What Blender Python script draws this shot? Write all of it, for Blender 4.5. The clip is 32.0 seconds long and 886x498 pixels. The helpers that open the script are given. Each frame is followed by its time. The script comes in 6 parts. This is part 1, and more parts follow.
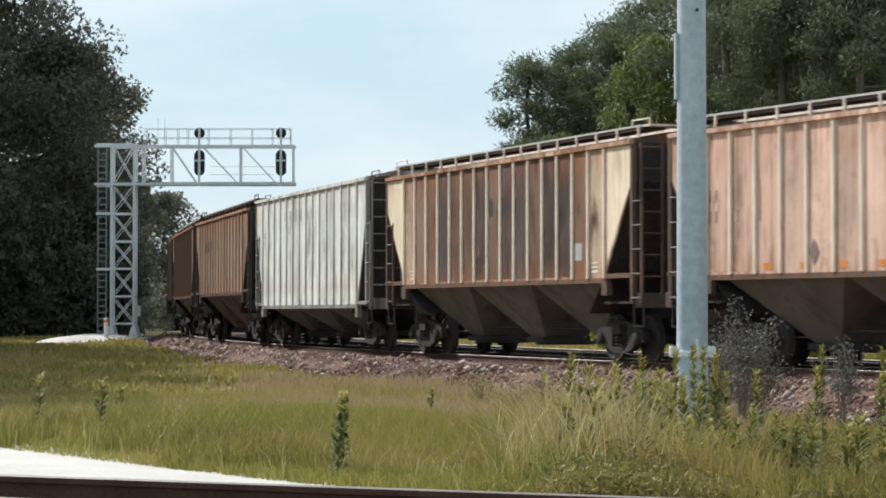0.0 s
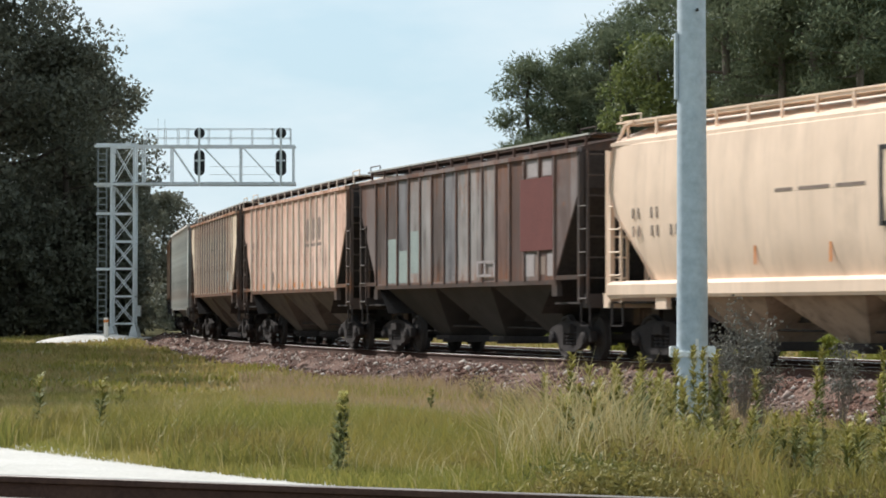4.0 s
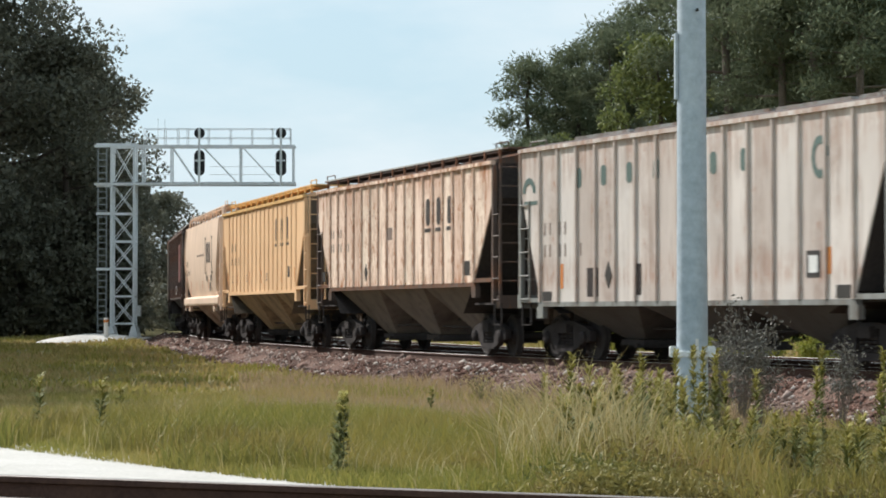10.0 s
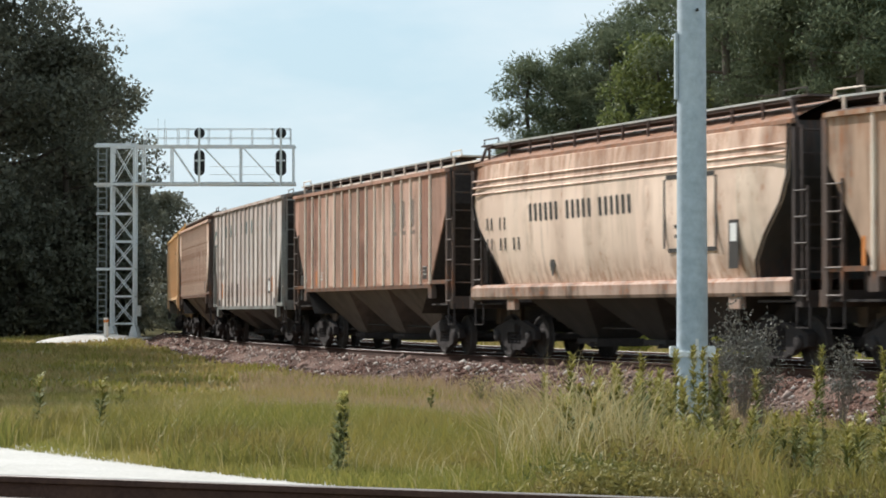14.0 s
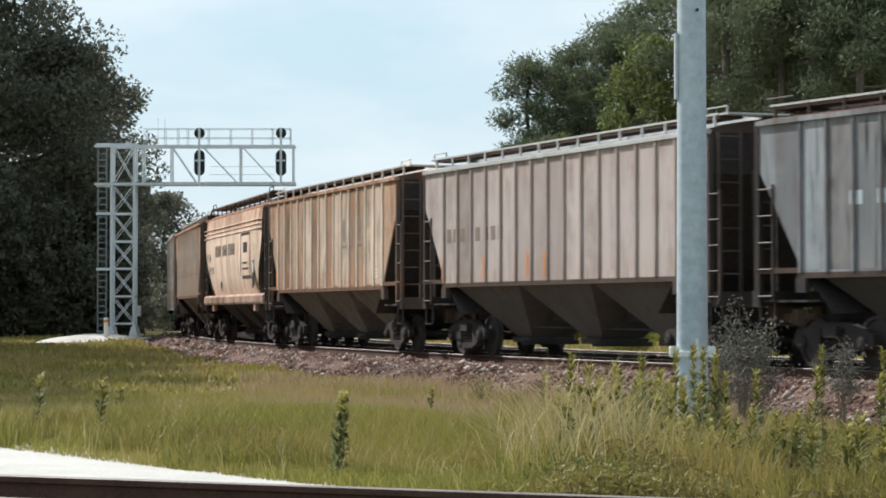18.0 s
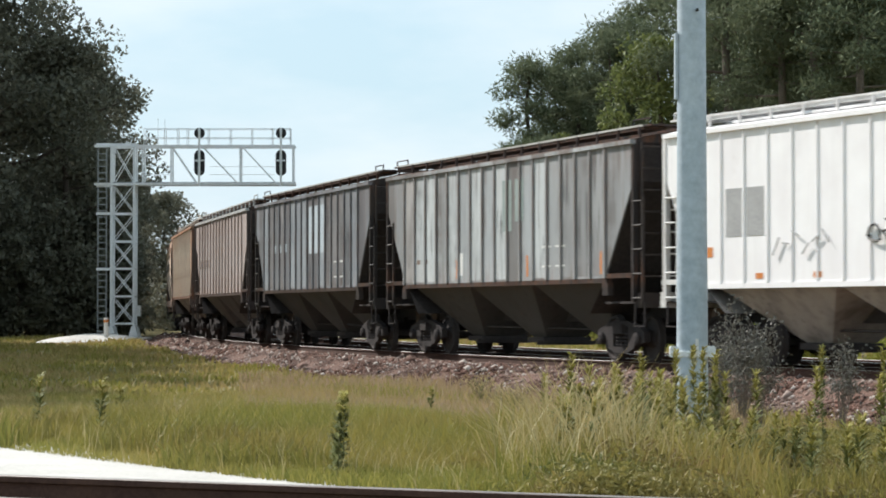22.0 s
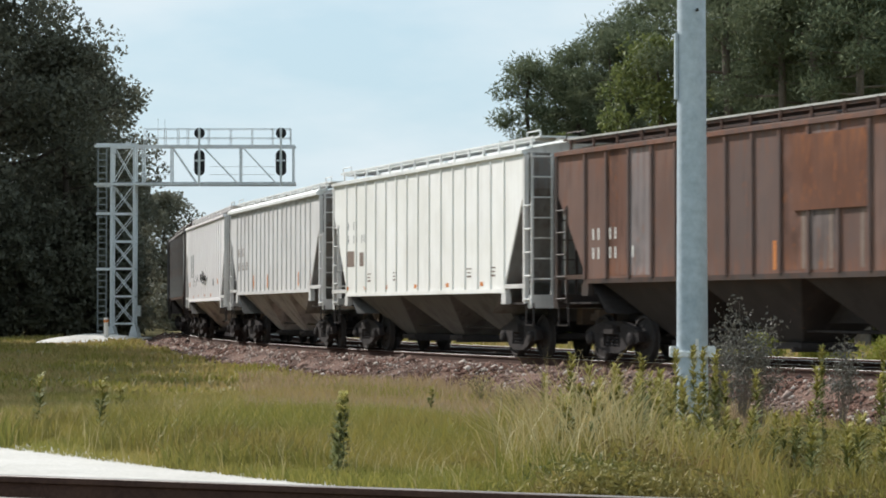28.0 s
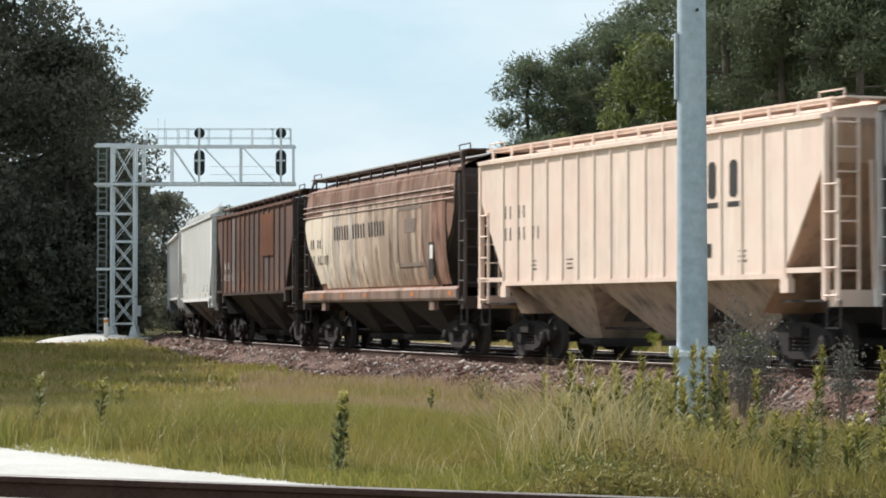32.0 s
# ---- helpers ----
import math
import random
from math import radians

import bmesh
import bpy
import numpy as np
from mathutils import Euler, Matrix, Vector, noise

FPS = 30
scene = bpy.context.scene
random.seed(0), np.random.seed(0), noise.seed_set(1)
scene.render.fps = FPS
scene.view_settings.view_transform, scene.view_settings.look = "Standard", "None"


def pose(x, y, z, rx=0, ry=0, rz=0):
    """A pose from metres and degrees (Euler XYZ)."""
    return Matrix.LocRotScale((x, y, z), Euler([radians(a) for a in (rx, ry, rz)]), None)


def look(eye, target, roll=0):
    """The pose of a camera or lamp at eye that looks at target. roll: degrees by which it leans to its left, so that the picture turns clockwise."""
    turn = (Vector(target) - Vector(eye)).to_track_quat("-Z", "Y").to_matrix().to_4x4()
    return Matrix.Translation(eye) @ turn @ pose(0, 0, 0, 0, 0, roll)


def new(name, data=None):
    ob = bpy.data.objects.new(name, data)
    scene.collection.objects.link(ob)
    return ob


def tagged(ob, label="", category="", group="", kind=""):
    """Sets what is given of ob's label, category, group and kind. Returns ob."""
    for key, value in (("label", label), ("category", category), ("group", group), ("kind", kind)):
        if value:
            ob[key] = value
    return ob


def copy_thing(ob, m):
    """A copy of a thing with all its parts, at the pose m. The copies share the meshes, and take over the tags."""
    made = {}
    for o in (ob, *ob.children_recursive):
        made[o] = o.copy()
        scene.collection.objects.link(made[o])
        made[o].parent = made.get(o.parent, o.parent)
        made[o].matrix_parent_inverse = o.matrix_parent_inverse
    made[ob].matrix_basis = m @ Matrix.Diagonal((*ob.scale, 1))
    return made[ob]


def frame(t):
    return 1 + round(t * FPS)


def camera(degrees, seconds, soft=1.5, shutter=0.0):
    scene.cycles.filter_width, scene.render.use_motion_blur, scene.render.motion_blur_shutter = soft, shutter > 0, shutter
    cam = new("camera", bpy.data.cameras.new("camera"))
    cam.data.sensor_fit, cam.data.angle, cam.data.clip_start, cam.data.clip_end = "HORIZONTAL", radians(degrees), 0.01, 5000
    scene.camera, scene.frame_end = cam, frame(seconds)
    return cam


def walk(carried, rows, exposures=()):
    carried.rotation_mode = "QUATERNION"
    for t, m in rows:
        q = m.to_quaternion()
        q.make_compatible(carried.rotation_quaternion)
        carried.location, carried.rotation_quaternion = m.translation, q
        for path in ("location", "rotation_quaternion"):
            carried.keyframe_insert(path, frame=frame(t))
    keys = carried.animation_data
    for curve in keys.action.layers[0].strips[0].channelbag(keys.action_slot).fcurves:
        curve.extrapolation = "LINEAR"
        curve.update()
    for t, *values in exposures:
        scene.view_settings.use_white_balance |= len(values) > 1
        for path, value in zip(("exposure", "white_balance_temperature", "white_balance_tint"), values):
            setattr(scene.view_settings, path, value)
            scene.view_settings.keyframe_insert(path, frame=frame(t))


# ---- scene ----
# The camera stands still; rail tops are at z = 0.
cam = camera(19.84, 32.0, soft=1.85, shutter=0.35)
EYE = Vector((0, 0, 0.948))
STILL = look(EYE, EYE + Vector((0, math.cos(radians(1.46)), math.sin(radians(1.46)))))
walk(cam, [(0, STILL), (32, STILL)], exposures=[(0, 0.38), (6, 0.36), (14, 0.36), (17, 0.38), (20, 0.44), (22, 0.46), (24, 0.40), (26, 0.33), (28, 0.29), (30, 0.36), (32, 0.40)])

# ---------------------------------------------------------------- light
SUN_DIR = Vector((-0.552, 0.515, 0.656)).normalized()
world = bpy.data.worlds.new("world")
scene.world = world
world.use_nodes = True
wn, wl = world.node_tree.nodes, world.node_tree.links
wn.clear()
sky = wn.new("ShaderNodeTexSky")
sky.sky_type = 'NISHITA'
sky.sun_disc = False
sky.sun_elevation = math.asin(SUN_DIR.z)
sky.sun_rotation = math.atan2(SUN_DIR.x, SUN_DIR.y)
sky.air_density, sky.dust_density, sky.ozone_density = 1.0, 2.2, 1.0
wtc = wn.new("ShaderNodeTexCoord")
wmap = wn.new("ShaderNodeMapping")
wmap.inputs["Scale"].default_value = (3.0, 3.0, 9.0)
wmap.inputs["Rotation"].default_value = (0.0, 0.25, 0.0)
wno = wn.new("ShaderNodeTexNoise")
wno.inputs["Scale"].default_value = 2.2
wno.inputs["Detail"].default_value = 7
wno.inputs["Roughness"].default_value = 0.55
wrm = wn.new("ShaderNodeMapRange")
wrm.inputs["From Min"].default_value = 0.36
wrm.inputs["From Max"].default_value = 0.72
wrm.inputs["To Min"].default_value = 0.0
wrm.inputs["To Max"].default_value = 0.75
whaze = wn.new("ShaderNodeMixRGB")
whaze.inputs[0].default_value = 0.80
whaze.inputs[2].default_value = (6.0, 8.2, 9.5, 1)
wmix = wn.new("ShaderNodeMixRGB")
wmix.inputs[2].default_value = (8.8, 9.5, 9.9, 1)
wbg = wn.new("ShaderNodeBackground")
wbg.inputs["Strength"].default_value = 0.080
wout = wn.new("ShaderNodeOutputWorld")
wl.new(wtc.outputs["Generated"], wmap.inputs["Vector"])
wl.new(wmap.outputs[0], wno.inputs["Vector"])
wl.new(wno.outputs["Fac"], wrm.inputs["Value"])
wl.new(wrm.outputs[0], wmix.inputs[0])
wl.new(sky.outputs[0], whaze.inputs[1])
wl.new(whaze.outputs[0], wmix.inputs[1])
wl.new(wmix.outputs[0], wbg.inputs["Color"])
wl.new(wbg.outputs[0], wout.inputs["Surface"])

sun = new("sun", bpy.data.lights.new("sun", 'SUN'))
sun.data.energy = 5.0
sun.data.angle = radians(0.6)
sun.data.color = (1.0, 0.955, 0.90)
sun.matrix_world = look(SUN_DIR * 60, (0, 0, 0))

# ---------------------------------------------------------------- mesh helpers


class MB:
    """Collects vertices and faces of one mesh."""

    def __init__(self):
        self.v, self.f = [], []

    def face(self, *pts):
        n = len(self.v)
        self.v += [tuple(p) for p in pts]
        self.f.append(tuple(range(n, n + len(pts))))
        return self

    def box(self, x0, x1, y0, y1, z0, z1):
        n = len(self.v)
        self.v += [(x0, y0, z0), (x1, y0, z0), (x1, y1, z0), (x0, y1, z0),
                   (x0, y0, z1), (x1, y0, z1), (x1, y1, z1), (x0, y1, z1)]
        for q in ((3, 2, 1, 0), (4, 5, 6, 7), (0, 1, 5, 4), (1, 2, 6, 5), (2, 3, 7, 6), (3, 0, 4, 7)):
            self.f.append(tuple(n + i for i in q))
        return self

    def cbox(self, x0, x1, y0, y1, z0, z1, c):
        """A box with chamfered edges along x and z faces."""
        return self.prism([(x0 + c, z0), (x1 - c, z0), (x1, z0 + c), (x1, z1 - c), (x1 - c, z1), (x0 + c, z1), (x0, z1 - c), (x0, z0 + c)], 'y', y0, y1)

    def prism(self, poly, axis, a0, a1):
        """poly in the other two axes, extruded along axis from a0 to a1."""
        n, k = len(self.v), len(poly)
        for a in (a0, a1):
            for p, q in poly:
                self.v.append((a, p, q) if axis == 'x' else (p, a, q) if axis == 'y' else (p, q, a))
        self.f.append(tuple(range(n + k - 1, n - 1, -1)))
        self.f.append(tuple(range(n + k, n + 2 * k)))
        for i in range(k):
            j = (i + 1) % k
            self.f.append((n + i, n + j, n + k + j, n + k + i))
        return self

    def tube(self, p0, p1, r, n=6, r1=None):
        p0, p1 = Vector(p0), Vector(p1)
        r1 = r if r1 is None else r1
        d = (p1 - p0).normalized()
        a = d.orthogonal().normalized()
        b = d.cross(a)
        s = len(self.v)
        for p, rr in ((p0, r), (p1, r1)):
            for i in range(n):
                w = 2 * math.pi * i / n
                self.v.append(tuple(p + (a * math.cos(w) + b * math.sin(w)) * rr))
        for i in range(n):
            j = (i + 1) % n
            self.f.append((s + i, s + j, s + n + j, s + n + i))
        self.f.append(tuple(range(s + n - 1, s - 1, -1)))
        self.f.append(tuple(range(s + n, s + 2 * n)))
        return self

    def lathe(self, prof, axis='z', n=20, centre=(0, 0, 0)):
        """prof: (radius, along) pairs, closed at both ends."""
        s = len(self.v)
        for r, a in prof:
            for i in range(n):
                w = 2 * math.pi * i / n
                c, d = r * math.cos(w), r * math.sin(w)
                p = (c, d, a) if axis == 'z' else (c, a, d) if axis == 'y' else (a, c, d)
                self.v.append((p[0] + centre[0], p[1] + centre[1], p[2] + centre[2]))
        for k in range(len(prof) - 1):
            for i in range(n):
                j = (i + 1) % n
                self.f.append((s + k * n + i, s + k * n + j, s + (k + 1) * n + j, s + (k + 1) * n + i))
        self.f.append(tuple(range(s + n - 1, s - 1, -1)))
        self.f.append(tuple(range(s + (len(prof) - 1) * n, s + len(prof) * n)))
        return self

    def grid(self, rows):
        """rows of points, joined as a sheet."""
        s, k = len(self.v), len(rows[0])
        for r in rows:
            self.v += [tuple(p) for p in r]
        for a in range(len(rows) - 1):
            for b in range(k - 1):
                self.f.append((s + a * k + b, s + a * k + b + 1, s + (a + 1) * k + b + 1, s + (a + 1) * k + b))
        return self

    def ring(self, x0, x1, z0, z1, tx, tz, y0, y1):
        """A flat rectangular frame standing in the xz plane, from y0 to y1."""
        s = len(self.v)
        for y in (y0, y1):
            for a, c in ((0, 0), (1, 1)):
                self.v += [(x0 + a * tx, y, z0 + c * tz), (x1 - a * tx, y, z0 + c * tz), (x1 - a * tx, y, z1 - c * tz), (x0 + a * tx, y, z1 - c * tz)]
        for i in range(4):
            j = (i + 1) % 4
            self.f += [(s + i, s + j, s + 4 + j, s + 4 + i), (s + 8 + i, s + 8 + j, s + 12 + j, s + 12 + i), (s + i, s + j, s + 8 + j, s + 8 + i), (s + 4 + i, s + 4 + j, s + 12 + j, s + 12 + i)]
        return self

    def cord(self, pts, r, n=4):
        """One round cord through the points."""
        s = len(self.v)
        for k, p in enumerate(pts):
            d = (Vector(pts[min(k + 1, len(pts) - 1)]) - Vector(pts[max(k - 1, 0)])).normalized()
            a = d.cross(Vector((0, 1, 0.01))).normalized()
            b = d.cross(a)
            for i in range(n):
                w = 2 * math.pi * i / n
                self.v.append(tuple(Vector(p) + (a * math.cos(w) + b * math.sin(w)) * r))
        for k in range(len(pts) - 1):
            for i in range(n):
                j = (i + 1) % n
                self.f.append((s + k * n + i, s + k * n + j, s + (k + 1) * n + j, s + (k + 1) * n + i))
        return self

    def mesh(self, name, material=None, smooth=False):
        me = bpy.data.meshes.new(name)
        me.from_pydata(self.v, [], self.f)
        bm = bmesh.new()
        bm.from_mesh(me)
        bmesh.ops.recalc_face_normals(bm, faces=bm.faces)
        bm.to_mesh(me)
        bm.free()
        if smooth:
            me.polygons.foreach_set("use_smooth", [True] * len(me.polygons))
            me.set_sharp_from_angle(angle=radians(40))
        if material:
            me.materials.append(material)
        return me


def part(name, mb, material, parent, label="", smooth=False, at=None):
    """One mesh object under a thing or a part; mb may be a ready mesh."""
    me = mb if isinstance(mb, bpy.types.Mesh) else mb.mesh(name, material, smooth)
    ob = new(name, me)
    if parent:
        ob.parent = parent
    if at is not None:
        ob.matrix_basis = at
    if label:
        ob["label"] = label
    return ob


def big_mesh(name, co, faces, material, smooth=False):
    """A mesh from numpy arrays: co (n,3), faces (m,k)."""
    me = bpy.data.meshes.new(name)
    m, k = faces.shape
    me.vertices.add(len(co))
    me.vertices.foreach_set("co", np.ascontiguousarray(co, dtype=np.float32).ravel())
    me.loops.add(m * k)
    me.loops.foreach_set("vertex_index", np.ascontiguousarray(faces, dtype=np.int32).ravel())
    me.polygons.add(m)
    me.polygons.foreach_set("loop_start", np.arange(0, m * k, k, dtype=np.int32))
    me.polygons.foreach_set("loop_total", np.full(m, k, dtype=np.int32))
    me.update(calc_edges=True)
    if smooth:
        me.polygons.foreach_set("use_smooth", [True] * m)
    me.materials.append(material)
    return me


# ---------------------------------------------------------------- materials


def mat_base(name, rough=0.6, metal=0.0, spec=0.4):
    m = bpy.data.materials.new(name)
    m.use_nodes = True
    nt = m.node_tree
    b = nt.nodes["Principled BSDF"]
    b.inputs["Roughness"].default_value = rough
    b.inputs["Metallic"].default_value = metal
    b.inputs["Specular IOR Level"].default_value = spec
    return m, nt, nt.nodes, nt.links, b


def noise_node(nodes, links, vec, scale, detail=4, rough=0.55):
    n = nodes.new("ShaderNodeTexNoise")
    n.inputs["Scale"].default_value = scale
    n.inputs["Detail"].default_value = detail
    n.inputs["Roughness"].default_value = rough
    links.new(vec, n.inputs["Vector"])
    return n.outputs["Fac"]


def ramp_node(nodes, links, fac, lo, hi):
    r = nodes.new("ShaderNodeMapRange")
    r.inputs["From Min"].default_value, r.inputs["From Max"].default_value = lo, hi
    links.new(fac, r.inputs["Value"])
    return r.outputs[0]


def mix_node(nodes, links, fac, a, b):
    m = nodes.new("ShaderNodeMixRGB")
    for i, c in ((0, fac), (1, a), (2, b)):
        if isinstance(c, tuple):
            m.inputs[i].default_value = (*c, 1) if len(c) == 3 else c
        elif isinstance(c, float):
            m.inputs[i].default_value = c
        else:
            links.new(c, m.inputs[i])
    return m.outputs[0]


def mult_node(nodes, links, a, b):
    m = nodes.new("ShaderNodeMath")
    m.operation = 'MULTIPLY'
    for i, c in ((0, a), (1, b)):
        if isinstance(c, float):
            m.inputs[i].default_value = c
        else:
            links.new(c, m.inputs[i])
    return m.outputs[0]


def max_node(nodes, links, a, b):
    m = nodes.new("ShaderNodeMath")
    m.operation = 'MAXIMUM'
    links.new(a, m.inputs[0])
    links.new(b, m.inputs[1])
    return m.outputs[0]


def mat_var(name, c1, c2, s1=2.0, s2=40.0, rough=0.7, metal=0.0, bump=0.2, dist=0.01, spec=0.3, island=False, c3=None):
    """Two colours mixed by coarse and fine noise, with fine relief."""
    m, nt, nodes, links, b = mat_base(name, rough, metal, spec)
    tc = nodes.new("ShaderNodeTexCoord").outputs["Object"]
    a = noise_node(nodes, links, tc, s1, 5)
    f = noise_node(nodes, links, tc, s2, 3, 0.65)
    col = mix_node(nodes, links, ramp_node(nodes, links, a, 0.35, 0.65), c1, c2)
    dark = mix_node(nodes, links, ramp_node(nodes, links, f, 0.3, 0.7), tuple(x * 0.72 for x in c1), tuple(min(1, x * 1.15) for x in c2))
    col = mix_node(nodes, links, 0.45, col, dark)
    if island:
        g = nodes.new("ShaderNodeNewGeometry")
        col = mix_node(nodes, links, ramp_node(nodes, links, g.outputs["Random Per Island"], 0.5, 1.05), col, c3 or c2)
    links.new(col, b.inputs["Base Color"])
    if bump:
        bp = nodes.new("ShaderNodeBump")
        bp.inputs["Strength"].default_value = bump
        bp.inputs["Distance"].default_value = dist
        links.new(f, bp.inputs["Height"])
        links.new(bp.outputs[0], b.inputs["Normal"])
    return m


def mat_stone(name, lo, hi, pale, black):
    """Crushed stone: every piece its own shade of red-brown, some pale, some black."""
    m, nt, nodes, links, b = mat_base(name, 0.92, 0.0, 0.2)
    isl = nodes.new("ShaderNodeNewGeometry").outputs["Random Per Island"]
    tc = nodes.new("ShaderNodeTexCoord").outputs["Object"]
    f = noise_node(nodes, links, tc, 26.0, 3, 0.65)
    big = noise_node(nodes, links, tc, 0.5, 3)
    col = mix_node(nodes, links, ramp_node(nodes, links, isl, 0.0, 0.86), lo, hi)
    col = mix_node(nodes, links, mult_node(nodes, links, ramp_node(nodes, links, big, 0.45, 0.7), 0.5), col, tuple(0.5 * (x + y) for x, y in zip(hi, pale)))
    col = mix_node(nodes, links, ramp_node(nodes, links, isl, 0.865, 0.90), col, pale)
    col = mix_node(nodes, links, ramp_node(nodes, links, isl, 0.975, 0.98), col, black)
    col = mix_node(nodes, links, mult_node(nodes, links, f, 0.35), col, lo)
    links.new(col, b.inputs["Base Color"])
    bp = nodes.new("ShaderNodeBump")
    bp.inputs["Strength"].default_value, bp.inputs["Distance"].default_value = 0.3, 0.01
    links.new(f, bp.inputs["Height"])
    links.new(bp.outputs[0], b.inputs["Normal"])
    return m


def mat_paint(name, base, rust=0.3, stain=0.3, seed=0.0, fade=0.25, rough=0.55, rustcol=(0.20, 0.075, 0.03), dirt=(0.10, 0.075, 0.06), streak=0.5, panel=0.0, pitch=0.8, tint=None, ribs=0):
    """Weathered car paint: panels of uneven shade, faded patches, rust blotches, running stains."""
    m, nt, nodes, links, b = mat_base(name, rough, 0.0, 0.10)
    tcn = nodes.new("ShaderNodeTexCoord")
    mp = nodes.new("ShaderNodeMapping")
    mp.inputs["Location"].default_value = (seed * 7.3, seed * 3.1, seed * 1.7)
    links.new(tcn.outputs["Object"], mp.inputs["Vector"])
    vec = mp.outputs[0]
    st = nodes.new("ShaderNodeMapping")
    st.inputs["Location"].default_value = (seed * 5.1, 0, seed * 0.3)
    st.inputs["Scale"].default_value = (1.0, 1.0, 0.09)
    links.new(tcn.outputs["Object"], st.inputs["Vector"])
    sv = st.outputs[0]
    coarse = noise_node(nodes, links, vec, 0.7, 5)
    drip = nodes.new("ShaderNodeMapping")
    drip.inputs["Location"].default_value = (seed * 2.9, seed * 1.3, seed * 4.1)
    drip.inputs["Scale"].default_value = (1.0, 1.0, 0.42)
    links.new(tcn.outputs["Object"], drip.inputs["Vector"])
    fine = noise_node(nodes, links, drip.outputs[0], 9.0, 6, 0.7)
    axes = nodes.new("ShaderNodeSeparateXYZ")
    links.new(tcn.outputs["Object"], axes.inputs[0])
    run = noise_node(nodes, links, sv, 2.2, 3, 0.5)
    run2 = noise_node(nodes, links, sv, 8.0, 2, 0.5)
    blot = noise_node(nodes, links, vec, 1.5, 4, 0.6)
    light = tuple(min(0.92, x * 1.18 + 0.02) for x in base)
    col = mix_node(nodes, links, mult_node(nodes, links, ramp_node(nodes, links, coarse, 0.38, 0.66), min(1.0, fade * 2.5)), base, light)
    if panel:
        sx = nodes.new("ShaderNodeSeparateXYZ")
        links.new(tcn.outputs["Object"], sx.inputs[0])
        dv = nodes.new("ShaderNodeMath")
        dv.operation = 'MULTIPLY_ADD'
        # the panels end at the posts
        pitch = 12.06 / (ribs - 1) if ribs else pitch
        dv.inputs[1].default_value, dv.inputs[2].default_value = 1.0 / pitch, math.floor(seed * 13.7) + (0.5 if ribs % 2 == 0 else 0.0)
        links.new(sx.outputs["X"], dv.inputs[0])
        fl = nodes.new("ShaderNodeMath")
        fl.operation = 'FLOOR'
        links.new(dv.outputs[0], fl.inputs[0])
        wnz = nodes.new("ShaderNodeTexWhiteNoise")
        wnz.noise_dimensions = '1D'
        links.new(fl.outputs[0], wnz.inputs["W"])
        col = mix_node(nodes, links, mult_node(nodes, links, ramp_node(nodes, links, wnz.outputs["Value"], 0.42, 0.74), panel), col, tuple(0.2 * x + 0.8 * d for x, d in zip(base, dirt)))
        ad = nodes.new("ShaderNodeMath")
        ad.operation = 'ADD'
        ad.inputs[1].default_value = 71.3
        links.new(fl.outputs[0], ad.inputs[0])
        wn2 = nodes.new("ShaderNodeTexWhiteNoise")
        wn2.noise_dimensions = '1D'
        links.new(ad.outputs[0], wn2.inputs["W"])
        patchy = mult_node(nodes, links, ramp_node(nodes, links, wn2.outputs["Value"], 0.55, 1.0), ramp_node(nodes, links, run, 0.30, 0.62))
        col = mix_node(nodes, links, mult_node(nodes, links, patchy, 0.9 if tint else panel), col, tint or tuple(min(0.85, x * 1.3 + 0.03) for x in base))
    smear = mult_node(nodes, links, ramp_node(nodes, links, run, 0.42, 0.64), ramp_node(nodes, links, blot, 0.32, 0.62))
    col = mix_node(nodes, links, mult_node(nodes, links, smear, min(1.0, stain * 1.2)), col, dirt)
    thin = mult_node(nodes, links, ramp_node(nodes, links, run2, 0.55, 0.66), ramp_node(nodes, links, coarse, 0.36, 0.6))
    col = mix_node(nodes, links, mult_node(nodes, links, thin, min(1.0, stain * streak * 1.3)), col, tuple(x * 0.5 for x in dirt))
    rf = mult_node(nodes, links, ramp_node(nodes, links, fine, 0.62 - 0.13 * rust, 0.74 - 0.10 * rust), ramp_node(nodes, links, run, 0.60 - 0.28 * rust, 0.74 - 0.24 * rust))
    # rust runs down from the eaves and creeps up from the sill
    for lo, hi, end, k in ((3.3, 4.35, 4.9, 1.0), (2.15, 1.62, 1.40, 0.9)):
        level = mult_node(nodes, links, ramp_node(nodes, links, axes.outputs["Z"], lo, hi), ramp_node(nodes, links, axes.outputs["Z"], end, hi))
        band = mult_node(nodes, links, level, ramp_node(nodes, links, run2, 0.41, 0.55))
        rf = max_node(nodes, links, rf, mult_node(nodes, links, mult_node(nodes, links, band, ramp_node(nodes, links, fine, 0.36, 0.54)), min(1.0, rust * k * 1.4)))
    if ribs:
        # and follows the welds of the posts
        wv = nodes.new("ShaderNodeMath")
        wv.operation = 'PINGPONG'
        ph = nodes.new("ShaderNodeMath")
        ph.operation = 'ADD'
        links.new(axes.outputs["X"], ph.inputs[0])
        wv.inputs[1].default_value = 12.06 / (ribs - 1) / 2
        ph.inputs[1].default_value = 6.03 + 12.06 / (ribs - 1) * 40
        links.new(ph.outputs[0], wv.inputs[0])
        weld = mult_node(nodes, links, ramp_node(nodes, links, wv.outputs[0], 0.16, 0.04), ramp_node(nodes, links, run2, 0.41, 0.55))
        rf = max_node(nodes, links, rf, mult_node(nodes, links, mult_node(nodes, links, weld, ramp_node(nodes, links, fine, 0.36, 0.54)), min(1.0, rust * 1.2)))
    rc = mix_node(nodes, links, fine, rustcol, tuple(x * 2.1 for x in rustcol))
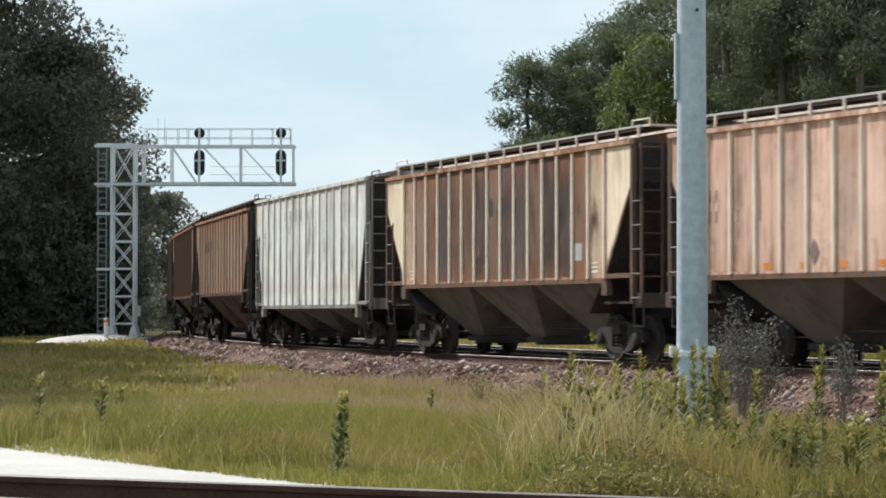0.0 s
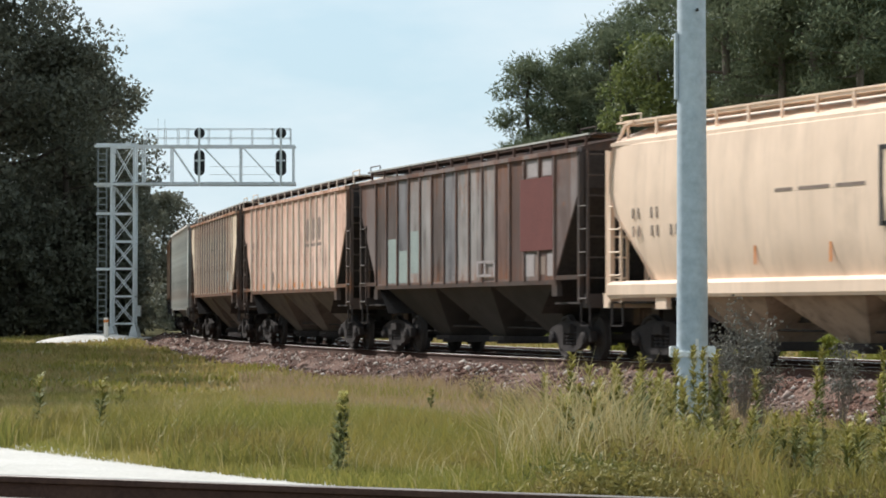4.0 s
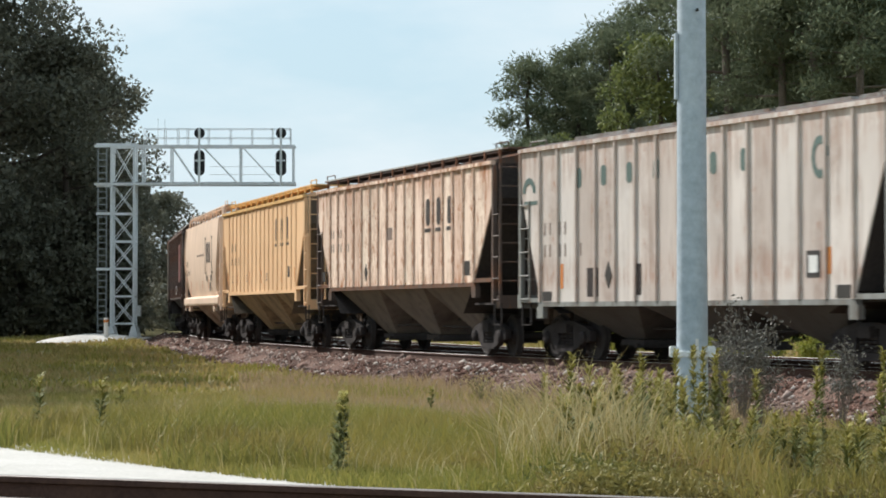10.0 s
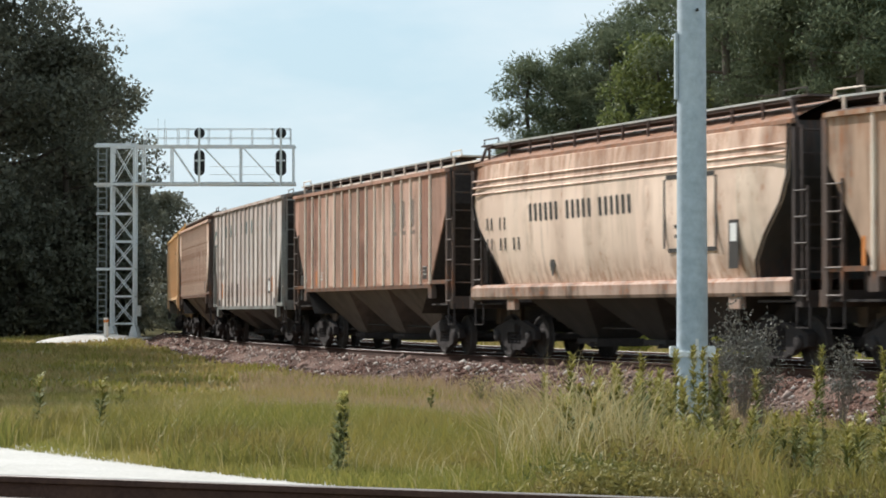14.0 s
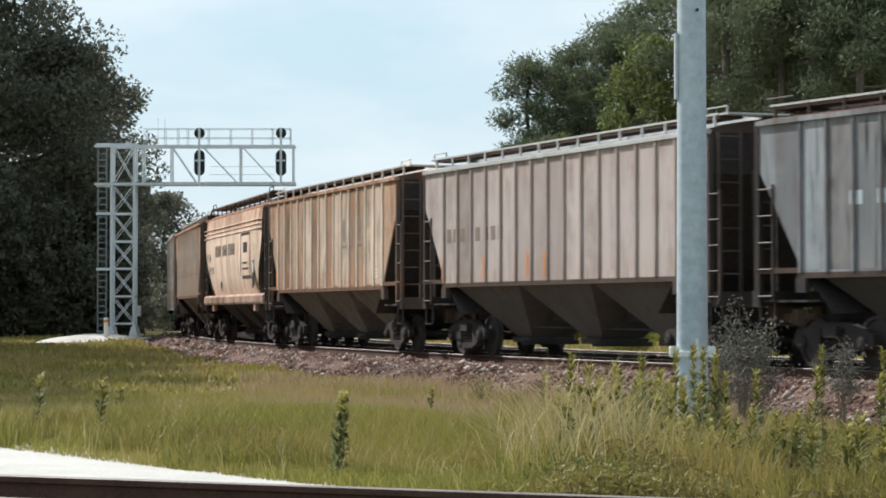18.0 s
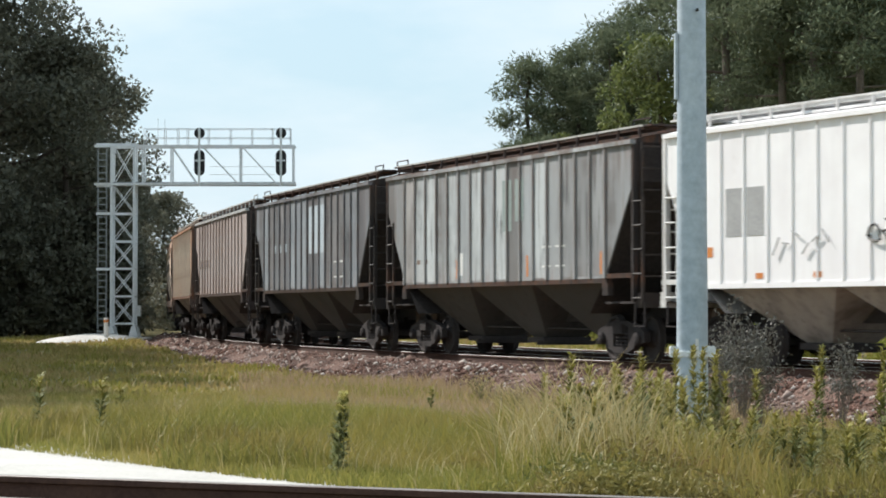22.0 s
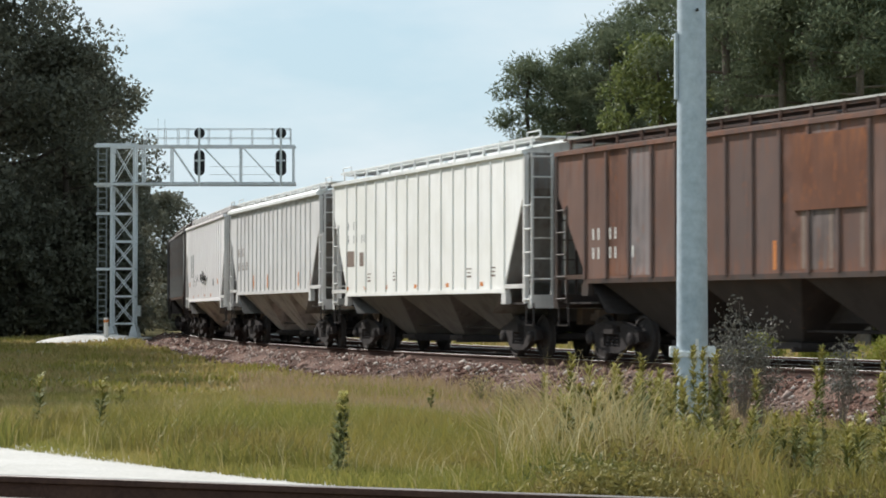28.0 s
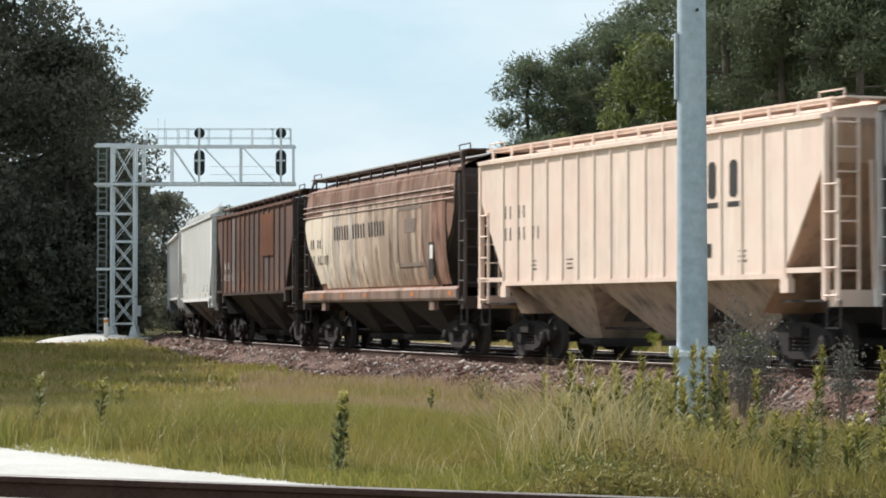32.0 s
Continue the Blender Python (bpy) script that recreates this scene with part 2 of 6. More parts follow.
    col = mix_node(nodes, links, mult_node(nodes, links, rf, min(1.0, 0.35 + rust)), col, rc)
    links.new(col, b.inputs["Base Color"])
    bp = nodes.new("ShaderNodeBump")
    bp.inputs["Strength"].default_value = 0.3
    bp.inputs["Distance"].default_value = 0.03
    links.new(coarse, bp.inputs["Height"])
    links.new(bp.outputs[0], b.inputs["Normal"])
    rr = nodes.new("ShaderNodeMapRange")
    rr.inputs["To Min"].default_value, rr.inputs["To Max"].default_value = rough - 0.12, 0.9
    links.new(rf, rr.inputs["Value"])
    links.new(rr.outputs[0], b.inputs["Roughness"])
    return m


def mat_leaf(name, c1, c2, c3, trans=0.25, rough=0.6):
    """Foliage: each leaf or blade its own tint, some light through it."""
    m, nt, nodes, links, b = mat_base(name, rough, 0.0, 0.2)
    g = nodes.new("ShaderNodeNewGeometry")
    oi = nodes.new("ShaderNodeObjectInfo")
    tc = nodes.new("ShaderNodeTexCoord").outputs["Object"]
    a = noise_node(nodes, links, tc, 0.35, 4)
    col = mix_node(nodes, links, g.outputs["Random Per Island"], c1, c2)
    col = mix_node(nodes, links, ramp_node(nodes, links, a, 0.42, 0.66), col, c3)
    col = mix_node(nodes, links, mult_node(nodes, links, oi.outputs["Random"], 0.35), col, tuple(x * 0.75 for x in c2))
    links.new(col, b.inputs["Base Color"])
    tr = nodes.new("ShaderNodeBsdfTranslucent")
    links.new(col, tr.inputs["Color"])
    mx = nodes.new("ShaderNodeMixShader")
    mx.inputs[0].default_value = trans
    links.new(b.outputs[0], mx.inputs[1])
    links.new(tr.outputs[0], mx.inputs[2])
    links.new(mx.outputs[0], nodes["Material Output"].inputs["Surface"])
    return m


M_GROUND = mat_var("field_soil", (0.15, 0.135, 0.05), (0.22, 0.18, 0.08), 0.35, 9.0, 0.95, bump=0.6, dist=0.05)
M_GRAVEL = mat_var("white_gravel", (0.42, 0.40, 0.37), (0.54, 0.52, 0.49), 1.2, 30.0, 0.95, bump=0.7, dist=0.03)
M_BED = mat_var("ballast_bed", (0.10, 0.056, 0.043), (0.16, 0.094, 0.072), 0.8, 22.0, 0.95, bump=0.9, dist=0.05)
M_STONE = mat_stone("ballast_stone", (0.052, 0.030, 0.025), (0.22, 0.118, 0.088), (0.50, 0.45, 0.41), (0.030, 0.027, 0.027))
M_TIE = mat_var("tie_wood", (0.06, 0.05, 0.042), (0.13, 0.105, 0.085), 1.5, 25.0, 0.9, bump=0.5)
M_RAILTOP = mat_var("rail_top", (0.42, 0.41, 0.40), (0.56, 0.54, 0.52), 2.0, 60.0, 0.42, 0.6, 0.05)
M_RAILDULL = mat_var("rail_dull", (0.115, 0.095, 0.088), (0.19, 0.165, 0.155), 2.0, 60.0, 0.5, 0.2, 0.05)
M_RAIL = mat_var("rail_rust", (0.05, 0.027, 0.022), (0.09, 0.05, 0.038), 2.0, 40.0, 0.85, 0.0, 0.3, spec=0.2)
M_GALV = mat_var("galvanised", (0.66, 0.69, 0.71), (0.76, 0.78, 0.79), 0.9, 14.0, 0.45, 0.25, 0.08)
M_GALVD = mat_var("galvanised_rung", (0.20, 0.22, 0.22), (0.28, 0.30, 0.30), 1.5, 30.0, 0.5, 0.3, 0.05)
M_POLE = mat_var("pole_steel", (0.36, 0.43, 0.49), (0.45, 0.51, 0.56), 0.8, 9.0, 0.5, 0.15, 0.06)
M_BLACK = mat_var("signal_black", (0.012, 0.012, 0.013), (0.02, 0.02, 0.021), 3.0, 40.0, 0.6, 0, 0.05)
M_CONC = mat_var("concrete", (0.42, 0.40, 0.38), (0.52, 0.50, 0.47), 1.0, 25.0, 0.9, 0, 0.3)
M_BARK = mat_var("bark", (0.05, 0.038, 0.03), (0.10, 0.08, 0.065), 1.0, 12.0, 0.95, 0, 0.8, 0.05)
M_PALEBARK = mat_var("pale_bark", (0.10, 0.082, 0.07), (0.17, 0.142, 0.12), 1.0, 12.0, 0.95, 0, 0.8, 0.05)
M_WHEEL = mat_var("wheel_steel", (0.040, 0.036, 0.036), (0.066, 0.058, 0.056), 2.0, 30.0, 0.85, 0.05, 0.15, spec=0.12)
M_BOGIE = mat_var("bogie_iron", (0.030, 0.027, 0.028), (0.054, 0.047, 0.046), 2.5, 26.0, 0.9, 0.0, 0.4, spec=0.12)
M_COUPLER = mat_var("coupler_iron", (0.06, 0.045, 0.035), (0.12, 0.08, 0.055), 3.0, 30.0, 0.8, 0.2, 0.3)
M_UNDER = mat_var("grimy_underframe", (0.046, 0.042, 0.043), (0.075, 0.066, 0.064), 1.2, 16.0, 0.9, 0, 0.2, spec=0.05)
M_LBLACK = mat_var("lettering_black", (0.03, 0.028, 0.027), (0.05, 0.045, 0.042), 2.0, 30.0, 0.6, 0, 0.0)
M_LFADE = mat_var("lettering_faded", (0.16, 0.12, 0.10), (0.24, 0.18, 0.15), 2.0, 20.0, 0.7, 0, 0.0)
M_LGREY = mat_var("lettering_grey", (0.30, 0.30, 0.30), (0.38, 0.38, 0.38), 2.0, 20.0, 0.7, 0, 0.0)
M_LWHITE = mat_var("lettering_white", (0.62, 0.62, 0.60), (0.72, 0.72, 0.70), 2.0, 20.0, 0.7, 0, 0.0)
M_LGREEN = mat_var("logo_green", (0.07, 0.11, 0.10), (0.11, 0.16, 0.145), 2.0, 20.0, 0.7, 0, 0.0)
M_ORANGE = mat_var("reflector_orange", (0.55, 0.17, 0.04), (0.62, 0.24, 0.07), 3.0, 30.0, 0.6, 0, 0.0)
M_MAROON = mat_var("patch_maroon", (0.10, 0.026, 0.024), (0.135, 0.038, 0.033), 2.0, 20.0, 0.7, 0, 0.0)
M_BLUEPATCH = mat_var("patch_blue_grey", (0.36, 0.42, 0.47), (0.44, 0.50, 0.54), 2.0, 20.0, 0.7, 0, 0.0)
M_WORN = mat_var("patch_worn_grey", (0.26, 0.235, 0.235), (0.34, 0.30, 0.30), 2.0, 20.0, 0.75, 0, 0.0)
M_WALK = mat_var("walkway_galvanised", (0.40, 0.40, 0.38), (0.54, 0.53, 0.50), 1.5, 30.0, 0.55, 0.15, 0.05)
M_AQUA = mat_var("patch_aqua", (0.22, 0.275, 0.265), (0.29, 0.34, 0.325), 2.0, 20.0, 0.7, 0, 0.0)
M_GRASS = mat_leaf("grass_blades", (0.16, 0.175, 0.032), (0.35, 0.295, 0.09), (0.40, 0.285, 0.15), 0.3)
M_TUFT = mat_leaf("grass_tuft", (0.115, 0.13, 0.028), (0.25, 0.23, 0.06), (0.22, 0.17, 0.055), 0.3)
M_GRASSN = mat_leaf("grass_fresh", (0.13, 0.155, 0.03), (0.34, 0.295, 0.08), (0.31, 0.24, 0.078), 0.3)
M_STRAW = mat_leaf("grass_straw", (0.36, 0.29, 0.12), (0.56, 0.47, 0.24), (0.36, 0.28, 0.12), 0.25)
M_WEED = mat_leaf("weed_leaf", (0.065, 0.092, 0.028), (0.16, 0.175, 0.055), (0.20, 0.175, 0.06), 0.25)
M_WEEDTOP = mat_leaf("weed_young_leaf", (0.19, 0.20, 0.05), (0.33, 0.29, 0.075), (0.28, 0.23, 0.065), 0.3)
M_STEM = mat_var("weed_stem", (0.12, 0.13, 0.05), (0.17, 0.15, 0.07), 2.0, 30.0, 0.8, 0, 0.1)
M_SHRUB = mat_leaf("shrub_leaf", (0.09, 0.09, 0.075), (0.18, 0.17, 0.15), (0.12, 0.115, 0.095), 0.2)
M_TWIG = mat_var("twig", (0.13, 0.11, 0.095), (0.20, 0.17, 0.15), 2.0, 30.0, 0.9, 0, 0.2)
M_BUSH = mat_leaf("bush_yellow_green", (0.20, 0.23, 0.04), (0.30, 0.30, 0.06), (0.26, 0.26, 0.05), 0.3)
M_PINE = mat_leaf("pine_needles", (0.10, 0.128, 0.080), (0.175, 0.20, 0.115), (0.132, 0.155, 0.092), 0.3, 0.8)
M_OAK = mat_leaf("oak_leaves", (0.100, 0.106, 0.084), (0.165, 0.162, 0.115), (0.135, 0.135, 0.098), 0.3)
M_BROAD = mat_leaf("broad_leaves", (0.11, 0.14, 0.050), (0.19, 0.215, 0.070), (0.145, 0.17, 0.06), 0.3)
# Dark tone for end sheets, their shade put into it; also for paint blotches.
M_DARK = mat_var("shade_blotch_dark", (0.038, 0.034, 0.034), (0.062, 0.052, 0.049), 0.8, 12.0, 0.85, 0, 0.2, spec=0.08)
M_SEED = mat_leaf("seed_heads", (0.34, 0.24, 0.16), (0.42, 0.31, 0.20), (0.33, 0.25, 0.14), 0.3)
M_CLUMP = mat_leaf("clump_leaf", (0.085, 0.105, 0.03), (0.19, 0.18, 0.055), (0.21, 0.125, 0.055), 0.3)
M_HERB = mat_leaf("herb_leaf", (0.10, 0.115, 0.03), (0.29, 0.26, 0.075), (0.27, 0.17, 0.075), 0.3)

# ---------------------------------------------------------------- the main line's path
PSTEP = 0.25
PS = np.arange(-340.0, 420.0, PSTEP)


def heading(s):
    """Degrees: 0 runs to -x, 90 to +y. The line bends steadily to the far side."""
    near = np.clip(s, -12.0, 45.0)
    th = 69.06 + 0.3202 * near - 0.002746 * near ** 2 + 2.279e-5 * near ** 3
    th = th + 0.36 * (np.clip(s, -32.0, -12.0) + 12.0)
    th = th + 0.125 * (np.clip(s, 45.0, 150.0) - 45.0) + 0.05 * (np.clip(s, 150.0, 300.0) - 150.0)
    return th


_th = np.radians(heading(PS))
_dx, _dy = -np.cos(_th), np.sin(_th)
_i0 = int(np.argmin(np.abs(PS)))
PX = np.concatenate([[0], np.cumsum((_dx[1:] + _dx[:-1]) * PSTEP / 2)])
PY = np.concatenate([[0], np.cumsum((_dy[1:] + _dy[:-1]) * PSTEP / 2)])
PX += 2.418 - PX[_i0]
PY += 51.061 - PY[_i0]
# this curve is the near face of the cars; the first track's middle lies 1.52 m beyond it, the second's 5.42 m
NEAR_MID, FAR_MID = 1.52, 5.42


def on_line(s, off):
    """Place on the line at s, off metres to the far side of the cars' near face."""
    th = np.interp(s, PS, _th)
    return np.interp(s, PS, PX) + off * np.sin(th), np.interp(s, PS, PY) + off * np.cos(th)


def smooth01(t):
    t = np.clip(t, 0, 1)
    return t * t * (3 - 2 * t)


# the crossing line's visible rail runs through this point in this direction
SPUR_P = np.array((0.0, 13.6))
SPUR_D = np.array((-0.894, 0.447)) / np.hypot(0.894, 0.447)
SPUR_N = np.array((0.447, 0.894)) / np.hypot(0.894, 0.447)


def line_offset(x, y):
    """Signed distance from the near face of the cars, positive to the far side, and s."""
    x, y = np.atleast_1d(x).astype(float), np.atleast_1d(y).astype(float)
    cx, cy, ct, cs = PX[::8], PY[::8], _th[::8], PS[::8]
    out, so = np.empty(len(x)), np.empty(len(x))
    for a in range(0, len(x), 4000):
        xx, yy = x[a:a + 4000, None], y[a:a + 4000, None]
        j = np.argmin((xx - cx) ** 2 + (yy - cy) ** 2, axis=1)
        out[a:a + 4000] = (x[a:a + 4000] - cx[j]) * np.sin(ct[j]) + (y[a:a + 4000] - cy[j]) * np.cos(ct[j])
        so[a:a + 4000] = cs[j]
    return out, so


def ground_z(x, y, off=None):
    x, y = np.atleast_1d(x).astype(float), np.atleast_1d(y).astype(float)
    z = -0.78 + 0.47 * smooth01((y - 36) / 75) + 0.05 * np.sin(x * 0.7 + y * 0.31) * np.sin(y * 0.43 - x * 0.2)
    sd = (x - SPUR_P[0]) * SPUR_N[0] + (y - SPUR_P[1]) * SPUR_N[1]
    w = smooth01((2.5 - x) / 3.0)
    k = 1 - smooth01((np.abs(sd + 0.4) - 2.2 - 5.8 * w) / (5.0 + 4.0 * w))
    z = z * (1 - k) + (-0.21) * k
    if off is None:
        off, _ = line_offset(x, y)
    u = 1 - smooth01((np.abs(off - 3.5) - 3.2) / 1.6)
    return z - 0.35 * u


def stretch(a, b, step, far, n):
    core = np.arange(a, b + step / 2, step)
    g = np.geomspace(step, far, n)
    return np.concatenate([a - np.cumsum(g)[::-1], core, b + np.cumsum(g)])


gx, gy = stretch(-36, 40, 1.0, 900, 22), stretch(-30, 160, 1.0, 900, 22)
GXX, GYY = np.meshgrid(gx, gy)
gco = np.stack([GXX.ravel(), GYY.ravel(), ground_z(GXX.ravel(), GYY.ravel())], 1)
ni, nj = GXX.shape
idx = np.arange(ni * nj).reshape(ni, nj)
gf = np.stack([idx[:-1, :-1].ravel(), idx[:-1, 1:].ravel(), idx[1:, 1:].ravel(), idx[1:, :-1].ravel()], 1)
ground = new("ground", big_mesh("ground", gco, gf, M_GROUND, True))
tagged(ground, "uneven grassy field of dry soil beside the railway", "ground", kind="structure")


def draped(name, pts_fn, nu, nv, lift, material, label):
    """A sheet laid over the ground; pts_fn(u, v) gives x, y, extra height."""
    u, v = np.meshgrid(np.linspace(0, 1, nu), np.linspace(0, 1, nv))
    x, y, e = pts_fn(u.ravel(), v.ravel())
    co = np.stack([x, y, ground_z(x, y) + lift + e], 1)
    ix = np.arange(nu * nv).reshape(nv, nu)
    f = np.stack([ix[:-1, :-1].ravel(), ix[:-1, 1:].ravel(), ix[1:, 1:].ravel(), ix[1:, :-1].ravel()], 1)
    ob = new(name, big_mesh(name, co, f, material, True))
    return tagged(ob, label, "gravel", kind="structure")


def road_pts(u, v):
    # from the crossing line (v = 0) out to the field edge (v = 1)
    ax, ay = 0.9 - 15.0 * u, 13.9 + 7.2 * u
    bx, by = 0.6 - 5.2 * u - 5.0 * u ** 2, 14.6 + 9.0 * u + 9.0 * u ** 2
    w = 0.10 * np.sin(u * 47) + 0.06 * np.sin(u * 113 + 1)
    return ax + (bx - ax) * v, ay + (by - ay) * v + w * v, 0.05 * np.sin(v * 3.1) * 0.6


draped("gravel_road", road_pts, 60, 14, 0.035, M_GRAVEL, "sunlit white limestone gravel road beside the rail")


def pad_pts(u, v):
    a, r = u * 2 * math.pi, v
    w = 1 + 0.12 * np.sin(a * 3 + 1) + 0.06 * np.sin(a * 7)
    return -15.9 + 2.0 * r * np.cos(a) * w, 114.5 + 9.0 * r * np.sin(a) * w, 0.34 * (1 - r ** 2)


draped("gravel_pad", pad_pts, 49, 8, 0.02, M_GRAVEL, "low mound of white gravel round the signal bridge's foot")

# ballast bank of both tracks
bank_s = np.concatenate([np.arange(-330, -30, 6.0), np.arange(-30, 110, 1.0), np.arange(110, 410, 6.0)])
prof = [(-3.1, -1.25), (-1.5, -0.72), (-0.55, -0.27), (-0.3, -0.21), (0.45, -0.19), (2.6, -0.19), (3.45, -0.26), (4.3, -0.19), (6.5, -0.19), (7.3, -0.22), (8.4, -0.8), (9.6, -1.3)]
bank = MB()
rows = []
rb = random.Random(5)
for s in bank_s:
    row = []
    for o, z in prof:
        x, y = on_line(s, o + rb.uniform(-0.1, 0.1))
        row.append((float(x), float(y), z + 0.30 * float(smooth01((y - 45) / 70)) * (1 if z < -0.5 else 0) + rb.uniform(-0.02, 0.02)))
    rows.append(row)
bank.grid(rows)
ballast = part("ballast", bank, M_BED, None, smooth=True)
tagged(ballast, "reddish crushed-stone ballast bank under two tracks", "ballast", kind="structure")

# ballast stones on the near shoulder
rng = np.random.default_rng(11)


def stones(name, n, s_of, o_of, z_of, size, label):
    base = np.array([(1, 0, 0), (-1, 0, 0), (0, 1, 0), (0, -1, 0), (0, 0, 1), (0, 0, -1)], float)
    tri = np.array([(0, 2, 4), (2, 1, 4), (1, 3, 4), (3, 0, 4), (2, 0, 5), (1, 2, 5), (3, 1, 5), (0, 3, 5)])
    s, o = s_of(n), o_of(n)
    x, y = on_line(s, o)
    sz = size * np.exp(rng.normal(0, 0.42, n))
    sc = sz[:, None, None] * rng.uniform(0.6, 1.25, (n, 6, 1))
    a = rng.uniform(0, 6.283, n)
    b = rng.uniform(-0.7, 0.7, n)
    p = base[None] * sc
    px = p[..., 0] * np.cos(a)[:, None] - p[..., 1] * np.sin(a)[:, None]
    py = p[..., 0] * np.sin(a)[:, None] + p[..., 1] * np.cos(a)[:, None]
    pz = p[..., 2] * 0.75 + px * np.sin(b)[:, None] * 0.6
    co = np.stack([px + x[:, None], py + y[:, None], pz + (z_of(o, y) + sz * 0.3)[:, None]], -1).reshape(-1, 3)
    f = (tri[None] + 6 * np.arange(n)[:, None, None]).reshape(-1, 3)
    ob = new(name, big_mesh(name, co, f, M_STONE))
    return tagged(ob, label, "ballast", kind="stuff")


PO, PZ = np.array([p[0] for p in prof]), np.array([p[1] for p in prof])


def bank_z(o, y):
    z = np.interp(o, PO, PZ)
    return z + np.where(z < -0.5, 0.30 * smooth01((y - 45) / 70) * np.clip((-z - 0.2) / 0.5, 0, 1), 0)


stones("ballast_stones", 48000, lambda n: -14 + 44 * rng.uniform(0, 1, n) ** 1.1, lambda n: rng.uniform(-2.1, 0.66, n), bank_z, 0.029, "loose reddish and grey ballast stones on the shoulder")
stones("ballast_stones", 15000, lambda n: rng.uniform(28, 86, n), lambda n: rng.uniform(-1.9, 0.66, n), bank_z, 0.042, "loose reddish and grey ballast stones on the shoulder")
stones("ballast_stones", 8000, lambda n: rng.uniform(-14, 50, n), lambda n: rng.uniform(0.9, 7.2, n), bank_z, 0.05, "loose reddish ballast stones between the rails")

# rails
RAILP = [(-0.07, -0.18), (0.07, -0.18), (0.07, -0.165), (0.012, -0.145), (0.012, -0.045), (0.036, -0.035), (0.036, -0.004), (0.028, 0.0), (-0.028, 0.0), (-0.036, -0.004), (-0.036, -0.035), (-0.012, -0.045), (-0.012, -0.145), (-0.07, -0.165)]


def swept_rail(place, ss, parent, topmat=None, toplabel="polished rail head"):
    rail = MB()
    rail.grid([[(*place(s, o), z) for o, z in RAILP + RAILP[:1]] for s in ss])
    r = part("rail", rail, M_RAIL, parent, "rust-brown steel rail", smooth=True)
    top = MB()
    top.grid([[(*place(s, o), z) for o, z in ((-0.034, -0.002), (-0.027, 0.003), (0.027, 0.003), (0.034, -0.002))] for s in ss])
    part("running_surface", top, topmat or M_RAILTOP, r, toplabel)
    return r


def tie_mesh():
    return MB().cbox(-1.28, 1.28, -0.11, 0.11, -0.36, -0.17, 0.015).mesh("tie", M_TIE)


TIE = tie_mesh()
rail_s = np.concatenate([np.arange(-330, -40, 5.0), np.arange(-40, 120, 1.5), np.arange(120, 410, 5.0)])
for mid, kind_label in ((NEAR_MID, "main railway track with wooden ties, carrying the freight train"), (FAR_MID, "second railway track beyond the train, wooden ties")):
    track = new("railway_track")
    tagged(track, kind_label, "railway track", "main line tracks", "structure")
    for side in (-0.7525, 0.7525):
        swept_rail(lambda s, o, c=mid + side: tuple(float(v) for v in on_line(s, c + o)), rail_s, track)
    for s in np.arange(-24, 92, 0.52):
        x, y = on_line(s, mid)
        part("tie", TIE, None, track, at=pose(float(x), float(y), rb.uniform(-0.012, 0.008), 0, 0, 90 - float(heading(np.array(s)))))
    tv, tf = [], []
    for s in np.concatenate([np.arange(-300, -24.2, 1.04), np.arange(92.2, 390, 1.04)]):
        m = Matrix.Translation((*[float(v) for v in on_line(s, mid)], 0)) @ Matrix.Rotation(radians(90 - float(heading(np.array(s)))), 4, 'Z')
        n = len(tv)
        tv += [tuple(m @ Vector(c)) for c in ((-1.28, -0.11, -0.17), (1.28, -0.11, -0.17), (1.28, 0.11, -0.17), (-1.28, 0.11, -0.17), (-1.28, -0.11, -0.36), (1.28, -0.11, -0.36), (1.28, 0.11, -0.36), (-1.28, 0.11, -0.36))]
        tf += [tuple(n + i for i in q) for q in ((0, 1, 2, 3), (4, 5, 1, 0), (5, 6, 2, 1), (6, 7, 3, 2), (7, 4, 0, 3))]
    me = bpy.data.meshes.new("far_ties")
    me.from_pydata(tv, [], tf)
    me.materials.append(M_TIE)
    tagged(part("far_ties", me, None, track), kind="stuff")

# the line that crosses in front
spur = new("railway_track")
tagged(spur, "rusty single track crossing the foreground on wooden ties", "railway track", kind="structure")


def spur_place(s, o):
    p = SPUR_P + SPUR_D * s + SPUR_N * o
    return float(p[0]), float(p[1])


for off in (0.0, -1.505):
    swept_rail(lambda s, o, c=off: spur_place(s, c + o), np.arange(-22, 90, 2.0), spur, M_RAILDULL, "dull worn rail head")
for s in np.arange(-20, 60, 0.55):
    x, y = spur_place(s, -0.75)
    part("tie", TIE, None, spur, at=pose(x, y, -0.005, 0, 0, math.degrees(math.atan2(SPUR_N[1], SPUR_N[0]))))

# ---------------------------------------------------------------- signal bridge
GY = 120.0


def gpx(px):
    return (px - 784.0) / 4483.0 * GY


def gpz(py):
    return 0.948 + GY * math.tan(radians(1.46) - math.atan((py - 441.0) / 4483.0))


